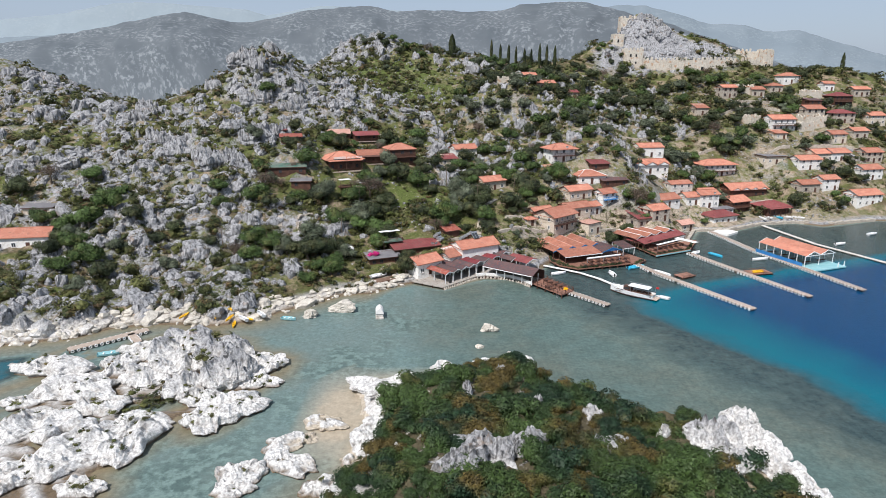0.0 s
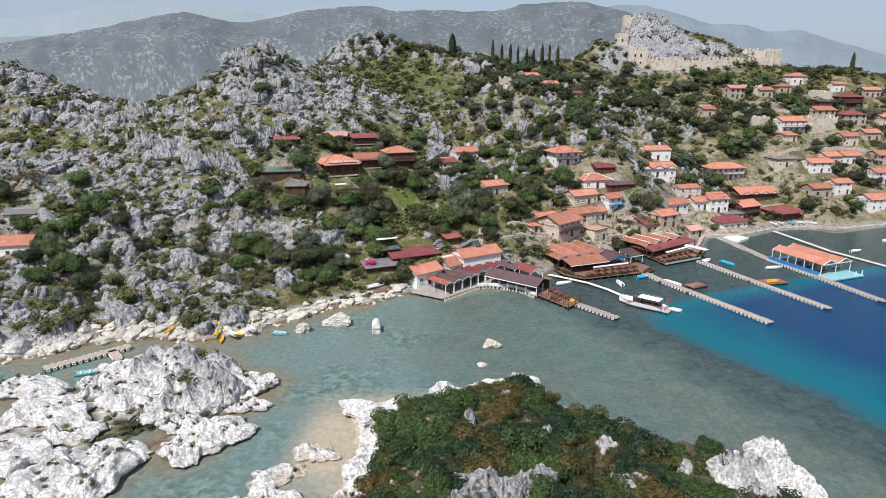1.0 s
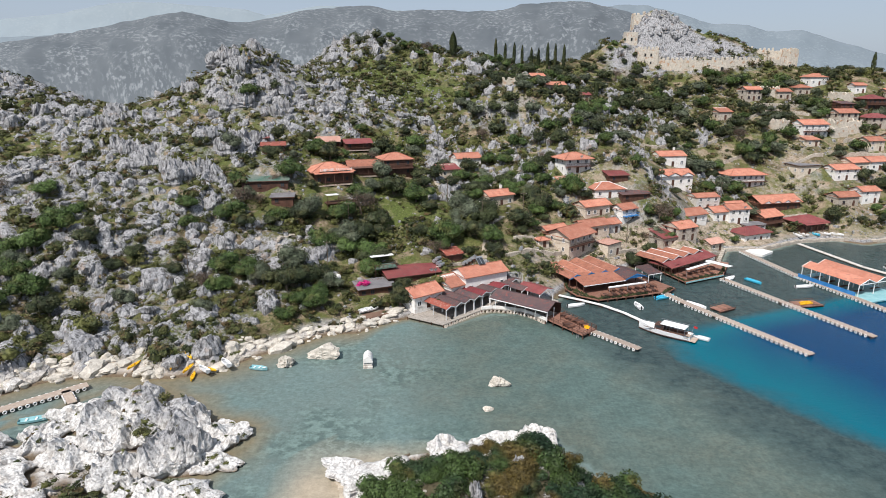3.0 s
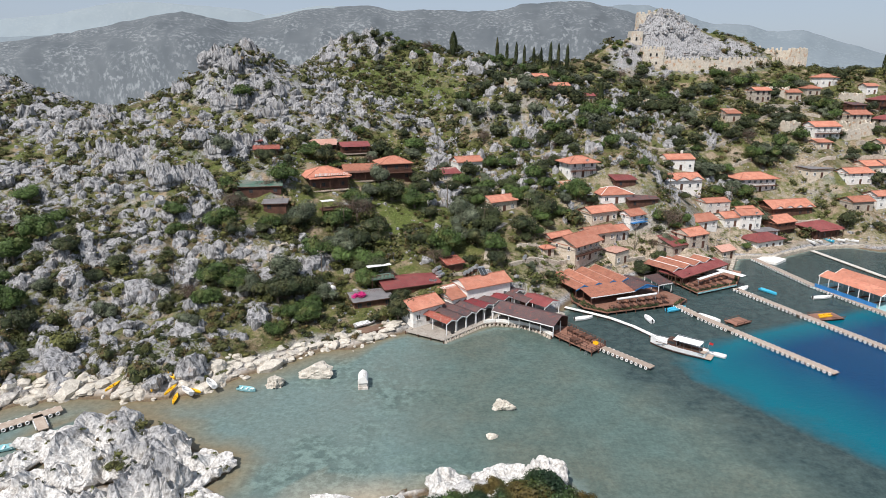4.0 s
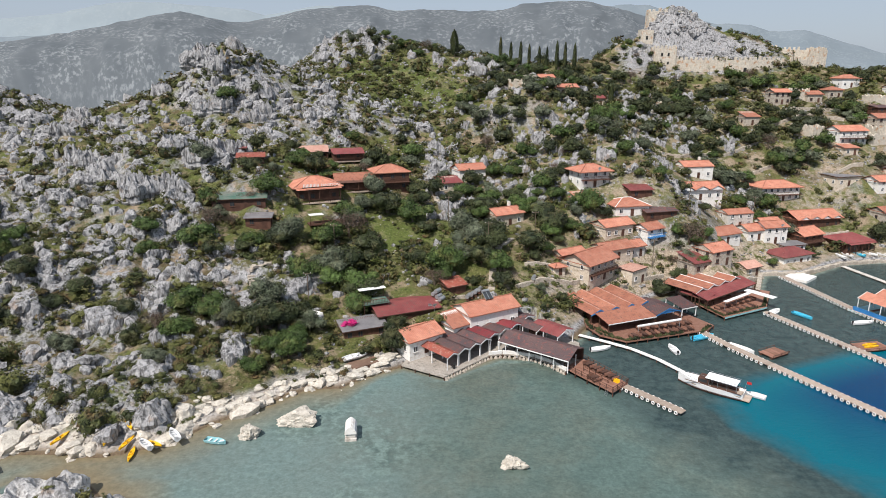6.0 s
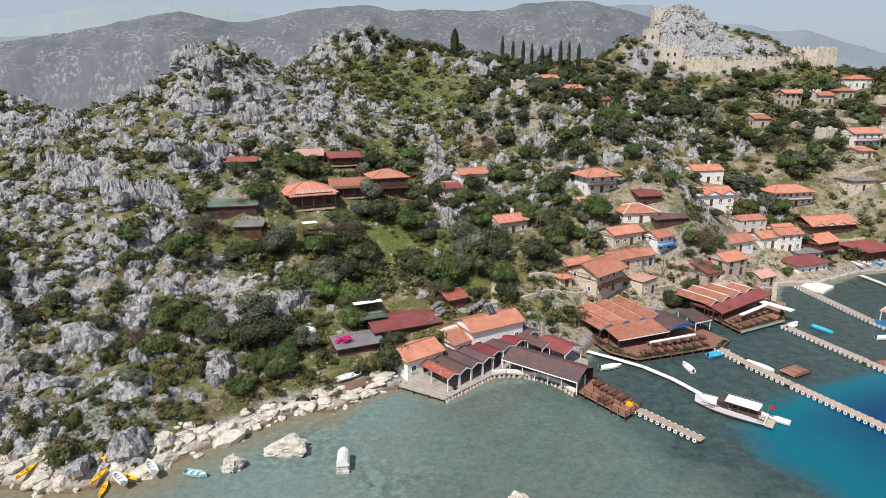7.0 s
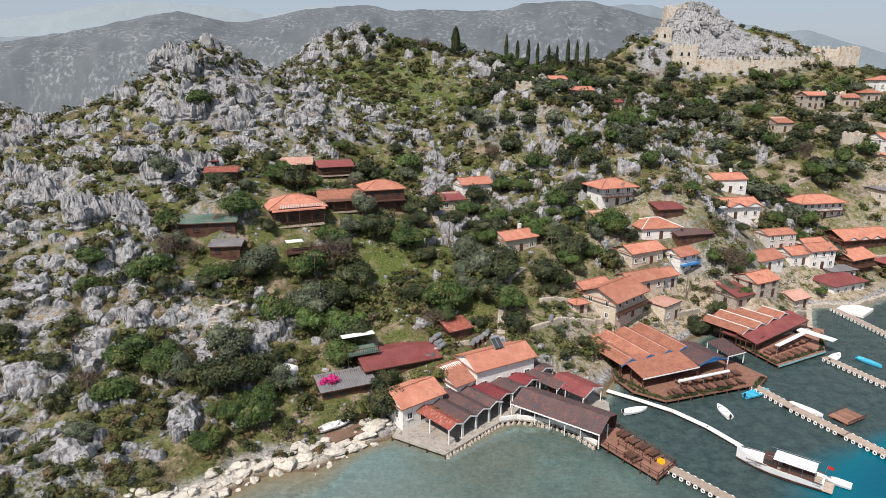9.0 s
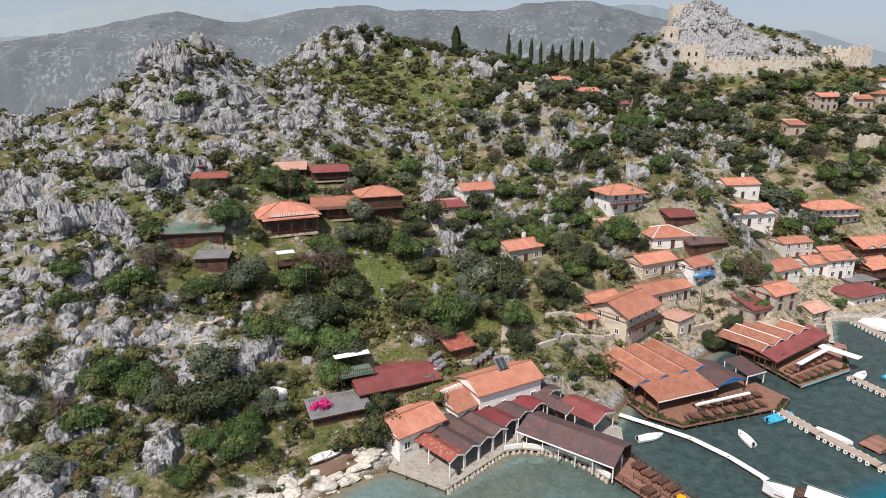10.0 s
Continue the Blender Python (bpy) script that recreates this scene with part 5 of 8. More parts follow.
bay(rest, 16.8, 176.2, YW, 5.0, 6.0, 3.0, "dark_sheet", 16, back="wood")
for u in (1.5, 4.2, 6.9, 9.6, 12.3):
    p = part("post", box(-0.07, 0.07, -0.07, 0.07, 0, 2.7), M["paint"], rest, "white post")
    p.matrix_basis = pose(11.2 + u * math.cos(radians(-36)) + 0.2, 166.9 + u * math.sin(radians(-36)) + 0.2, 0.8)
low = thing("quay_wall", pose(0, 0, 0.8), "low whitewashed parapet along the quay", "wall")
for (ax, ay), (bx, by) in zip(QUAY[1:6], QUAY[2:7]):
    L = math.hypot(bx - ax, by - ay)
    p = part("parapet", box(0, L, 0.1, 0.4, 0, 0.75, 0.04), M["white"], low)
    p.matrix_basis = pose(ax, ay, 0, 0, 0, math.degrees(math.atan2(by - ay, bx - ax)))

# moored timber deck
DECK1 = [(23.5, 160), (30.5, 150.2), (34.2, 153.6), (28, 164)]
d1 = platform("moored_deck", DECK1, 1.0, M["red_plank"], "red-brown plank deck with railings at the quay's end")
for a, b in zip(DECK1, DECK1[1:]):
    railing(d1, a, b, 1.0, M["wood"])
railing(d1, (27, 158.5), (30.5, 153.6), 1.0, M["wood"])
for i, (x, y) in enumerate(((29.6, 158.6), (30.7, 157.0), (31.6, 155.4), (28.6, 160.4), (28.2, 154.8))):
    dining_table(x, y, 1.0, 30)
crate = thing("crate", pose(32.2, 154.0, 1.0, 0, 0, -50), "yellow plastic crate on the moored deck", "crate")
part("body", add_box(box(-0.5, 0.5, -0.3, 0.3, 0, 0.12), -0.5, -0.44, -0.3, 0.3, 0.12, 0.6), M["yellow"], crate)
part("side", add_box(box(-0.5, 0.5, 0.24, 0.3, 0.12, 0.6), -0.5, 0.5, -0.3, -0.24, 0.12, 0.6), M["yellow"], crate)
ladder = thing("ladder", pose(29.7, 150.9, 0, 0, 0, -54), "small metal boarding ladder hung on the deck", "ladder")
for sx in (-0.25, 0.25):
    part("stile", rod(bmesh.new(), (sx, -0.35, -0.6), (sx, -0.25, 1.3), 0.03), M["steel"], ladder)
for k in range(4):
    part("rung", rod(bmesh.new(), (-0.25, -0.33, -0.3 + 0.35 * k), (0.25, -0.33, -0.3 + 0.35 * k), 0.025), M["steel"], ladder)

# tiled restaurant over the water
HEDGE = [leaf_cloud(150, 400 + k, 0.13, 4, core=2, sub=1) for k in range(2)]
platform("restaurant_deck", [(32.4, 180.5), (34.3, 175.6), (39.3, 172.3), (59.6, 179.0), (62, 181.8), (56, 193), (33, 190)], 0.9, M["red_plank"], "red-brown plank deck on piles with tables")
r2 = thing("restaurant", pose(0, 0, 0), "open waterside restaurant under weathered tiled saw-tooth roofs", "restaurant")
c25, s25 = turned(25)
for i in range(4):
    bay(r2, 33.4 + 4.6 * i * c25, 180.6 + 4.6 * i * s25, 25, 4.55, 13.0, 2.9, "tile_old", 22, fascia="blue", back="stone", ridge="rosy_tile")
bay(r2, 36.2, 176.2, 22, 13.0, 7.0, 2.5, "tile_old", 8, kind="shed")
bay(r2, 29.0, 189.0, 25, 5.0, 8.5, 3.1, "tile_old", 8, kind="shed")
bay(r2, 48.5, 181.4, 25, 7.2, 8.0, 2.7, "dark_sheet", 16, fascia="blue")
bay(r2, 56.0, 185.8, 25, 4.6, 5.5, 2.5, "dark_sheet", 8, kind="shed")
awn = thing("awning", pose(42.5, 175.6, 3.1, 0, 0, 20), "rolled white fabric awning on a metal frame", "awning")
part("roll", rod(bmesh.new(), (0, 0, 0), (11.5, 0, 0.1), 0.28, 10), M["paint"], awn)
for u in (0.2, 5.7, 11.3):
    part("post", rod(bmesh.new(), (u, 0, -2.2), (u, 0, 0), 0.05), M["steel"], awn)
table_rows(41.6, 174.6, 18, 7, 1, 2.35, 2.6, 0.9)
table_rows(44.5, 178.6, 18, 6, 1, 2.35, 2.6, 0.9)
hedge([(33.2, 179.5), (35, 175.8), (39.4, 172.8), (46, 174.9), (53, 177.2)], 0.9, 5)
hedge([(32.9, 181), (33.4, 188)], 0.9, 6)
hedge([(57.5, 177.6), (61, 181.3)], 0.9, 7)
hedge([(33, 181), (37, 175)], 1.0, 17)

# burgundy-roofed restaurant
platform("restaurant_deck", [(62, 199.5), (66.6, 186.6), (80, 193.5), (86.5, 205), (76, 212)], 0.9, M["red_plank"], "plank deck with a pale green edge and tables")
r3 = thing("restaurant", pose(0, 0, 0), "waterside restaurant with four tiled ridges and a burgundy front roof", "restaurant")
c36, s36 = turned(36)
for i in range(4):
    bay(r3, 62.7 + 5.1 * i * c36, 194.9 + 5.1 * i * s36, 36, 5.0, 9.5, 3.2, "tile_old", 17, back="stone", ridge="paint")
bay(r3, 64.4, 191.9, 36, 22.5, 4.4, 2.3, "burgundy", 12, kind="shed", fascia="wood")
bay(r3, 60.2, 198.4, -54, 7.0, 4.0, 2.2, "burgundy", 10, kind="shed", fascia="wood")
awn = thing("awning", pose(68.4, 191.2, 3.1, 0, 0, 36), "white fabric awning over the restaurant deck", "awning")
part("canopy", box(0, 12, -0.5, 0.5, -0.1, 0.05, 0.04), M["paint"], awn)
part("canopy", box(11.0, 13.2, -6.0, 1.5, 0.1, 0.22, 0.04), M["paint"], awn)
for u in (0.2, 5.5, 10.8):
    part("post", rod(bmesh.new(), (u, 0, -2.2), (u, 0, 0), 0.05), M["steel"], awn)
table_rows(67.6, 188.6, 30, 5, 1, 2.4, 2.5, 0.9)
table_rows(67.6, 192.0, 30, 6, 1, 2.4, 2.5, 0.9)
hedge([(63, 198), (66.6, 187.4), (73, 190.6), (79.6, 194), (84, 202)], 0.9, 8)
skirt = thing("deck_edge", pose(66.6, 186.4, 0.55, 0, 0, 27.3), "pale green painted board along the deck's edge", "board")
part("board", box(0, 15, -0.06, 0.0, 0, 0.4), M["teal"], skirt)

# floating restaurant
fl = thing("floating_restaurant", pose(107.4, 176.3, 0, 0, 0, 21), "floating restaurant with twin orange gabled roofs and turquoise deck", "restaurant")
part("deck", box(-0.6, 12.6, -3.8, 18.5, 0.15, 0.6, 0.06), M["teal"], fl)
V, Fc, rise = roof_shape(5.7, 17, 3.2, "gable_end", 22, 0.15)
for i in range(2):
    r = mesh_ob("roof", V, Fc, M["tile"], fl)
    r.matrix_basis = pose(2.95 + 5.9 * i, 8.6, 0.6)
    for sy in (-8.7, 8.6):
        bm = bmesh.new()
        for sx in (-1, 1):
            rod(bm, (sx * 3.0, sy, 3.2), (0, sy, 3.2 + rise), 0.12, 4)
        add_box(bm, -2.9, 2.9, sy - 0.06, sy + 0.06, 3.1, 3.3)
        g = part("gable_frame", bm, M["paint"], fl, "white gable frame")
        g.matrix_basis = pose(2.95 + 5.9 * i, 8.6, 0.6)
for u in (0.1, 5.9, 11.7):
    for v in np.linspace(0.2, 16.9, 7):
        part("post", box(u - 0.08, u + 0.08, v - 0.08, v + 0.08, 0.6, 3.9), M["paint"], fl, "white post")
part("side_screen", box(-0.55, -0.4, 0.5, 17.5, 0.6, 1.7, 0.02), M["blue"], fl, "blue-painted side screen")
for v in (2, 6, 10, 14):
    part("table", box(1.2, 4.4, v - 0.4, v + 0.4, 1.3, 1.38), M["wood"], fl)
    part("table", box(7.2, 10.4, v - 0.4, v + 0.4, 1.3, 1.38), M["wood"], fl)
for u in (9.5, 12):
    part("bollard", rod(bmesh.new(), (u, -3.4, 0.6), (u, -3.4, 2.0), 0.16, 8), M["paint"], fl, "white bollard")

# ---- boats ----
def hull_mesh(L, B, H, n=14, sheer=0.3, transom=0.8):
    """An open hull with thickness: stem at +x, transom at -x."""
    bm = bmesh.new()
    out, inn = [], []
    for i in range(n + 1):
        u = i / n
        x = -L / 2 + L * u
        w = B / 2 * (transom + (1 - transom) * math.sin(min(u / 0.45, 1) * math.pi / 2)) if u < 0.45 else B / 2 * (1 - ((u - 0.45) / 0.55) ** 2.2)
        w = max(w, 0.02)
        top = H * (1 + sheer * max(0, (u - 0.35) / 0.65) ** 2)
        keel = -0.25 * H + 0.35 * H * max(0, (u - 0.75) / 0.25) ** 2
        out.append([bm.verts.new((x, s * w * k, z)) for s, k, z in ((-1, 1, top), (-1, 0.88, H * 0.3), (-1, 0.35, keel), (1, 0.35, keel), (1, 0.88, H * 0.3), (1, 1, top))])
        wi = max(w - 0.09, 0.01)
        inn.append([bm.verts.new((min(x, L / 2 - 0.15), s * wi * k, z)) for s, k, z in ((-1, 1, top), (-1, 0.8, H * 0.35), (1, 0.8, H * 0.35), (1, 1, top))])
    for p, q in zip(out, out[1:]):
        for k in range(5):
            bm.faces.new((p[k], p[k + 1], q[k + 1], q[k]))
    for p, q in zip(inn, inn[1:]):
        for k in range(3):
            bm.faces.new((p[k + 1], p[k], q[k], q[k + 1]))
    for i in range(n):
        bm.faces.new((out[i][0], out[i + 1][0], inn[i + 1][0], inn[i][0]))
        bm.faces.new((out[i + 1][5], out[i][5], inn[i][3], inn[i + 1][3]))
    bm.faces.new(out[0][::-1]), bm.faces.new(inn[0])
    bmesh.ops.recalc_face_normals(bm, faces=bm.faces)
    return bm


def dinghy(x, y, yaw, L, B, hull, label, motor=True, inside="paint", z=0.05, tilt=0):
    ob = thing("motorboat" if motor else "rowing_boat", pose(x, y, z, tilt, 0, yaw), label, "boat", "small boats")
    part("hull", hull_mesh(L, B, 0.55), M[hull], ob)
    for u in (-0.28, 0.0, 0.22):
        part("thwart", box(u * L - 0.14, u * L + 0.14, -B * 0.4, B * 0.4, 0.36, 0.41), M[inside], ob)
    part("foredeck", box(L * 0.3, L * 0.42, -B * 0.2, B * 0.2, 0.55, 0.6), M[inside], ob)
    if motor:
        part("outboard_motor", add_box(box(-L / 2 - 0.3, -L / 2 + 0.02, -0.16, 0.16, 0.45, 1.0, 0.06), -L / 2 - 0.18, -L / 2 - 0.06, -0.06, 0.06, -0.3, 0.45), M["dull_black"], ob, "black outboard motor")
    return ob


dinghy(33.2, 170.0, 18, 4.8, 1.7, "paint", "white open motorboat moored in shallow water")
dinghy(48.5, 169.9, 95, 4.2, 1.7, "paint", "white open motorboat moored off the pier")
dinghy(57.4, 176.3, 24, 6.0, 2.0, "cyan", "bright blue and white motorboat at the deck", inside="cyan")
dinghy(63.2, 170.6, -52, 5.6, 1.7, "paint", "white motorboat tied alongside the pier")
dinghy(80.8, 191.4, 40, 5.6, 1.9, "paint", "white motorboat moored beside the restaurant")
dinghy(86.6, 189.4, -62, 5.0, 1.6, "cyan", "blue rowing boat tied to the pier", False, "cyan")
dinghy(98.5, 185, 10, 5.5, 1.7, "paint", "white motorboat moored between piers")
dinghy(134.8, 203.5, 20, 4.6, 1.7, "paint", "small white motorboat off the breakwater")
dinghy(155, 217.5, 25, 5.0, 1.8, "paint", "white boat near the eastern rocks", False)
dinghy(-36.1, 135.1, -14, 3.6, 1.4, "teal", "pale turquoise rowing boat by the shore", False)
dinghy(-67.8, 116.2, 20, 5.2, 1.6, "teal", "pale turquoise rowing boat beside the island", False)
dinghy(-42.6, 135.0, 130, 3.6, 1.4, "paint", "white boat pulled up on the rocks", False, z=1.3, tilt=15)
dinghy(-46.0, 132.6, 140, 3.4, 1.3, "paint", "white dinghy hauled out on the shore", False, z=1.1, tilt=10)
dinghy(-18.5, 161.5, 40, 3.6, 1.4, "paint", "white rowing boat laid up on the bank", False, z=1.9, tilt=12)
dinghy(-16.8, 162.6, 42, 3.4, 1.3, "paint", "white rowing boat laid up on the bank", False, z=1.9, tilt=12)
for i, (x, y) in enumerate(((124, 236), (127, 237.5), (131, 238), (135, 238.5), (139, 237.5), (146, 238), (150, 239), (156, 241))):
    dinghy(x, y, 100 + 11 * i, 4.2, 1.5, ("paint", "paint", "cyan", "paint")[i % 4], "small boat hauled out on the village slip", False, z=1.4)


def kayak(x, y, z, yaw, pitch=0):
    ob = thing("kayak", pose(x, y, z, 0, pitch, yaw), "yellow plastic kayak lying on the rocks", "kayak", "kayaks on the shore")
    part("hull", hull_mesh(3.6, 0.75, 0.3, 14, 0.25, 0.25), M["yellow"], ob)
    for u0, u1, half in ((-1.2, -0.75, 0.22), (0.7, 1.3, 0.2)):
        part("hatch", box(u0, u1, -half, half, 0.22, 0.3), M["yellow"], ob)
    part("backrest", box(-0.3, -0.2, -0.25, 0.25, 0.2, 0.42), M["yellow"], ob)
    part("seat", box(-0.2, 0.3, -0.2, 0.2, 0.12, 0.16), M["dull_black"], ob, "black kayak seat")


for x, y, yaw in ((-60, 134.2, 75), (-52.4, 133.9, 100), (-47.7, 131.6, 100), (-50.4, 136.8, -50), (-45.4, 133.8, -22), (-49.2, 133.4, 80)):
    kayak(x, y, float(height(np.array([x]), np.array([y]))[0][0]) + 0.55, yaw)

# excursion boat
gu = thing("excursion_boat", pose(49.4, 153.2, 0, 0, 0, 142) @ Matrix.Diagonal((0.84, 0.9, 0.9, 1)), "white wooden excursion boat with canopy and varnished cabin", "boat")
part("hull", hull_mesh(14.0, 3.9, 1.55, 22, 0.45, 0.75), M["paint"], gu)
part("waterline_stripe", hull_mesh(14.02, 3.93, 0.30, 22, 0.2, 0.75), M["wood"], gu, "dark brown waterline stripe")
part("deck", box(-6.6, 3.6, -1.55, 1.55, 0.95, 1.05), M["plank"], gu)
part("foredeck", add_box(box(2.2, 5.2, -1.0, 1.0, 1.3, 1.55, 0.1), 5.2, 6.2, -0.5, 0.5, 1.5, 1.65), M["paint"], gu)
part("cabin", box(0.2, 2.4, -1.2, 1.2, 1.05, 2.7, 0.08), M["wood"], gu, "varnished brown wheelhouse")
for s in (-1, 1):
    part("cabin_window", box(0.5, 2.1, s * 1.2 - 0.02, s * 1.2 + 0.02, 1.8, 2.4), M["glass"], gu)
    part("gunwale", box(-6.8, 5.0, s * 1.75 - 0.07, s * 1.75 + 0.07, 1.58, 1.66), M["wood"], gu)
    for u in (-5.6, -3.7, -1.8, 0.0):
        part("stanchion", rod(bmesh.new(), (u, s * 1.45, 1.05), (u, s * 1.45, 3.0), 0.04), M["steel"], gu)
    part("bench", box(-5.6, -0.4, s * 1.0 - 0.25, s * 1.0 + 0.25, 1.05, 1.5), M["wood"], gu)
    part("rail", rod(bmesh.new(), (2.4, s * 1.5, 2.0), (6.6, s * 0.35, 2.4), 0.03), M["steel"], gu)
    part("roof_rail", rod(bmesh.new(), (-5.8, s * 1.5, 3.4), (1.8, s * 1.5, 3.4), 0.025), M["steel"], gu)
part("canopy", box(-5.6, 0.9, -1.6, 1.6, 3.0, 3.14, 0.06), M["paint"], gu, "white canvas canopy")
part("bowsprit", rod(bmesh.new(), (6.2, 0, 2.0), (7.4, 0, 2.3), 0.06), M["paint"], gu)
part("stern_platform", box(-8.4, -6.9, -1.5, 1.5, 0.35, 0.5, 0.03), M["plank"], gu)
part("flag_pole", rod(bmesh.new(), (-6.6, -1.0, 1.2), (-7.0, -1.0, 3.6), 0.03), M["steel"], gu)
part("flag", box(-7.9, -7.0, -1.02, -0.98, 3.0, 3.55), M["red"], gu, "red flag at the stern")
for u in (-4.5, 0.5, 3.4):
    part("fender", rod(bmesh.new(), (u, -2.02, 0.4), (u, -2.02, 1.0), 0.13, 8), M["paint"], gu, "white fender")
raft = thing("swim_raft", pose(56.6, 150.6, 0, 0, 0, 142) @ Matrix.Diagonal((0.8, 0.8, 0.8, 1)), "white tender tied at the excursion boat's stern", "boat")
part("hull", hull_mesh(4.4, 2.2, 0.6, 12, 0.1, 0.9), M["paint"], raft)
part("deck", box(-2.0, 1.0, -0.9, 0.9, 0.5, 0.56), M["paint"], raft)


def raft_deck(x, y, yaw, L, B, label):
    ob = thing("floating_deck", pose(x, y, 0, 0, 0, yaw), label, "pontoon")
    for i in range(int(L / 0.4)):
        part("plank", box(-L / 2 + 0.4 * i, -L / 2 + 0.4 * i + 0.36, -B / 2, B / 2, 0.5, 0.58), M["red_plank"], ob)
    for s in (-1, 1):
        part("float", rod(bmesh.new(), (-L / 2, s * B * 0.35, 0.2), (L / 2, s * B * 0.35, 0.2), 0.3, 8), M["wood"], ob)
        part("rail", box(-L / 2, L / 2, s * B / 2 - 0.06, s * B / 2 + 0.06, 0.95, 1.02), M["wood"], ob)
        for u in (-L / 2 + 0.1, 0, L / 2 - 0.1):
            part("post", box(u - 0.05, u + 0.05, s * B / 2 - 0.05, s * B / 2 + 0.05, 0.58, 1.02), M["wood"], ob)


raft_deck(68.9, 168.2, 28, 5.2, 3.4, "brown plank floating deck with low rails")
raft_deck(91.5, 171.5, 12, 7, 4, "brown floating deck loaded with kayaks")
for i in range(2):
    kayak(91.0 + 0.3 * i, 170.8 + 1.1 * i, 0.6, 12)

# ---- castle ----
def wall_run(ob, ax, ay, az, at, bx, by, bz, bt, thick, merlon, seed):
    L, a = math.hypot(bx - ax, by - ay), math.atan2(by - ay, bx - ax)
    random.seed(seed)
    n = max(2, int(L / 1.6))
    bm = bmesh.new()
    rows = []
    for i in range(n + 1):
        u = i / n
        top = at + (bt - at) * u + random.uniform(-0.25, 0.15)
        foot = az + (bz - az) * u
        bat = 0.5
        rows.append([bm.verts.new(p) for p in ((u * L, -thick / 2 - bat, foot), (u * L, -thick / 2 + random.uniform(-0.06, 0.06), (foot + top) / 2), (u * L, -thick / 2, top), (u * L, thick / 2, top), (u * L, thick / 2, foot))])
    for p, q in zip(rows, rows[1:]):
        for k in range(4):
            bm.faces.new((p[k], q[k], q[k + 1], p[k + 1]))
    bm.faces.new(rows[0][::-1]), bm.faces.new(rows[-1])
    m = pose(ax, ay, 0, 0, 0, math.degrees(a))
    w = part("wall", bm, M["castle"], ob)
    w.matrix_basis = m
    if merlon:
        k = int(L / (merlon * 1.8))
        for i in range(k):
            if random.random() < 0.12:
                continue
            u = (i + 0.5) / k
            zt = at + (bt - at) * u
            c = part("merlon", box(u * L - merlon / 2, u * L + merlon / 2, -thick / 2, -thick / 2 + 0.7, zt - 0.4, zt + 1.5 * random.uniform(0.5, 1.1), 0.08), M["castle"], ob)
            c.matrix_basis = m
    return m


def curtain(pts, thick, label, merlon=1.2):
    """A battlemented wall along pts (x, y, foot, top)."""
    ob = thing("castle_wall", pose(0, 0, -1.2), label, "castle wall", "castle walls")
    for i, (p, q) in enumerate(zip(pts, pts[1:])):
        wall_run(ob, *p, *q, thick, merlon, i + int(p[0]))
    return ob


def slits(ob, x, y, yaw, holes):
    for u, z, w, h in holes:
        # black boxes on the uncut wall stand in for the shade inside openings
        s = part("opening", box(u - w / 2, u + w / 2, -0.04, 0.3, z, z + h), M["dull_black"], ob, "dark slab for the shade in a window opening")
        s.matrix_basis = pose(x, y, 0, 0, 0, yaw)


def tower(x, y, w, d, foot, top, yaw, label, holes=(), merlon=1.0):
    ob = thing("castle_tower", pose(0, 0, -1.2), label, "tower", "castle towers")
    a = radians(yaw)
    c, s = math.cos(a), math.sin(a)
    pts = [(x + u * c - v * s, y + u * s + v * c) for u, v in ((0, 0), (w, 0), (w, d), (0, d))]
    for i in range(4):
        wall_run(ob, *pts[i], foot, top, *pts[(i + 1) % 4], foot, top, 0.9, merlon, i + int(w * 10))
    slits(ob, x + 0.55 * s, y - 0.55 * c, yaw, holes)
    return ob


curtain([(107, 352.5, 50, 64), (120, 351.5, 49, 63.6), (141, 352, 49, 63.8), (160, 355.5, 48, 64), (178, 361, 47, 64)], 1.8, "long ochre stone curtain wall with worn battlements below the rock")
lower = tower(97.5, 351, 9.5, 6, 49, 68.6, 0, "square stone tower joined to the castle's lower wall", ((3, 65.3, 0.9, 1.4), (6, 65.3, 0.9, 1.4), (3, 61.6, 0.8, 1.2), (6, 61.6, 0.8, 1.2)))
slits(lower, 107, 351, 0, ((22, 57.5, 1.0, 1.6), (24, 57.5, 1.0, 1.6), (33, 58.5, 1.4, 1.8)))
tower(177, 359.5, 5.5, 5, 46, 68.5, 12, "square corner tower with tall merlons at the wall's end", ((1.2, 60, 0.8, 1.8), (3.6, 60, 0.8, 1.8)), 0.9)
curtain([(181, 365, 55, 68.8), (170, 369, 58, 69.0), (158, 372, 58, 70.2)], 1.4, "stepped upper castle wall with tall pointed merlons", 1.0)
tower(143.5, 371, 8, 4, 62, 74.4, 4, "ruined stone keep with two arched openings", ((2.4, 70, 1.1, 2.2), (5.0, 70, 1.1, 2.2)), 1.2)
tower(93.6, 360, 5, 5, 58, 77.5, 5, "tall ruined wall tower on the western crag", ((2.0, 73, 0.9, 1.6),), 0)
tower(99.5, 370, 9, 5, 74, 86.5, 4, "summit tower of pale stone with broken battlements", (), 1.3)
curtain([(113, 374, 78, 86), (117, 374, 78, 87.2), (123, 374.5, 74, 84.6), (127, 375, 72, 82.5)], 1.3, "broken wall stub on the castle's summit", 0)
curtain([(127, 374, 70, 82), (136, 374, 66, 77.5), (143.5, 373, 62, 73.5)], 1.2, "ruined reddish wall descending from the castle's summit", 0)
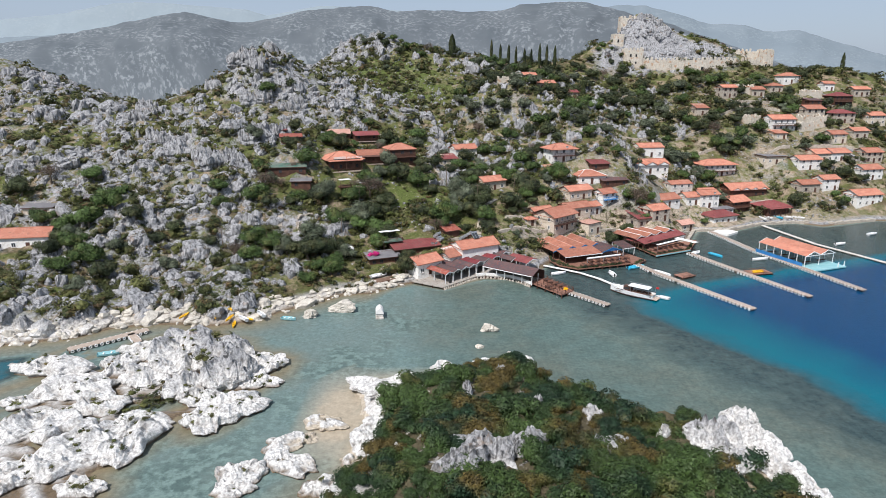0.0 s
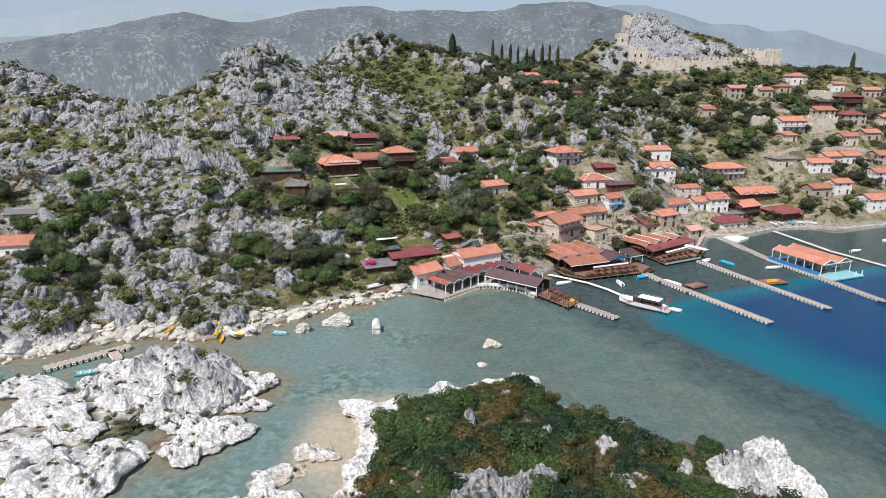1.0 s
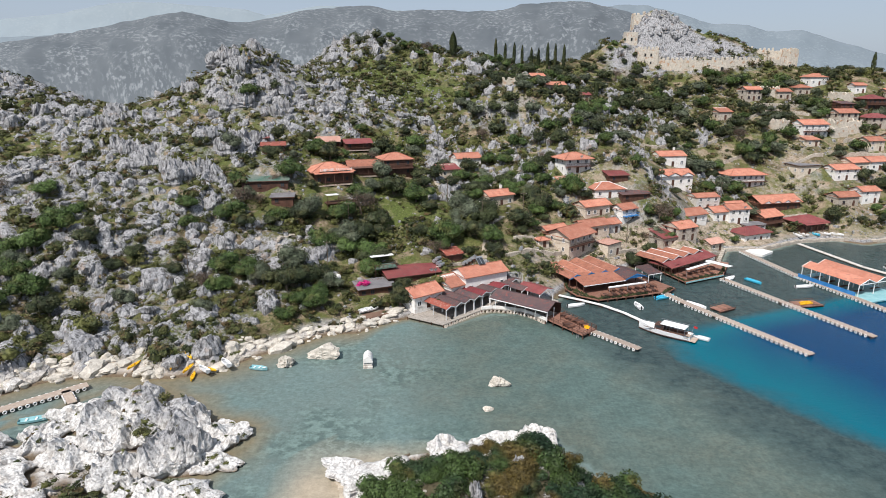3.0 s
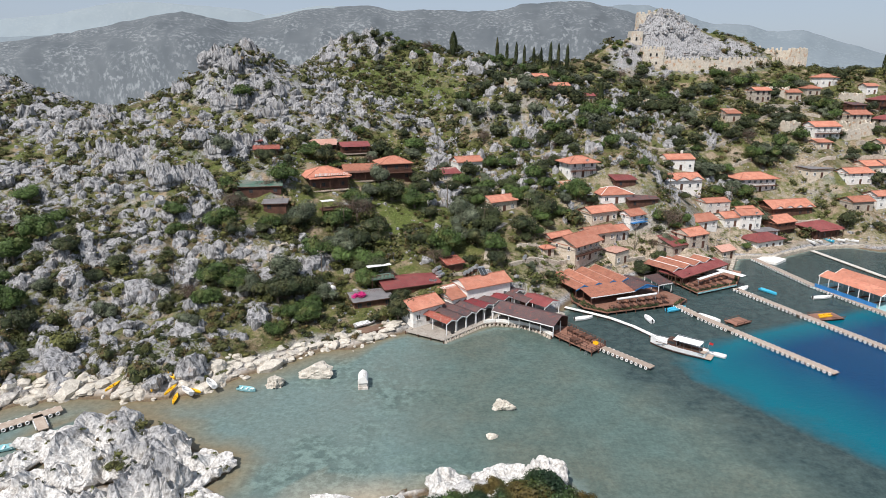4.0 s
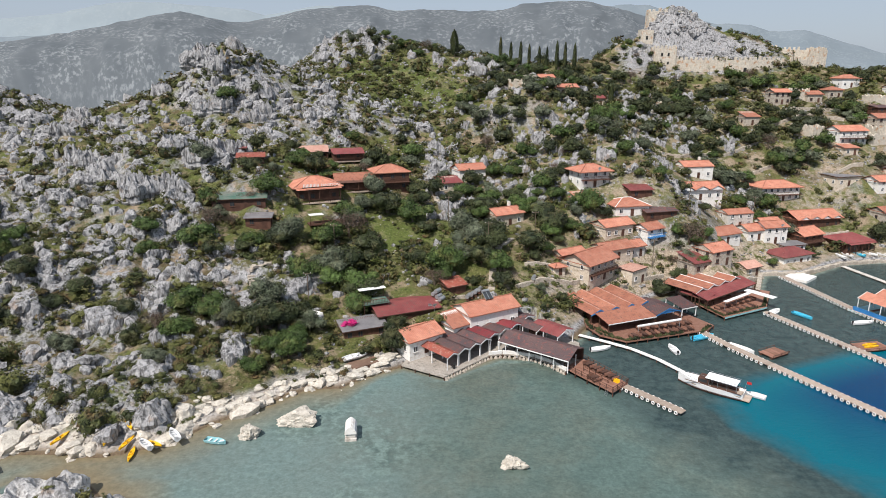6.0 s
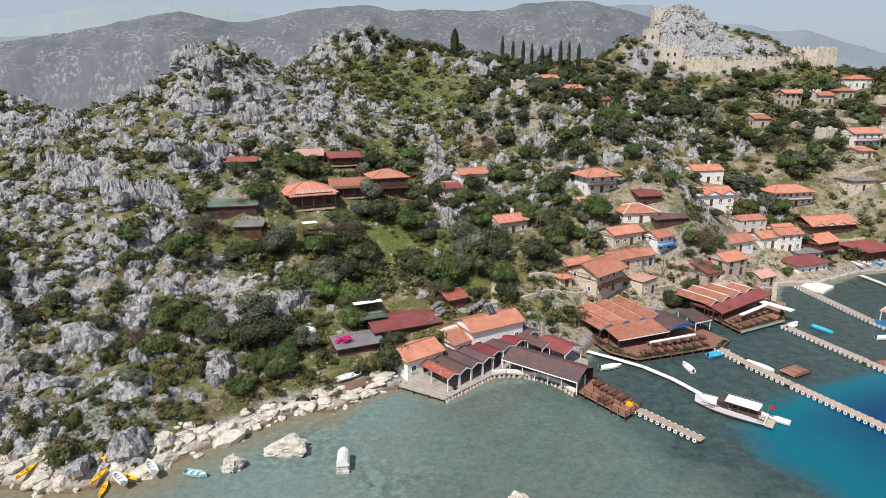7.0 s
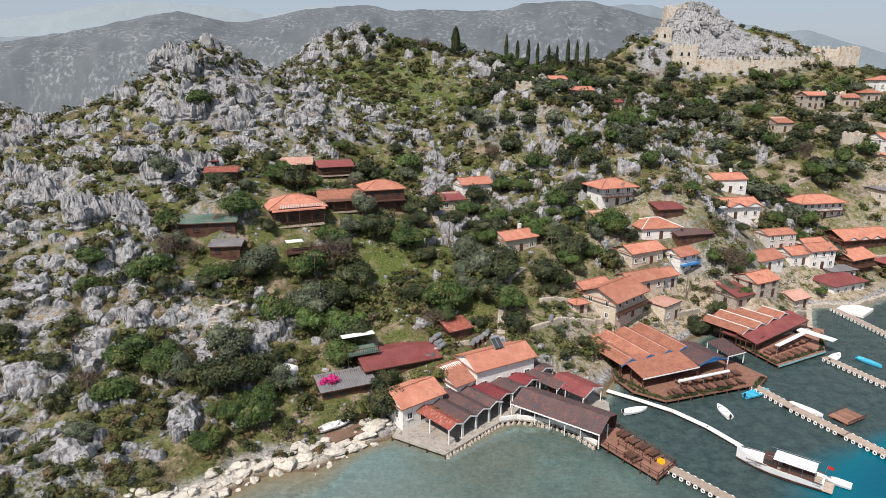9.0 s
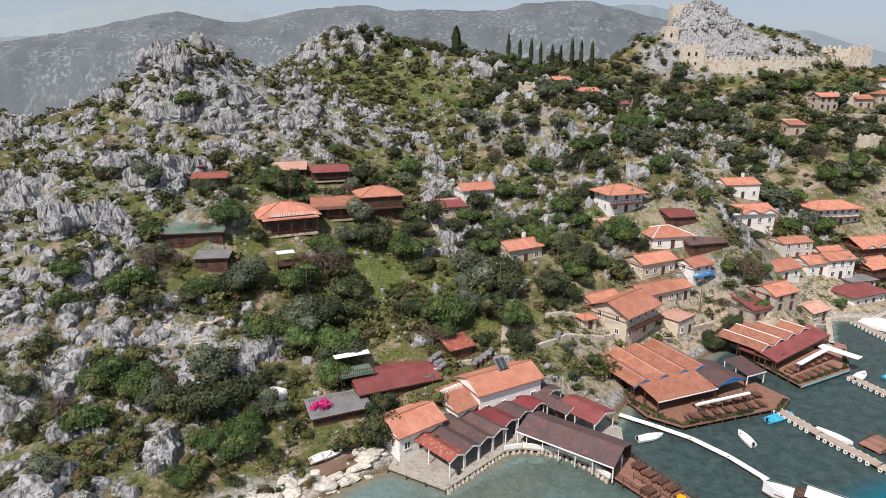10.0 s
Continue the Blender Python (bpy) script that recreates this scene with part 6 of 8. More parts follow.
# karst blocks
n = 21000
px, py = rng.uniform(-185, 235, n), rng.uniform(125, 410, n)
hz, hd = height(px, py)
rk = rockiness(px, py)
keep = (hd > 1.5) & (rng.uniform(0, 1, n) < 0.62 * smooth(0.42, 0.68, rk) + 0.06 * smooth(0.2, 0.4, rk)) & clear_of_houses(px, py, 1.4)
px, py, hz, rk = px[keep], py[keep], hz[keep], rk[keep]
size = 0.55 + rng.gamma(1.4, 0.5, len(px)) + 0.55 * rk * (py < 350)
rocks = [boulder(3, 100 + 7 * k) for k in range(5)] + [boulder(2, 100 + 7 * k) for k in range(5)]
rows = np.stack([px, py, hz - 0.15 * size, size * rng.uniform(0.8, 1.3, len(px)), size * rng.uniform(0.7, 1.2, len(px)), size * rng.uniform(0.7, 1.5, len(px)), rng.uniform(0, 6.3, len(px)), rng.integers(0, 5, len(px)) + 5 * ((size < 2.5) | (py > 285))], -1)
order = np.argsort(-size * (py < 255) * (np.abs(px + 20) < 75))
single, rest_rows = rows[order[:230]], rows[order[230:]]
singles("karst_rock", rocks, single, M["rock"], label="large grey limestone block weathered into flutes on the slope", category="rock", group="large karst blocks")
scatter("karst_rocks", rocks, rest_rows, M["rock"], label="grey weathered limestone blocks and pinnacles on the hillside", category="rocks")

# rock masses of the castle's crag, with scrub on its flanks
n = 260
px, py = rng.uniform(84, 140, n), rng.uniform(350, 378, n)
hz, hd = height(px, py)
keep = (np.abs(px - 112) < 26) & (hz > 55) & ~((px > 90) & (px < 109) & (py < 364))
px, py, hz = px[keep], py[keep], hz[keep]
size = rng.uniform(1.0, 2.6, len(px))
rows = np.stack([px, py, hz - 0.6 * size, size * 1.4, size, size * 0.95, rng.uniform(0, 6.3, len(px)), rng.integers(0, 5, len(px)) + 5 * (size < 1.8)], -1)
rows = rows[rng.uniform(0, 1, len(rows)) < 0.6]
scatter("crag_rocks", rocks, rows, M["rock"], label="grey limestone ledges of the crag inside the castle", category="rocks")

# pinnacles between the terraces
n = 2600
px, py = rng.uniform(-5, 115, n), rng.uniform(212, 330, n)
hz, hd = height(px, py)
keep = (hd > 12) & (fbm(px / 10, py / 10, 3, 201) > 0.49) & clear_of_houses(px, py, 0.8)
px, py, hz = px[keep], py[keep], hz[keep]
size = 0.5 + rng.gamma(1.4, 0.42, len(px))
rows = np.stack([px, py, hz - 0.1 * size, size, size * 0.9, size * rng.uniform(1.0, 1.9, len(px)), rng.uniform(0, 6.3, len(px)), 5 + rng.integers(0, 5, len(px))], -1)
scatter("terrace_rocks", rocks, rows, M["rock"], label="grey limestone pinnacles between the terraces", category="rocks")

# shore stones
rng_ledge = np.random.default_rng(77)
n = 5200
px, py = rng.uniform(-110, 0, n), rng.uniform(110, 175, n)
hz, hd = height(px, py)
keep = (hd > -1.0) & (hd < 7 - 3 * (px > -42)) & (rng.uniform(0, 1, n) < np.clip(1.1 - np.abs(hd - 2) / 6, 0, 1) * (1 - 0.45 * (px > -42))) & (px < -9) & np.all([np.hypot(px - a, py - b) > 2.2 for a, b in ((-60, 134.2), (-52.4, 133.9), (-47.7, 131.6), (-50.4, 136.8), (-45.4, 133.8), (-49.2, 133.4))], 0)
px, py, hz = px[keep], py[keep], hz[keep]
size = 0.25 + rng.gamma(1.3, 0.28, len(px))
rows = np.stack([px, py, hz, size * rng.uniform(0.9, 1.6, len(px)), size, size * rng.uniform(0.5, 1.1, len(px)), rng.uniform(0, 6.3, len(px)), rng.integers(0, 3, len(px))], -1)
scatter("shore_rocks", [boulder(2, 300 + k) for k in range(3)], rows, M["slab"], label="bleached limestone stones along the waterline", category="rocks")

# bleached ledges of the shore
LEDGE = []
for k in range(5):
    v, f = boulder(3, 340 + k)
    v = np.stack([v[:, 0], v[:, 1] * 0.8, np.clip(v[:, 2], -0.5, 0.62) + 0.05 * vnoise(v[:, 0] * 5, v[:, 1] * 5, v[:, 2], 350 + k)], -1)
    me = bpy.data.meshes.new("shore_ledge")
    me.from_pydata(v.tolist(), [], f.tolist())
    me.materials.append(M["slab"])
    LEDGE.append(me)
n = 1500
px, py = rng_ledge.uniform(-75, -9, n), rng_ledge.uniform(115, 172, n)
hz, hd = height(px, py)
keep = (hd > 0.2) & (hd < 4.6 + 1.5 * (px < -38)) & np.all([np.hypot(px - a, py - b) > 2.6 for a, b in ((-60, 134.2), (-52.4, 133.9), (-47.7, 131.6), (-50.4, 131), (-46, 132.6), (-15.5, 162))], 0) & clear_of_houses(px, py, 1.0)
LAID = []
for x, y, z in zip(px[keep], py[keep], hz[keep]):
    r = rng_ledge.uniform(0.8, 1.9)
    if all(math.hypot(x - a, y - b) > 0.62 * (r + c) for a, b, c in LAID):
        LAID.append((x, y, r))
        ob = new("shore_ledge", LEDGE[len(LAID) % 5])
        ob.matrix_basis = pose(x, y, z - 0.12, rng_ledge.uniform(-6, 6), rng_ledge.uniform(-6, 6), rng_ledge.uniform(10, 60)) @ Matrix.Diagonal((r * 1.25, r, r * rng_ledge.uniform(0.4, 0.8), 1))
        tagged(ob, "flat bleached cream limestone ledge at the waterline", "rock", "shore ledges")

# rock masses of the white island, the cape's shore and the sea rocks off it: x, y, half-widths, height
def knoll(seed, sub=5, rugged=1.0):
    """A bleached limestone hump: ragged outline, undercut foot, rounded shoulders, solution pits and flutes."""
    v, f = ico(sub)
    g = np.random.default_rng(seed)
    x, y, z = v.T
    edge = 0.58 + 0.62 * vnoise(x * 2.1 + 3, y * 2.1, 0 * x, seed) + 0.30 * vnoise(x * 4.6, y * 4.6, z, seed + 3)
    fold = ridged(x * 1.5 + 0.3 * z, y * 1.5, 3, seed + 11)
    up = np.clip(z, 0, 1) ** 0.75
    for _ in range(4):                                     # pits and pans on the top
        a, r = g.uniform(0, 6.28), g.uniform(0.15, 0.6)
        d = np.hypot(x - r * math.cos(a), y - r * math.sin(a)) / g.uniform(0.14, 0.30)
        up = up * (1 - g.uniform(0.25, 0.6) * np.exp(-d * d) * (z > 0))
    up = up * (0.22 + 1.2 * fold ** 1.4) + rugged * (0.20 * (ridged(x * 3.2 + y, y * 3.2, 2, seed + 25) - 0.5) + 0.15 * (ridged(x * 7 + y, y * 7, 2, seed + 21) - 0.5)) * (z > 0.05)
    foot = 1 - 0.16 * np.exp(-((z - 0.04) / 0.07) ** 2)
    side = edge * foot * (1 + rugged * 0.16 * (ridged(x * 4, y * 4 + 2 * z, 2, seed + 31) - 0.5))
    return np.stack([x * side, y * side, np.where(z > 0, up, 0.5 * z)], -1), f


TUFTS = []


def rock_masses(name, rows, label, group, seed, base=None, rugged=1.0, sub_dense=False):
    for i, (x, y, rx, ry, h) in enumerate(rows):
        v, f = knoll(seed + 7 * i, 5 if rx > 2.4 else 4, rugged)
        ob = big_mesh(name, v * (rx * 1.08, max(ry, 0.55 * rx) * 1.08, h), f, M["rock"], False, label=label, category="rock", group=group)
        TUFTS.extend((x + q[0] * rx, y + q[1] * max(ry, 0.55 * rx), q[2] * h - 0.2) for q in v[(v[:, 2] > 0.35) & (np.hypot(v[:, 0], v[:, 1]) < 0.75)][seed % 7::61 if sub_dense else 10 ** 6])
        ob.matrix_basis = pose(x, y, (-0.12 if base is None else float(height(np.array([x]), np.array([y]))[0][0]) - base), 0, 0, 0 if sub_dense else 25 * ((i * 7) % 3) - 20)


rock_masses("island_rock", [(-75.6, 109.1, 6.0, 3.6, 2.8), (-73.5, 96.1, 3.2, 1.9, 1.4), (-66.3, 101.4, 6.6, 4.4, 2.6), (-64.7, 88.7, 5.7, 4.8, 2.8), (-55.4, 83.3, 5.1, 6.0, 2.4), (-58.7, 76.7, 4.4, 3.5, 2.4), (-50.1, 73.4, 3.1, 1.6, 1.8), (-49.3, 89.7, 4.8, 3.0, 1.8), (-48.5, 83.9, 3.3, 5.6, 2.6), (-59.0, 95.4, 4.3, 3.1, 2.5), (-71.2, 85.8, 3.5, 3.4, 2.6), (-63.1, 73.2, 3.9, 2.4, 2.6)],
            "smooth white limestone hump with dark solution pits", "white island rocks", 2000, rugged=0.8, sub_dense=True)
rock_masses("island_rock", [(-63.4, 110.7, 2.6, 4.2, 2.0), (-60.5, 116.6, 4.4, 2.8, 2.2), (-55.5, 105.8, 4.0, 3.6, 3.0), (-53.0, 116.6, 5.8, 5.2, 4.4), (-43.6, 112.6, 5.6, 4.8, 4.8), (-39.6, 105.2, 4.2, 4.4, 4.8), (-45.9, 100.3, 3.7, 3.5, 4.0), (-34.9, 111.0, 4.5, 3.4, 2.2), (-34.4, 104.4, 3.7, 2.3, 1.3), (-39.2, 90.6, 3.6, 3.0, 2.2), (-36.0, 95.1, 4.7, 4.0, 2.0), (-50.5, 110.5, 4.5, 3.6, 3.4), (-42.0, 97.5, 3.0, 2.0, 2.0)],
            "grey-topped fluted limestone crag above a white foot", "white island rocks", 2200, rugged=1.3, sub_dense=True)
rock_masses("cape_rock", [(-13.4, 102.0, 3.8, 2.0, 1.0), (-11.2, 97.0, 2.5, 1.6, 0.9), (-10.0, 88.9, 2.2, 2.0, 1.3), (-12.0, 85.5, 1.8, 2.5, 1.4), (-13.3, 80.0, 1.7, 1.7, 1.4), (-5.5, 104.7, 4.3, 1.3, 1.1), (0.5, 106.3, 2.6, 2.3, 1.9), (8.6, 107.4, 3.6, 1.4, 1.2), (14.6, 108.2, 2.4, 2.4, 2.8), (13.0, 104.5, 2.2, 2.0, 2.6), (-6.6, 99.1, 1.8, 1.7, 1.3), (-16.9, 74.0, 2.6, 2.0, 1.6)],
            "low bleached limestone rock along the cape's sandy edge", "cape rocks", 2400, 0.25, 0.8)
rock_masses("sea_rock", [(-19.4, 90.6, 3.0, 2.3, 1.1), (-21.4, 86.2, 1.5, 1.4, 0.7), (-24.6, 84.4, 3.1, 1.9, 1.2), (-21.8, 79.0, 3.4, 2.1, 1.3), (-24.6, 80.6, 1.8, 2.3, 1.1), (-30.6, 76.4, 1.7, 2.8, 1.3), (-27.2, 76.6, 1.6, 2.6, 1.4), (-28.9, 73.4, 2.6, 1.2, 1.2), (-28.6, 78.8, 2.1, 1.1, 1.3)],
            "white limestone rock rising from shallow water", "sea rocks", 2600, rugged=0.8)
rock_masses("cape_rock", [(38.6, 77.6, 4.0, 2.6, 4.2), (45.5, 84.4, 2.6, 2.1, 2.2), (45.3, 79.4, 3.2, 4.2, 3.6), (45.5, 73.9, 3.5, 2.7, 2.8), (38.2, 72.6, 3.3, 1.8, 2.6), (33.4, 93.4, 2.1, 1.3, 1.5), (42.5, 87.2, 1.3, 1.2, 1.3), (48.2, 70.0, 2.4, 3.0, 2.0)],
            "tall white limestone cliff block on the cape", "cape rocks", 2700, 0.5, 1.2)
rock_masses("crag", [(5.3, 72.2, 3.2, 1.6, 3.0), (10.6, 72.6, 2.8, 1.3, 2.6), (2.6, 68.6, 3.0, 1.4, 2.6), (7.4, 70.2, 2.2, 1.2, 2.2), (3.9, 87.8, 0.7, 2.2, 2.0), (22.3, 82.4, 1.3, 1.5, 2.2), (32.0, 78.8, 0.9, 1.1, 2.0), (22.6, 73.8, 2.2, 1.0, 2.0), (-5.9, 75.5, 0.8, 1.2, 2.0), (14.3, 83.9, 0.8, 0.6, 1.9), (9.5, 92.5, 0.8, 0.7, 1.9)],
            "grey-white limestone crag breaking out of the island's scrub", "island crags", 2800, 0.3, 1.3)

outcrops, g = [], np.random.default_rng(41)
for x, y, r in ((-79.6, 205, 5.0), (-71.7, 205.5, 4.6), (-88.8, 210.5, 4.6), (-71, 219.5, 4.8), (-66, 224, 4.6), (-74, 252, 4.4), (-117, 250, 4.6), (-114, 239, 4.4), (-60.6, 254, 3.8), (-59.5, 228, 4.0), (-100, 219, 4.6), (-84, 270, 5.0), (-74, 265, 4.6), (-94, 262, 4.2), (-2, 262, 3.6), (31, 262, 3.4), (-36, 344, 5.0), (-52, 346, 5.0), (-46, 341, 4.0)):
    for k in range(3):
        w = r * g.uniform(0.5, 0.8)
        outcrops.append((x + g.uniform(-0.8, 0.8) * r, y + g.uniform(-0.3, 0.6) * r, w, w * g.uniform(0.7, 1.0), r * g.uniform(0.75, 1.15)))
rock_masses("karst_outcrop", outcrops, "large fused grey limestone outcrop with rounded blocks", "karst outcrops", 3000, 0.8, 0.75)

# scrub
bushes = [leaf_cloud(120, 20 + k, 0.10, 4, core=2, sub=1) for k in range(6)] + [leaf_cloud(64, 20 + k, 0.14, 4, core=1, sub=1) for k in range(6)] + [leaf_cloud(330, 20 + k, 0.058, 5, core=3, sub=1) for k in range(6)]
n = 23000
px, py = rng.uniform(-185, 240, n), rng.uniform(130, 420, n)
hz, hd = height(px, py)
rk = rockiness(px, py)
cover = fbm(px / 16, py / 16, 3, 131)
keep = (hd > 5 - 2.6 * ((px > -45) & (px < -8))) & (rng.uniform(0, 1, n) < np.clip(0.36 + 1.2 * (cover - 0.36) + 0.06 * rk + 0.2 * (py < 215) + 0.16 * ((px > 15) & (py < 262) & (py > 216)) + 0.1 * (py > 262) + 0.35 * np.exp(-((px + 22) / 34) ** 2 - ((py - 308) / 20) ** 2), 0.1, 0.95)) & clear_of_houses(px, py, 0.6) & ~((np.abs(px - 115) < 24) & (py > 355))
px, py, hz = px[keep], py[keep], hz[keep]
size = 0.5 + rng.gamma(1.7, 0.45, len(px))
rows = np.stack([px, py, hz - 0.1, size * rng.uniform(0.9, 1.3, len(px)), size, size * rng.uniform(0.75, 1.15, len(px)), rng.uniform(0, 6.3, len(px)), rng.integers(0, 6, len(px)) + 6 * (py > 235) + 12 * (py < 182)], -1)
order = np.argsort(-size * (py < 215) * (np.abs(px + 10) < 70))
singles("shrub", bushes, rows[order[:220]], M["scrub"], label="rounded olive-green maquis shrub on the slope", category="shrub", group="hillside shrubs")
scatter("hillside_scrub", bushes, rows[order[220:]], M["scrub"], label="olive-green maquis bushes between the rocks", category="bushes")

# dense maquis of the near island
bushes_e = [leaf_cloud(1300, 60 + k, 0.050, 3 + k % 3, 0.85, core=5, sub=2) for k in range(5)]
MAQUIS = [(-18, 56), (-13, 74), (-8.5, 81), (-7.5, 88), (-9.5, 92), (-12, 94.5), (-4, 97), (4, 99.5), (11, 101), (16, 102.5), (19.5, 99), (24, 95), (31, 90), (39.5, 86.5), (43, 82), (40, 80), (36, 79), (36, 74), (43, 70), (47, 60), (40, 48), (10, 44)]
n = 1250
px, py = rng.uniform(-20, 52, n), rng.uniform(52, 106, n)
keep = within(px, py, MAQUIS) & ~((np.hypot((px - 7) / 1.9, py - 70.8) < 2.1) | (np.hypot(px - 46, py - 79) < 4.0) | (np.hypot(px - 38.5, py - 76) < 2.2) | (np.hypot(px - 22.5, py - 72.5) < 1.6) | (np.hypot(px - 22.3, py - 81) < 1.4) | (np.hypot(px - 3.9, py - 86.5) < 1.3))
px, py = px[keep], py[keep]
hz, _ = height(px, py)
size = np.clip(1.0 + rng.gamma(1.4, 0.5, len(px)), 0, 2.8)
size = np.where(py > 97, np.minimum(size, 1.3), np.minimum(size, 0.7 + 0.4 * np.maximum(isle(px, py, ISLAND_E), 0)))
rows = np.stack([px, py, hz - 0.15 * size, size * rng.uniform(0.95, 1.25, len(px)), size, size * rng.uniform(0.75, 1.25, len(px)), rng.uniform(0, 6.3, len(px)), rng.integers(0, 5, len(px))], -1)
order = np.argsort(-size)
singles("island_shrub", bushes_e, rows[order[:240]], M["maquis"], label="dense dark green maquis shrub on the near island", category="shrub", group="island shrubs")
scatter("island_maquis", bushes_e, rows[order[240:]], M["maquis"], label="dense dark green and russet maquis covering the near island", category="bushes")

# sea rocks
for i, (sx, sy, rx, ry) in enumerate(SKERRIES):
    v, f = boulder(4, 700 + 5 * i)
    v = v * (rx * 1.15, ry * 1.15, (0.9 + 0.25 * rx) * (0.5 if i == 1 else 1.1))
    v[:, 2] = np.where(v[:, 2] > 0, v[:, 2], v[:, 2] * 0.6) + (0.05 if i == 1 else 0.35)
    ob = big_mesh("sea_rock", v, f, M["slab"], False, label="bleached limestone rock standing out of the shallow sea", category="rock", group="sea rocks")
    ob.matrix_basis = pose(sx, sy, 0)

# loose stones
n = 20000
px, py = rng.uniform(-150, 215, n), rng.uniform(140, 340, n)
hz, hd = height(px, py)
keep = (hd > 3) & (fbm(px / 9, py / 9, 2, 161) > 0.46) & clear_of_houses(px, py, -1.0)
px, py, hz = px[keep], py[keep], hz[keep]
size = 0.16 + rng.gamma(1.4, 0.14, len(px))
rows = np.stack([px, py, hz, size * rng.uniform(0.9, 1.6, len(px)), size, size * rng.uniform(0.6, 1.2, len(px)), rng.uniform(0, 6.3, len(px)), rng.integers(0, 3, len(px))], -1)
scatter("loose_stones", [boulder(1, 800 + k) for k in range(3)], rows, M["rock"], label="pale loose limestone rubble strewn over the slope", category="stones")

# low growth on the white island
n = 1100
px, py = rng.uniform(-90, -32, n), rng.uniform(66, 128, n)
keep = (np.hypot(px + 52, (py - 97) * 1.3) < 4.6) | (np.hypot(px + 46, (py - 108) * 1.6) < 3.2) | (np.hypot(px + 48, (py - 115.5) * 1.6) < 3.0) | (np.hypot(px + 56, py - 90.5) < 2.0) | (np.hypot(px + 40, (py - 100) * 1.5) < 2.4) | (np.hypot(px + 60, py - 104) < 1.6)
px, py = px[keep], py[keep]
hz, _ = height(px, py)
size = np.clip(0.4 + rng.gamma(1.6, 0.3, len(px)), 0, 1.5)
rows = np.stack([px, py, hz + 0.9 + 2.4 * ((py > 106) & (px > -54)), size * 1.2, size, size * 0.8, rng.uniform(0, 6.3, len(px)), rng.integers(0, 4, len(px))], -1)
tuft = np.array(TUFTS)
ts = rng.uniform(0.3, 0.75, len(tuft))
rows = np.concatenate([rows, np.stack([tuft[:, 0], tuft[:, 1], tuft[:, 2], ts * 1.3, ts, ts * 0.7, rng.uniform(0, 6.3, len(tuft)), rng.integers(0, 4, len(tuft))], -1)])
scatter("island_scrub", bushes, rows, M["scrub"], label="dark low scrub in hollows of the white island", category="bushes")

# spring grass tufts on the open terraces
n = 9000
px, py = rng.uniform(-60, 130, n), rng.uniform(170, 330, n)
hz, hd = height(px, py)
keep = (hd > 6) & (fbm(px / 12, py / 12, 2, 181) > 0.5) & (rockiness(px, py) < 0.55) & clear_of_houses(px, py, 0.0)
px, py, hz = px[keep], py[keep], hz[keep]
size = rng.uniform(0.35, 0.9, len(px))
rows = np.stack([px, py, hz - 0.05, size, size, size * rng.uniform(0.5, 0.9, len(px)), rng.uniform(0, 6.3, len(px)), rng.integers(0, 2, len(px))], -1)
scatter("spring_grass", [leaf_cloud(44, 900 + k, 0.16, 3, core=0, sub=1) for k in range(2)], rows, M["grass"], label="bright green spring grass and herbs on the terraces", category="grass")

# ---- trees ----
def tree_model(name, seed, label, kind, leaves="tree", fine=True):
    g = np.random.default_rng(seed)
    ob = thing(name, pose(0, 0, -500), label, "tree", kind)
    bm = bmesh.new()
    if name == "cypress":
        rod(bm, (0, 0, -0.8), (0, 0, 2), 0.2, 7, 0.12)
        part("trunk", bm, M["bark"], ob)
        n = 460
        h = g.uniform(0, 1, n)
        r = 0.13 * np.sin(np.pi * np.clip(h * 0.9 + 0.1, 0, 1)) ** 0.6 * g.uniform(0.75, 1.1, n)
        a = g.uniform(0, 6.28, n)
        p = np.stack([np.cos(a) * r * 7, np.sin(a) * r * 7, 0.8 + h * 7.4], -1)
        up = np.stack([0.25 * np.cos(a), 0.25 * np.sin(a), np.ones(n)], -1) * 0.42
        sd = np.stack([-np.sin(a), np.cos(a), 0 * a], -1) * 0.16
        q = np.stack([p - up - sd * 0.5, p - up * 0.4 + sd, p + up, p - up * 0.2 - sd], 1).reshape(-1, 3)
        cr = big_mesh("crown", q, np.arange(4 * n).reshape(n, 4), M["tree"])
    else:
        rod(bm, (0, 0, -0.8), (0.1, 0, 1.6), 0.22, 8, 0.15)
        for k in range(5):
            a = k * 1.26 + g.uniform(-0.3, 0.3)
            rod(bm, (0.1, 0, 1.2 + 0.15 * k), (math.cos(a) * 1.3, math.sin(a) * 1.3, 2.7 + g.uniform(-0.3, 0.5)), 0.1, 6, 0.04)
        part("trunk", bm, M["bark"], ob)
        v, f = leaf_cloud(3400, seed, 0.046, 11, core=9, sub=2) if fine and leaves != "russet" else leaf_cloud(1500, seed, 0.032, 10, core=0) if leaves == "russet" else leaf_cloud(1700, seed, 0.060, 9, core=7, sub=1)
        v = v * (2.3, 2.3, 2.5) + (0, 0, 1.0)
        cr = big_mesh("crown", v, f, M[leaves])
    cr.parent = ob
    return ob


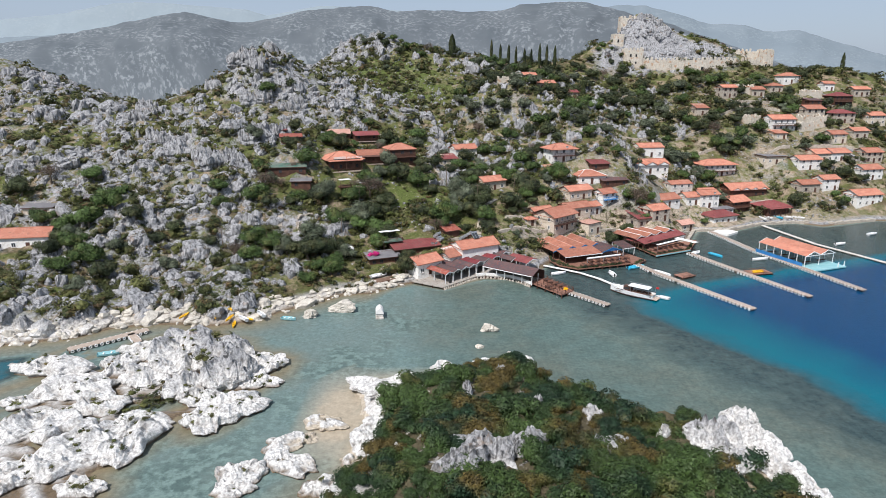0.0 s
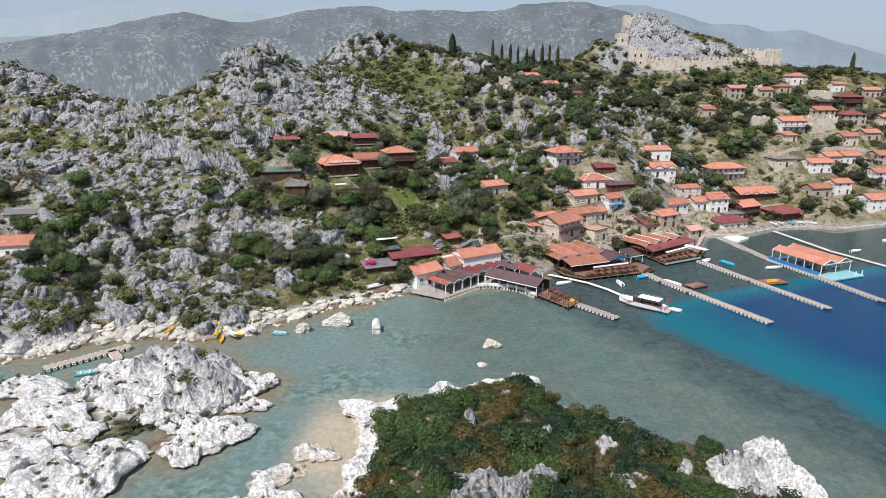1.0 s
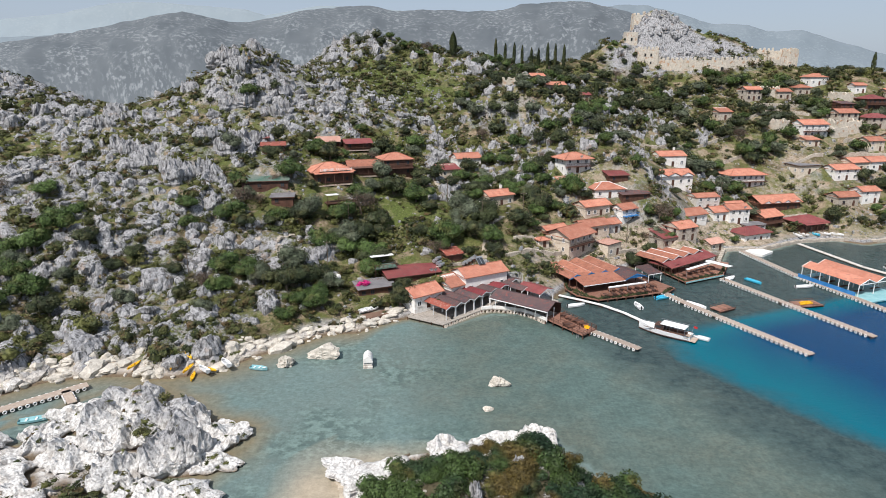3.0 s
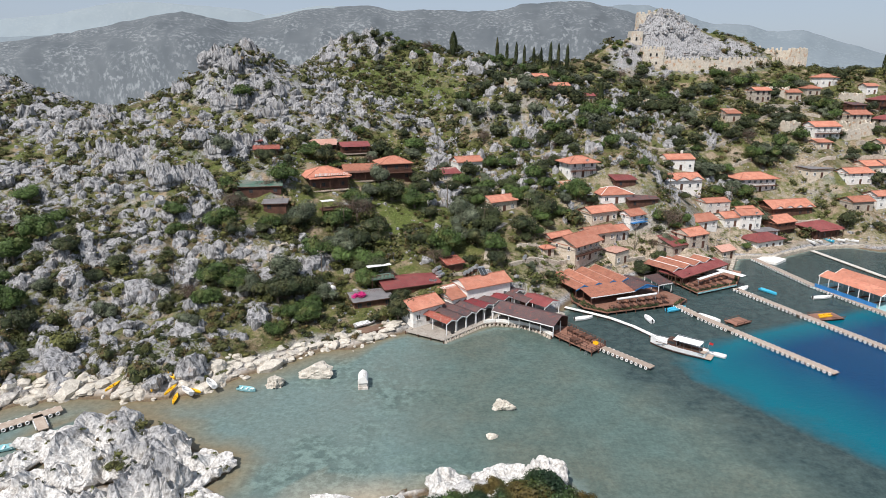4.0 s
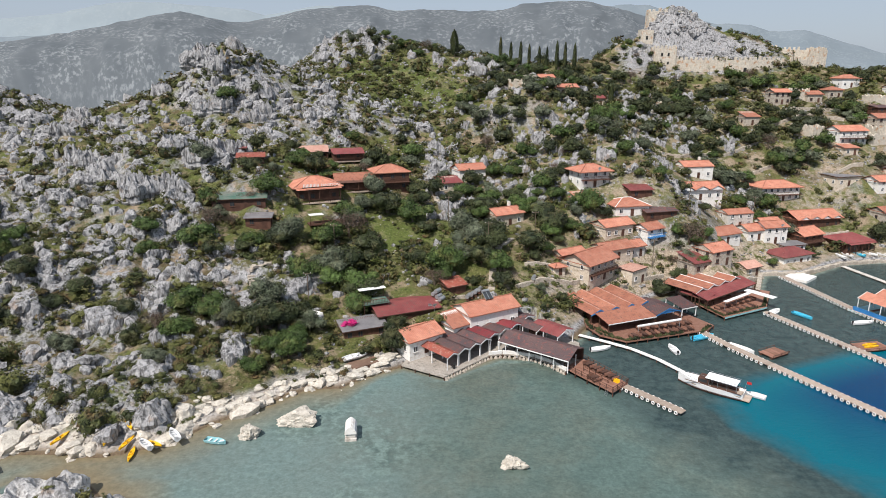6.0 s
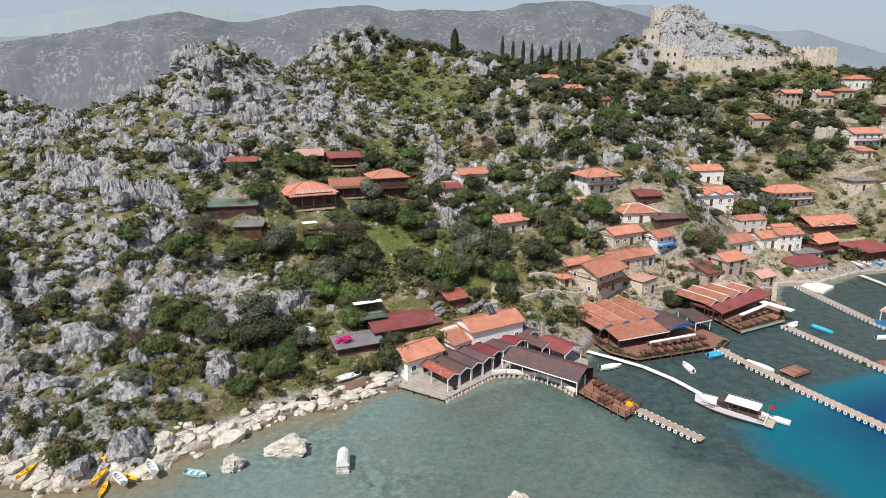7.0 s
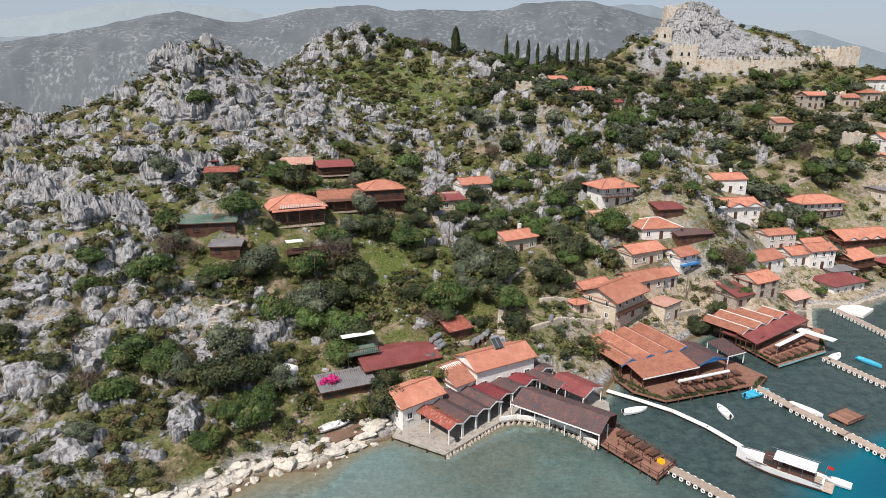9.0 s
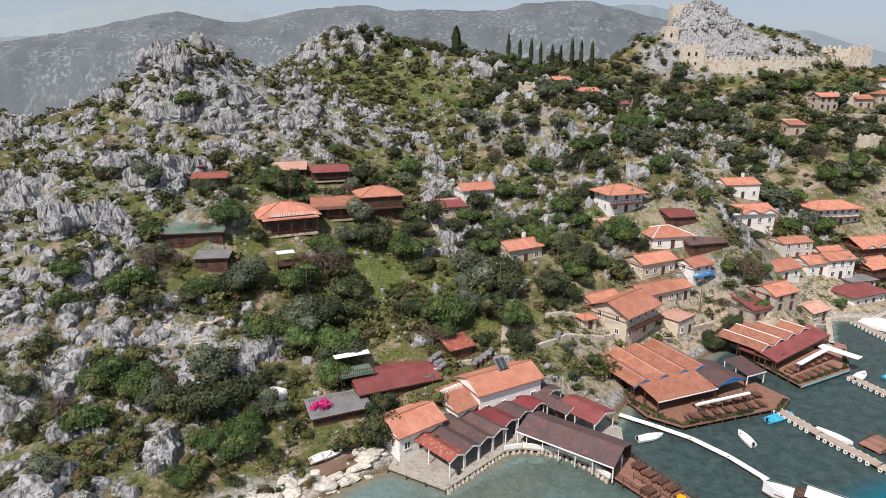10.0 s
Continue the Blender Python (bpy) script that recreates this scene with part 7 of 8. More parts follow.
M["olive"] = leaf_mat("olive_leaves", (0.06, 0.075, 0.045), (0.10, 0.115, 0.075), (0.08, 0.085, 0.05))
KINDS = (("tree", "dense dark green carob tree on the slope", "tree"), ("tree", "broad fresh green tree on the slope", "tree_light"), ("tree", "round fresh green fruit tree on the terraces", "tree_light"),
         ("olive_tree", "grey-green olive tree among the rocks", "olive"), ("tree", "dense dark green carob tree on the slope", "tree"), ("tree", "russet almost leafless tree among the bushes", "russet"))
near_trees = [tree_model(a, 500 + k, b, "hillside trees", c) for k, (a, b, c) in enumerate(KINDS)]
far_trees = [tree_model(a, 560 + k, b, "hillside trees", c, False) for k, (a, b, c) in enumerate(KINDS)]
round_trees, olive_trees = [near_trees[0], near_trees[1], near_trees[4], near_trees[2]], [near_trees[3], near_trees[3]]
cypress = tree_model("cypress", 540, "tall narrow dark cypress on the ridge", "ridge cypresses")
PLANTED, WOODS = [], []


def plant(model, x, y, s, sz=None, sink=0.0):
    z = float(height(np.array([float(x)]), np.array([float(y)]))[0][0])
    g = random.Random(int(x * 31 + y * 17))
    copy_thing(model, pose(x, y, z - sink, 0, 0, g.uniform(0, 360)) @ Matrix.Diagonal((s, s, sz or s * g.uniform(0.85, 1.1), 1)))


def grow(i, x, y, s):
    """A tree of some kind where no house or other tree stands."""
    if x > 14 and y < 255 and i % 2 == 0:
        return
    if 98 < x < 182 and 340 < y < 362:
        return
    s = min(s, 1.7 if y < 228 else 1.5)
    if clear_of_houses(np.array([x]), np.array([y]), 0.3 * s - 0.4)[0] and all((x - a) ** 2 + (y - b) ** 2 > (0.9 * (s + r)) ** 2 for a, b, r in PLANTED):
        PLANTED.append((x, y, s))
        if y > 258 and i % 3:
            z = float(height(np.array([float(x)]), np.array([float(y)]))[0][0])
            WOODS.append((x, y, z, 2.3 * s, 2.3 * s, 2.5 * s, 1.7 * i, i % 3))
            return
        plant((far_trees if y > 228 else near_trees)[i % 5 if i % 11 else 5], x, y, s)


for i, (x, y, s) in enumerate(((82.9, 337.3, 2.1), (86.9, 330.6, 1.5), (70.6, 320.0, 1.8), (32.2, 285.5, 2.4), (34.1, 274.1, 2.0), (52.2, 287.5, 2.2), (53.9, 274.8, 1.7), (70.3, 292.8, 2.2), (81.3, 306.1, 2.4), (89.5, 309.9, 2.1), (99.7, 315.0, 2.1), (104.6, 303.1, 2.4), (117.6, 314.4, 2.4), (140.2, 346.6, 2.4), (140.3, 335.7, 2.3), (110.7, 295.8, 2.3), (113.2, 292.6, 1.9), (116.6, 288.8, 1.9), (92.5, 285.9, 2.2), (100.6, 283.9, 1.9), (101.3, 266.0, 2.4), (121.1, 277.5, 2.4), (134.4, 291.9, 2.4), (141.4, 293.5, 2.4), (123.3, 274.6, 2.4), (31.0, 235.2, 2.2), (25.2, 249.4, 1.3), (57.2, 245.9, 1.3), (49.2, 224.8, 2.0), (30.3, 213.5, 1.7))):
    grow(i + 0, x, y, s)
for i, (x, y, s) in enumerate(((41.5, 222.7, 1.6), (5.0, 204.5, 2.4), (11.4, 204.2, 2.0), (22.2, 207.2, 1.8), (68.5, 216.9, 2.2), (110.4, 257.8, 1.7), (105.8, 258.0, 1.9), (23.5, 326.9, 1.8), (54.7, 322.8, 2.1), (103.5, 333.3, 1.9), (141.3, 320.5, 2.4), (166.9, 334.7, 2.2), (19.9, 269.3, 2.0), (12.5, 281.1, 2.1), (6.7, 293.0, 1.9), (26.3, 276.2, 2.1), (39.6, 260.8, 1.6), (55.4, 255.5, 1.6), (78.3, 285.8, 2.2), (125.8, 295.0, 2.3), (133.7, 283.3, 2.2), (-42.5, 217.1, 1.3), (-37.1, 226.8, 1.4), (-22.0, 242.1, 1.8), (-10.2, 255.6, 1.5), (-29.0, 197.9, 2.0), (-24.2, 201.8, 2.1), (-18.3, 198.6, 2.1), (-22.0, 191.6, 2.0), (-32.3, 183.9, 1.5))):
    grow(i + 7, x, y, s)
for i, (x, y, s) in enumerate(((-17.4, 182.4, 2.1), (-15.7, 214.4, 2.1), (-8.7, 212.1, 1.7), (-26.3, 184.4, 1.4), (6.6, 200.8, 2.3), (12.2, 200.5, 2.1), (9.0, 194.2, 1.3), (1.5, 186.3, 1.9), (-2.3, 187.2, 1.3), (4.3, 195.8, 1.2), (-4.0, 206.5, 1.1), (21.8, 203.7, 1.8), (9.6, 216.4, 1.2), (13.5, 192.6, 1.3), (-37.5, 194.7, 1.7), (-47.5, 189.6, 1.0), (-7.1, 194.3, 1.0), (-43.9, 201.3, 1.4), (-58.2, 189.0, 2.1), (-57.0, 194.7, 1.6), (-45.7, 189.1, 1.2), (-41.1, 192.3, 1.4), (-48.5, 170.2, 1.4), (-53.1, 161.5, 1.3), (-38.0, 173.0, 1.9), (-34.0, 168.0, 1.8), (-37.8, 165.5, 1.8), (-30.0, 164.4, 1.2), (-32.1, 184.5, 1.7), (-26.6, 187.8, 1.8))):
    grow(i + 14, x, y, s)
for i, (x, y, s) in enumerate(((-20.2, 182.5, 2.0), (-28.2, 200.0, 1.9), (-53.0, 152.6, 1.0), (-10.4, 165.1, 1.5), (-10.4, 172.3, 0.9), (-36.0, 154.5, 0.9), (-68.0, 184.5, 1.0), (-44.0, 167.9, 1.2), (-32.6, 171.5, 1.4), (-62.0, 161.4, 0.8), (-33.9, 160.5, 1.1), (-30.3, 159.6, 1.1))):
    grow(i + 21, x, y, s)
for i, (x, y, s) in enumerate(((-26, 200, 1.5), (-21, 198, 1.6), (-17, 198, 1.4), (-24, 207, 1.3), (-15, 184, 1.2), (-29, 186, 1.1), (-20, 185, 1.4), (5, 207, 1.2),
                               (12, 202, 1.3), (20, 205, 1.1), (-11, 164.5, 1.4), (-8, 166, 1.2), (-46, 191, 1.2), (-58, 191, 1.5), (-53, 186, 1.1), (-41, 214, 1.6), (-6, 195, 0.9), (0, 189, 1.1))):
    grow(i, x, y, s)
for i, (x, y, s) in enumerate(((9, 195, 1.0), (-42, 179, 0.9), (-33, 171, 1.3), (-28, 169, 1.2), (-33, 162, 1.0), (-49, 172, 0.9), (14, 192, 0.9), (28, 211, 1.1), (-3, 208, 1.0),
                               (57, 204, 1.1), (63, 209, 1.2), (70, 219, 1.1), (66, 214, 1.3), (72, 216, 1.0), (102, 265, 1.3), (48, 224, 0.9), (52, 235, 1.1), (119, 264, 1.4))):
    grow(i, x, y, s)
for i, (x, y, s) in enumerate(((123, 287, 1.6), (135, 291, 1.8), (134, 278, 1.5), (121, 302, 1.5), (131, 333, 2.0), (138, 334, 1.9), (145, 338, 1.7), (104, 308, 1.4), (105, 296, 1.4),
                               (95, 311, 1.7), (75, 283, 1.2), (79, 309, 1.5), (63, 286, 1.5), (50, 262, 1.3), (44, 263, 1.2), (35, 255, 1.4), (37, 245, 1.2), (26, 257, 1.4))):
    grow(i, x, y, s)
for i, (x, y, s) in enumerate(((15, 268, 1.3), (20, 280, 1.2), (32, 293, 1.4), (-11, 252, 1.3), (-19, 243, 1.2), (-28, 246, 1.2), (-42, 228, 1.3), (148, 321, 1.5), (155, 331, 1.4), (163, 316, 1.5),
                               (53, 243, 1.3), (61, 306, 1.6), (-70, 255, 1.4), (-62, 262, 1.3), (126, 228, 1.1), (140, 244, 1.6), (136, 243, 1.3), (195, 318, 1.5))):
    grow(i, x, y, s)
for i, (x, y, s) in enumerate(((-125, 196, 1.6), (-112, 197, 1.4), (-108, 172, 1.4), (-104, 168, 1.2), (-76, 172, 1.1), (-131, 190, 1.5), (-98, 186, 1.1), (-70, 190, 1.2))):
    grow(i, x, y, s)
for i, (x, y) in enumerate(((-113, 171), (-102, 164), (-94, 158), (-90, 165), (-88, 173), (-81, 169), (-99, 151), (-101, 172), (-90, 145), (-87, 152), (-66, 168), (-57, 163), (-54, 170), (-74, 159), (-106, 160), (-108, 167), (-117, 176), (-97, 177))):
    grow(i, x, y, 1.0 + 0.13 * (i * 7 % 5))
for i, (x, y) in enumerate(((-41, 207), (-46, 209), (-26, 209), (-22, 214), (-38, 221), (-31, 227), (-44, 232), (-24, 233), (-20, 221), (-9, 228), (-7, 221), (-52, 198), (-61, 206), (-66, 218), (-54, 219), (-55, 232), (-27, 246), (-44, 245), (-38, 199), (-29, 203), (-3, 229), (6, 232), (17, 240), (0, 246), (26, 221), (11, 221), (24, 209), (38, 229), (50, 241), (36, 240))):
    grow(i, x, y, 0.75 + 0.16 * (i * 5 % 6))
for i in range(34):
    x, y = (-48 + 3.6 * i, 340 + 5 * math.sin(2.1 * i)) if i < 17 else (14 + 2.9 * (i - 17), 327 + 4 * math.sin(1.7 * i))
    grow(3 * i if i % 2 else i, x, y, 0.75 + 0.1 * (i * 5 % 7))
g = np.random.default_rng(77)
for i in range(1250):
    x, y = (g.uniform(-112, 60), g.uniform(175, 335)) if i % 3 == 0 else (g.uniform(0, 220), g.uniform(212, 350))
    rock, wood = rockiness(np.array([x]), np.array([y]))[0], fbm(np.array([x / 14]), np.array([y / 14]), 3, 191)[0]
    if rock < 0.45 and wood > 0.49 + 0.05 * (20 < x < 95 and y < 262) - 0.05 * (x > 95) and shore(np.array([x]), np.array([y]))[0] > 7 and not (abs(x - 115) < 26 and y > 352):
        grow(i, x, y, g.uniform(0.6, 1.0) + 0.9 * g.uniform(0, 1) ** 3)
crowns = [leaf_cloud(900, 580 + k, 0.078, 9, core=6, sub=1) for k in range(3)]
crowns = [(np.concatenate([v + (0, 0, 0.4), np.array([(0.09, 0, -0.4), (-0.05, 0.08, -0.4), (-0.05, -0.08, -0.4), (0, 0, 0.7)])]), np.concatenate([f, len(v) + np.array([(0, 1, 3), (1, 2, 3), (2, 0, 3)])])) for v, f in crowns]
for k, m in enumerate(("tree", "olive", "tree_light")):
    scatter("upper_slope_trees", crowns, [r for j, r in enumerate(WOODS) if (0, 0, 1, 0, 2)[j % 5] == k], M[m], label=("dark green trees on the upper slopes", "grey-green olive trees on the upper slopes", "fresh green trees on the upper slopes")[k], category="trees")
for x, y, sx, sz in ((4, 331, 2.0, 1.35), (24, 331, 0.9, 1.35), (33, 333, 0.9, 1.25), (37, 335, 0.8, 1.15), (41, 332, 0.9, 1.2), (45, 336, 0.8, 1.1), (49, 334, 1.0, 1.55), (53, 336, 0.9, 1.4), (57, 335, 1.0, 1.5), (29, 336, 0.9, 1.1), (65, 299, 1.4, 1.2), (212, 345, 1.2, 1.3)):
    plant(cypress, x, y, sx, sz)
for x, y, s in ((89, 352, 0.8), (92, 357, 0.7), (87, 360, 0.9), (84, 355, 0.8), (94, 362, 0.7), (90, 349, 0.8), (129, 372, 0.6), (134, 371, 0.7), (139, 370.5, 0.6), (145, 369, 0.6), (151, 369, 0.6), (157, 369, 0.6), (163, 367, 0.6), (132, 347, 1.5), (136, 346, 1.3), (141, 348, 1.1), (118, 347, 0.5), (111, 347.5, 0.6), (105, 345, 0.7), (186, 363, 0.7)):
    plant(far_trees[(1, 5, 0, 2)[int(x) % 4]], x, y, s, sink=0.8)
for i, (x, y, s) in enumerate(((64, 210, 0.9), (67, 213, 1.0), (70, 216.5, 0.8), (61, 207.5, 0.7), (74, 219, 0.8), (46, 222, 0.8), (37, 221, 0.9), (35, 215, 0.9), (30, 209, 0.8), (26, 204, 0.9), (23, 200, 0.8), (40, 213, 0.7), (66, 237, 1.0), (73, 238, 0.9), (98, 252, 1.0), (104, 255, 1.0), (97, 262, 1.1), (108, 270, 1.2), (79, 235, 0.8), (104, 249, 0.8))):
    plant(near_trees[(0, 3, 1, 0, 2)[i % 5]], x, y, s)
for i, (x, y, s) in enumerate(((-39, 207.5, 0.7), (-30, 206, 0.6), (-23, 215, 0.8), (-19, 218, 0.7), (-14, 218.5, 0.8), (-9, 219, 0.7), (-45, 213, 0.9), (-47, 219, 0.8), (-42, 233.5, 0.8), (-33, 232, 0.7), (-26, 231.5, 0.8), (-50, 206, 0.8), (-56, 199, 0.9), (-60, 204, 0.8), (-20, 233, 0.8), (-46, 239, 0.8), (-24, 244, 0.8))):
    plant(near_trees[(0, 5, 3, 1, 2)[i % 5]], x, y, s)
for i, (x, y, s) in enumerate(((56, 203, 0.6), (60, 206, 0.7), (64, 208, 0.6), (70, 211, 0.7), (66, 203.5, 0.5), (74, 214, 0.6), (55, 197.5, 0.5), (36, 193.5, 0.5), (28, 188.5, 0.6), (31, 191, 0.4), (23, 189, 0.5), (97, 224.5, 0.6), (114, 233, 0.6))):
    plant(near_trees[(0, 2, 3, 1)[i % 4]], x, y, s)
for ob in (*near_trees, *far_trees, cypress):
    for o in (*ob.children_recursive, ob):
        bpy.data.objects.remove(o)

# ---- small things of the village ----
def zg(x, y):
    return float(height(np.array([float(x)]), np.array([float(y)]))[0][0])


def dry_wall(pts, h, w=0.6, label="dry-stone terrace wall on the slope", lift=0.0):
    """A terrace wall of separate courses of stones following the ground."""
    ob = thing("terrace_wall", pose(0, 0, 0), label, "wall", "terrace walls")
    g = random.Random(int(pts[0][0] * 7 + pts[0][1]))
    for (ax, ay), (bx, by) in zip(pts, pts[1:]):
        L = math.hypot(bx - ax, by - ay)
        n = max(2, int(L / 0.75))
        for i in range(n):
            u = (i + 0.5) / n
            x, y = ax + (bx - ax) * u, ay + (by - ay) * u
            s = part("stone_course", box(-L / n / 2 - 0.02, L / n / 2 + 0.02, -w / 2, w / 2, -1.2, h * g.uniform(0.6, 0.85), 0.08), M["stone"], ob)
            s.matrix_basis = pose(x, y, zg(x, y) + lift, 0, 0, math.degrees(math.atan2(by - ay, bx - ax)) + g.uniform(-3, 3))
    return ob


for pts, h in ((((17, 188), (24, 192), (31, 195.5), (37, 200)), 1.4), (((20, 197), (27, 199)), 1.2), (((6, 228), (12, 229), (18, 232)), 1.2), (((70, 268), (84, 272), (99, 282)), 1.5),
               (((100, 258), (112, 263), (122, 266)), 1.8), (((9, 222), (16, 221)), 1.3), (((52, 206), (60, 211)), 1.2), (((84, 213), (92, 219)), 1.2), (((20, 300), (34, 303)), 1.6),
               (((12, 318), (24, 322)), 1.8), (((128, 300), (145, 305), (160, 303)), 1.6), (((104, 282), (120, 290)), 1.4), (((-2, 181), (2, 183.5), (6, 184.5)), 1.0), (((150, 255), (168, 261)), 1.6), (((60, 275), (70, 276)), 1.3),
               (((112, 274), (126, 280), (138, 282)), 1.5), (((140, 272), (152, 275)), 1.6), (((160, 276), (172, 278), (184, 277)), 1.8), (((88, 262), (100, 268)), 1.2), (((62, 258), (72, 262)), 1.3), (((120, 246), (134, 249)), 1.4),
               (((136, 310), (150, 313), (164, 314)), 1.8), (((165, 284), (180, 289)), 2.0), (((22, 236), (32, 240)), 1.3), (((46, 248), (58, 252)), 1.3), (((92, 300), (106, 306)), 1.3)):
    dry_wall(pts, h)


def stairs(pts, w, label):
    ob = thing("stone_stairs", pose(0, 0, 0), label, "stairs", "village paths")
    for (ax, ay), (bx, by) in zip(pts, pts[1:]):
        L = math.hypot(bx - ax, by - ay)
        for i in range(int(L / 0.45)):
            u = i * 0.45 / L
            x, y = ax + (bx - ax) * u, ay + (by - ay) * u
            s = new("step", STEP)
            s.parent = ob
            s.matrix_basis = pose(x, y, zg(x, y) + 0.08, 0, 0, math.degrees(math.atan2(by - ay, bx - ax)) - 90) @ Matrix.Diagonal((w, 1, 1, 1))


bm = box(-0.5, 0.5, -0.26, 0.26, -0.5, 0.12, 0.03)
STEP = bpy.data.meshes.new("step")
bm.to_mesh(STEP), bm.free()
STEP.materials.append(M["stone"])
stairs([(11, 186), (11.5, 191), (12.5, 197), (14, 203), (18, 208.5)], 1.6, "worn pale stone stairs climbing between gardens")
stairs([(-45, 175), (-42, 179), (-44, 183), (-40, 188)], 1.8, "rough limestone steps up the hillside")
stairs([(-49, 180), (-50, 190), (-47, 197)], 1.4, "narrow stony path with steps")
stairs([(0, 219), (-2, 225), (-3, 231)], 1.5, "curving stone steps beside the guest house")


def dish(x, y, h, yaw, up, s=0.5):
    ob = thing("satellite_dish", pose(x, y, h, 0, 0, yaw), "white satellite dish on a short pole", "satellite dish", "satellite dishes")
    part("pole", rod(bmesh.new(), (0, 0, -up - 0.3), (0, 0, 0), 0.05), M["steel"], ob)
    V, Fc = [(0, -0.05, 0)], []
    for j in (1, 2):
        for i in range(12):
            a = 2 * math.pi * i / 12
            r = s * j / 2
            V.append((r * math.cos(a), -0.05 - 0.25 * r * r, r * math.sin(a)))
    Fc = [(0, 1 + i, 1 + (i + 1) % 12) for i in range(12)] + [(1 + i, 13 + i, 13 + (i + 1) % 12, 1 + (i + 1) % 12) for i in range(12)]
    d = mesh_ob("reflector", V, Fc, M["paint"], ob)
    d.matrix_basis = pose(0, 0, 0.1, 30, 0, 0)
    part("feed_arm", rod(bmesh.new(), (0, -0.1, -0.2), (0, -0.7, 0.3), 0.02), M["steel"], ob)


for x, y, dz, yaw in ((-14.5, 189, 1.5, 0), (-13.3, 189.6, 1.6, 10), (-3.2, 178.3, 1.5, 0), (-2.2, 178.0, 1.5, 20), (37.8, 215.5, 3.4, -20), (38.8, 216.2, 3.8, 0), (39.6, 215.6, 3.2, 15), (38.6, 215.4, 2.7, 5),
                      (73, 227, 4.5, 0), (71.8, 226.5, 4.4, 10), (-33, 246, 4.6, 0), (5, 247, 6, 0), (70, 249, 4, 0), (46, 233, 6, 0), (37, 221, 4, 10), (104, 235, 6.5, 0)):
    dish(x, y, zg(x, y) + dz, yaw, dz)


def water_heater(x, y, z, yaw):
    ob = thing("solar_water_heater", pose(x, y, z, 0, 0, yaw), "roof solar panel with a horizontal steel water tank", "water heater", "solar water heaters")
    t = part("panel", box(-0.9, 0.9, -1.0, 1.0, -0.04, 0.04), M["glass"], ob, "dark blue glass collector")
    t.matrix_basis = pose(0, -0.3, 0.6, 38, 0, 0)
    for sx in (-0.95, 0, 0.95):
        f = part("panel_frame", box(sx - 0.04, sx + 0.04, -1.05, 1.05, -0.06, 0.06), M["steel"], ob)
        f.matrix_basis = pose(0, -0.3, 0.6, 38, 0, 0)
    part("tank", rod(bmesh.new(), (-0.95, 0.75, 1.35), (0.95, 0.75, 1.35), 0.3, 12), M["steel"], ob)
    for sx in (-0.8, 0.8):
        part("leg", rod(bmesh.new(), (sx, 0.8, -1.2), (sx, 0.8, 1.3), 0.03), M["steel"], ob)


for x, y, z, yaw in ((9.4, 178.6, 8.6, 30), (19, 223, zg(19, 223) + 1.2, 30)):
    water_heater(x, y, z, yaw)


def tank(x, y, z, yaw, label="grey steel water tank lying behind the roofs"):
    ob = thing("water_tank", pose(x, y, z, 0, 0, yaw), label, "tank", "water tanks")
    part("barrel", rod(bmesh.new(), (-0.9, 0, 0.5), (0.9, 0, 0.5), 0.48, 14), M["steel"], ob)
    for sx in (-0.6, 0.6):
        part("cradle", box(sx - 0.08, sx + 0.08, -0.4, 0.4, -0.6, 0.2), M["wood"], ob)


for i, (x, y, dz) in enumerate(((-2.2, 183.0, 0.6), (-1.3, 182.2, 0.6), (-0.6, 181.4, 0.6), (-1.5, 182.8, 1.5), (5.5, 183.5, 0.6), (6.4, 184.2, 0.6), (7.3, 184.8, 0.6), (8.2, 185.4, 0.6), (21.5, 191, 0.8), (56, 191, 0.5))):
    tank(x, y, zg(x, y) + dz, 55 if i < 4 else 70)


def pole(x, y, h, label="grey timber electricity pole with crossarm"):
    ob = thing("utility_pole", pose(x, y, zg(x, y)), label, "pole", "utility poles")
    part("shaft", rod(bmesh.new(), (0, 0, -1), (0, 0, h), 0.12, 8, 0.08), M["bark"], ob)
    part("crossarm", box(-0.9, 0.9, -0.06, 0.06, h - 0.5, h - 0.38), M["bark"], ob)
    for u in (-0.8, 0, 0.8):
        part("insulator", rod(bmesh.new(), (u, 0, h - 0.38), (u, 0, h - 0.2), 0.05), M["paint"], ob)
    return Vector((x, y, zg(x, y) + h - 0.3))


POLES = [pole(-62, 168, 6), pole(-30, 178, 7), pole(-27, 196, 7.5), pole(11, 200, 8), pole(24, 209, 8), pole(57, 212, 8), pole(72, 229, 8), pole(100, 246, 8), pole(1, 213, 7)]
for a, b in ((0, 1), (1, 2), (2, 8), (8, 3), (3, 4), (4, 5), (5, 6), (6, 7)):
    ob = thing("power_line", Matrix.Translation(POLES[a]), "thin sagging electricity cables between poles", "cable", "power lines")
    for s in (-0.6, 0.0, 0.6):
        bm = bmesh.new()
        d = POLES[b] - POLES[a]
        rings = []
        for i in range(13):
            u = i / 12
            q = d * u + Vector((0, s, -0.125 * d.length * u * (1 - u)))
            rings.append([bm.verts.new(q + Vector(o)) for o in ((0, 0.012, 0), (0, -0.006, 0.011), (0, -0.006, -0.011))])
        for p, q in zip(rings, rings[1:]):
            for k in range(3):
                bm.faces.new((p[k], p[(k + 1) % 3], q[(k + 1) % 3], q[k]))
        part("cable", bm, M["dull_black"], ob)

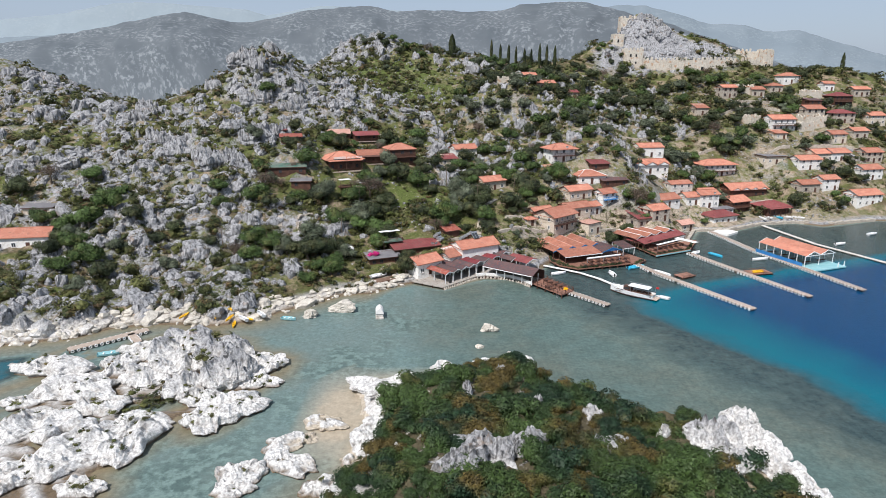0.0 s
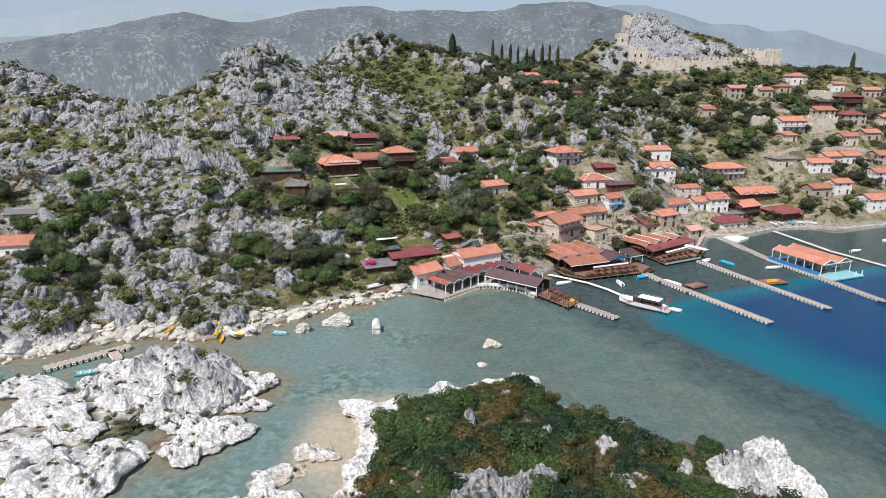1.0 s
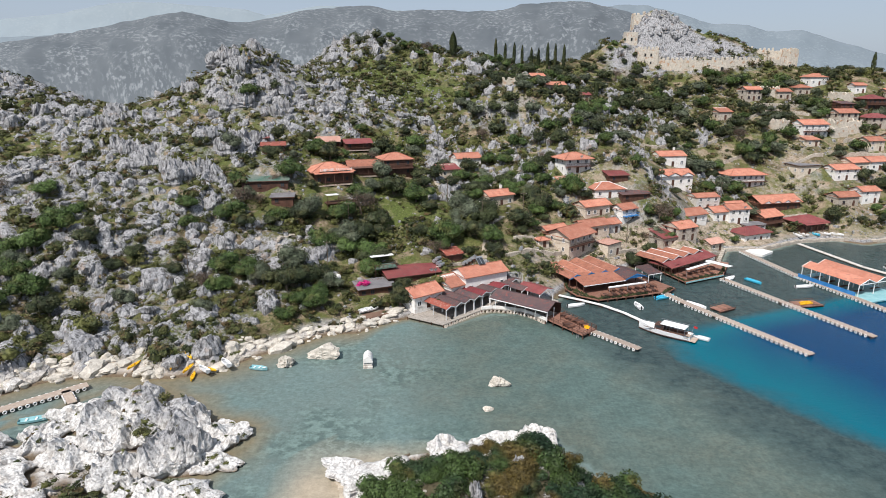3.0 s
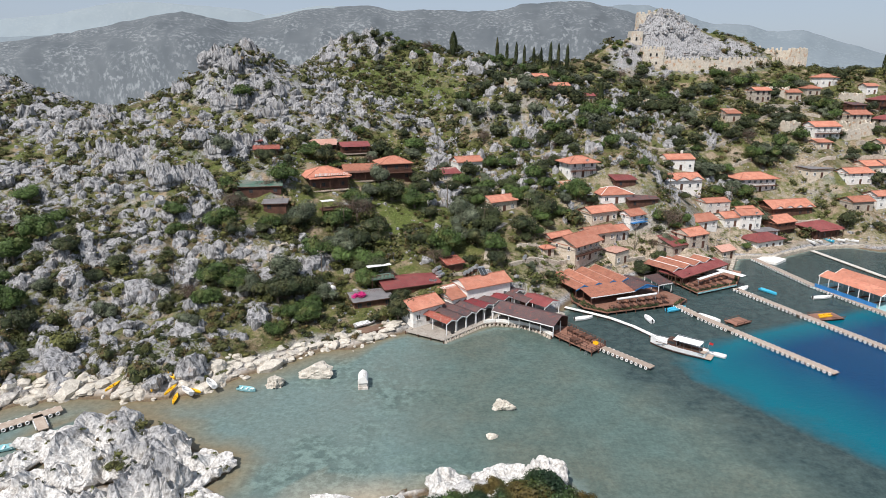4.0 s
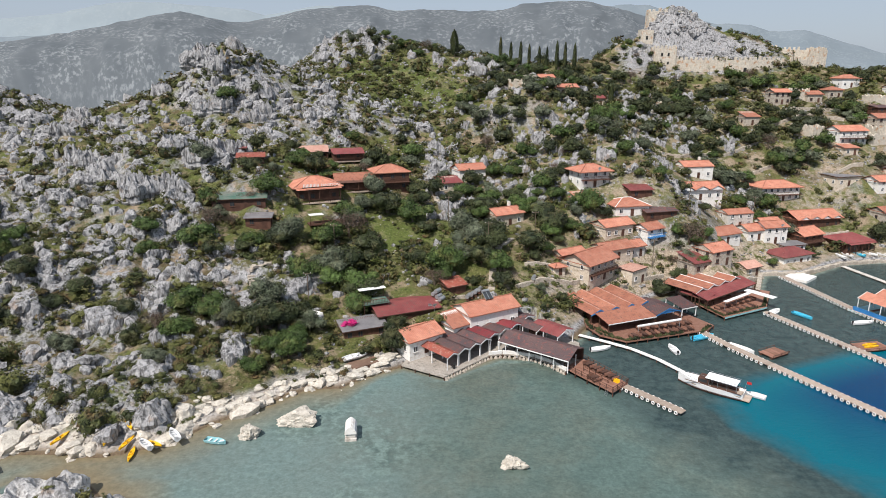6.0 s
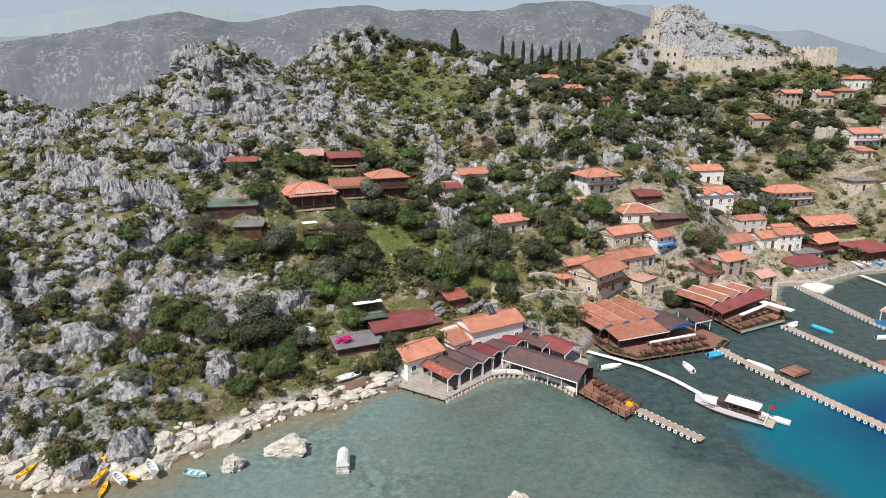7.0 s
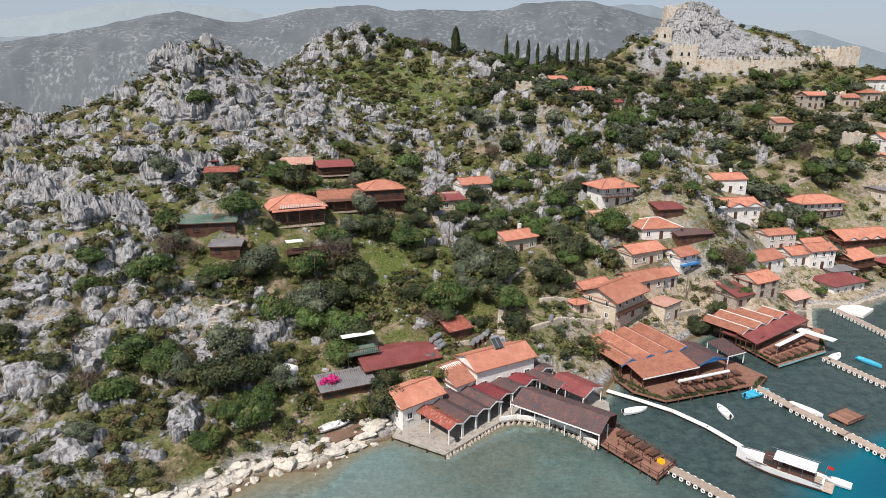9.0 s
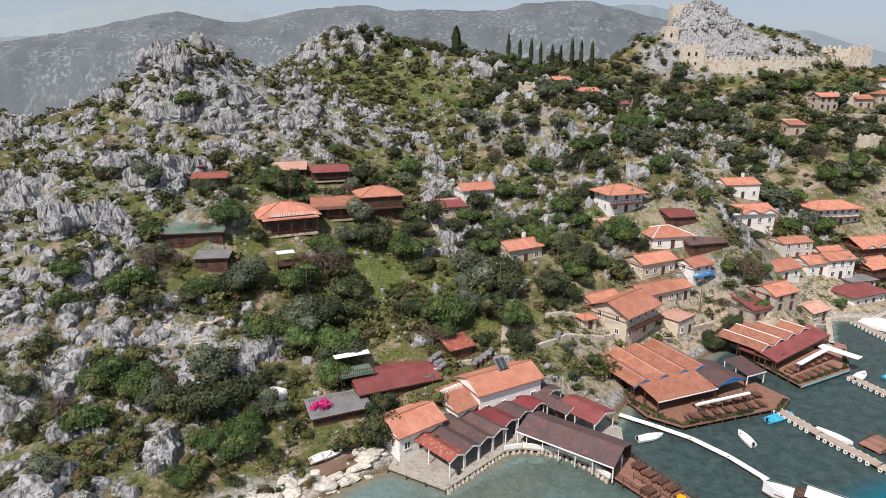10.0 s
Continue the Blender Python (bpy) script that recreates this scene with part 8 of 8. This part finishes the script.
# guest house sign: the name as bars, the word in letters
sg = thing("sign", pose(-37.0, 209.6, 23.0, 0, 0, 24), "white standing letters along a tiled eave", "sign")
SZ = 4.35
part("board", box(-0.3, 9.2, 0.0, 0.1, SZ - 0.25, SZ + 0.02), M["wood"], sg)
for i in range(6):
    part("letter_bar", add_box(box(0.72 * i, 0.72 * i + 0.16, -0.08, -0.02, SZ, SZ + 0.8), 0.72 * i + 0.38, 0.72 * i + 0.54, -0.08, -0.02, SZ, SZ + 0.8), M["paint"], sg, "white bars")
cu = bpy.data.curves.new("word", "FONT")
cu.body, cu.size, cu.extrude = "PANSIYON", 1.05, 0.03
word = new("word", cu)
word.parent = sg
word.matrix_basis = pose(4.6, -0.06, SZ, 90, 0, 0)
cu.materials.append(M["paint"])

# terrace of the guest house
tr = thing("timber_terrace", pose(-30.5, 204, zg(-30, 205) + 1.2, 0, 0, 25), "dark timber terrace on posts below the guest house", "terrace")
part("deck", box(-4.5, 5, -2.2, 2.2, -0.15, 0), M["wood"], tr)
for u in (-4.3, -1.2, 1.8, 4.8):
    for v in (-2, 2):
        part("post", box(u - 0.09, u + 0.09, v - 0.09, v + 0.09, -4.0, 1.0 if v < 0 else 0), M["wood"], tr)
for k in (0.45, 0.95):
    part("rail", box(-4.5, 5, -2.24, -2.14, k - 0.06, k), M["wood"], tr)
part("sunshade", box(-4.2, -0.6, -1.2, 1.2, 2.2, 2.28), M["paint"], tr, "white sunshade")
for u in (-4.0, -0.8):
    part("post", box(u - 0.05, u + 0.05, -1.05, -0.95, 0, 2.2), M["wood"], tr)

# Lycian tomb standing in the shallows
tomb = thing("sarcophagus", pose(-15, 137.2, 0, 0, 0, 96), "pale stone sarcophagus with an arched lid in shallow water", "tomb")
part("base", box(-1.5, 1.5, -0.95, 0.95, -1.2, 0.5, 0.08), M["concrete"], tomb)
part("chest", box(-1.35, 1.35, -0.8, 0.8, 0.5, 1.3, 0.05), M["concrete"], tomb)
bm = bmesh.new()
arc = [(-0.95, 1.3), (-0.92, 1.65), (-0.7, 2.1), (-0.35, 2.42), (0, 2.6), (0.35, 2.42), (0.7, 2.1), (0.92, 1.65), (0.95, 1.3)]
ends = [[bm.verts.new((x, p[0], p[1])) for p in arc] for x in (-1.55, 1.55)]
for i in range(len(arc)):
    j = (i + 1) % len(arc)
    bm.faces.new((ends[0][i], ends[1][i], ends[1][j], ends[0][j]))
bm.faces.new(ends[0]), bm.faces.new(ends[1][::-1])
bmesh.ops.recalc_face_normals(bm, faces=bm.faces)
part("lid", bm, M["white"], tomb, "arched ridge lid of bleached stone")

# bougainvillea, planted terrace, white rock, bin
ob = scatter("bougainvillea", HEDGE, [(-21.2 + 0.6 * i, 170.0 + 0.6 * (i % 3), 5.1 + 0.1 * i, 1.0, 0.9, 0.9, i, i % 2) for i in range(5)], M["magenta"], label="magenta bougainvillea spilling over the grey roof", category="flowers")
scatter("climbing_plant", HEDGE, [(-1.6 + 0.5 * i, 164.6 + 0.4 * i, 3.3 - 0.3 * i, 0.7, 0.6, 0.7, i, i % 2) for i in range(4)], M["scrub"], label="reddish climbing plant over the rusty roof", category="plant")
gt = thing("roof_terrace", pose(-15.5, 178.3, zg(-15, 178) + 2.6, 0, 0, 24), "green-carpeted terrace with dark railing and white canopy", "terrace")
part("floor", box(-3, 3, -2, 2, -0.2, 0), M["green_sheet"], gt)
part("canopy", box(-3.2, 3.0, 0.6, 2.2, 2.3, 2.42, 0.04), M["paint"], gt, "white canvas canopy")
for u in (-2.9, 2.8):
    for v in (-1.9, 1.9):
        part("post", box(u - 0.06, u + 0.06, v - 0.06, v + 0.06, -3.0, 2.3 if v > 0 else 1.0), M["wood"], gt)
for u in np.arange(-2.9, 3.0, 0.35):
    part("baluster", box(u - 0.03, u + 0.03, -1.98, -1.92, 0, 0.9), M["wood"], gt)
part("rail", box(-3, 3, -2.0, -1.9, 0.88, 0.96), M["wood"], gt)
v, f = boulder(3, 955)
wr = big_mesh("whitewashed_rock", v * (1.7, 1.4, 1.5), f, M["white"], False, label="whitewashed boulder among the shrubs", category="rock")
wr.matrix_basis = pose(-27.5, 172, zg(-27.5, 172) + 0.6)
bn = thing("waste_bin", pose(1.9, 159.6, 0.8), "black waste bin at the quay's corner", "bin")
part("body", rod(bmesh.new(), (0, 0, 0), (0, 0, 0.85), 0.27, 12, 0.32), M["dull_black"], bn)
part("lid", rod(bmesh.new(), (0, 0, 0.85), (0, 0, 0.95), 0.34, 12, 0.2), M["dull_black"], bn)
lawn = mesh_ob("lawn", [(-6, 179.5, zg(-4, 179) + 0.25), (-1, 179.0, zg(-2, 179) + 0.25), (1, 183, zg(1, 183) + 0.2), (-3, 184, zg(-3, 184) + 0.2)], [(0, 1, 2, 3)], M["grass"], label="small watered green lawn behind the roofs", category="lawn", kind="structure")

platform("earth_terrace", [(-20.5, 159.4), (-17, 158.2), (-12.5, 161.4), (-11, 164.0), (-15, 165.4), (-20, 163.0)], 1.5, M["earth"], "red earth terrace with a stone edge above the shore")

# white tarpaulin, built as a plain slab, and walls of the boatyard
sl = thing("boat_slip", pose(101.5, 214.0, 0, 0, 0, 40), "white tarpaulin at the village shore", "slip")
part("slab", box(0, 7, 0, 6, -0.6, 0.75, 0.05), M["white"], sl)
sq = thing("stone_pier_head", pose(0, 0, 0), "rubble-stone shore quay along the village front", "quay")
FRONT = [(62, 206), (68, 200), (83, 204.5), (92, 221), (104, 221.5), (122, 231.5), (136, 234.5), (150, 233), (170, 239)]
for (ax, ay), (bx, by) in zip(FRONT, FRONT[1:]):
    L = math.hypot(bx - ax, by - ay)
    for i in range(int(L / 1.6)):
        u = (i + 0.5) / int(L / 1.6)
        q = part("block", box(-0.85, 0.85, -0.6, 0.6, -1.2, 0.9 + 0.15 * ((i * 7) % 3), 0.08), M["stone"], sq)
        q.matrix_basis = pose(ax + (bx - ax) * u, ay + (by - ay) * u, 0, 0, 0, math.degrees(math.atan2(by - ay, bx - ax)))
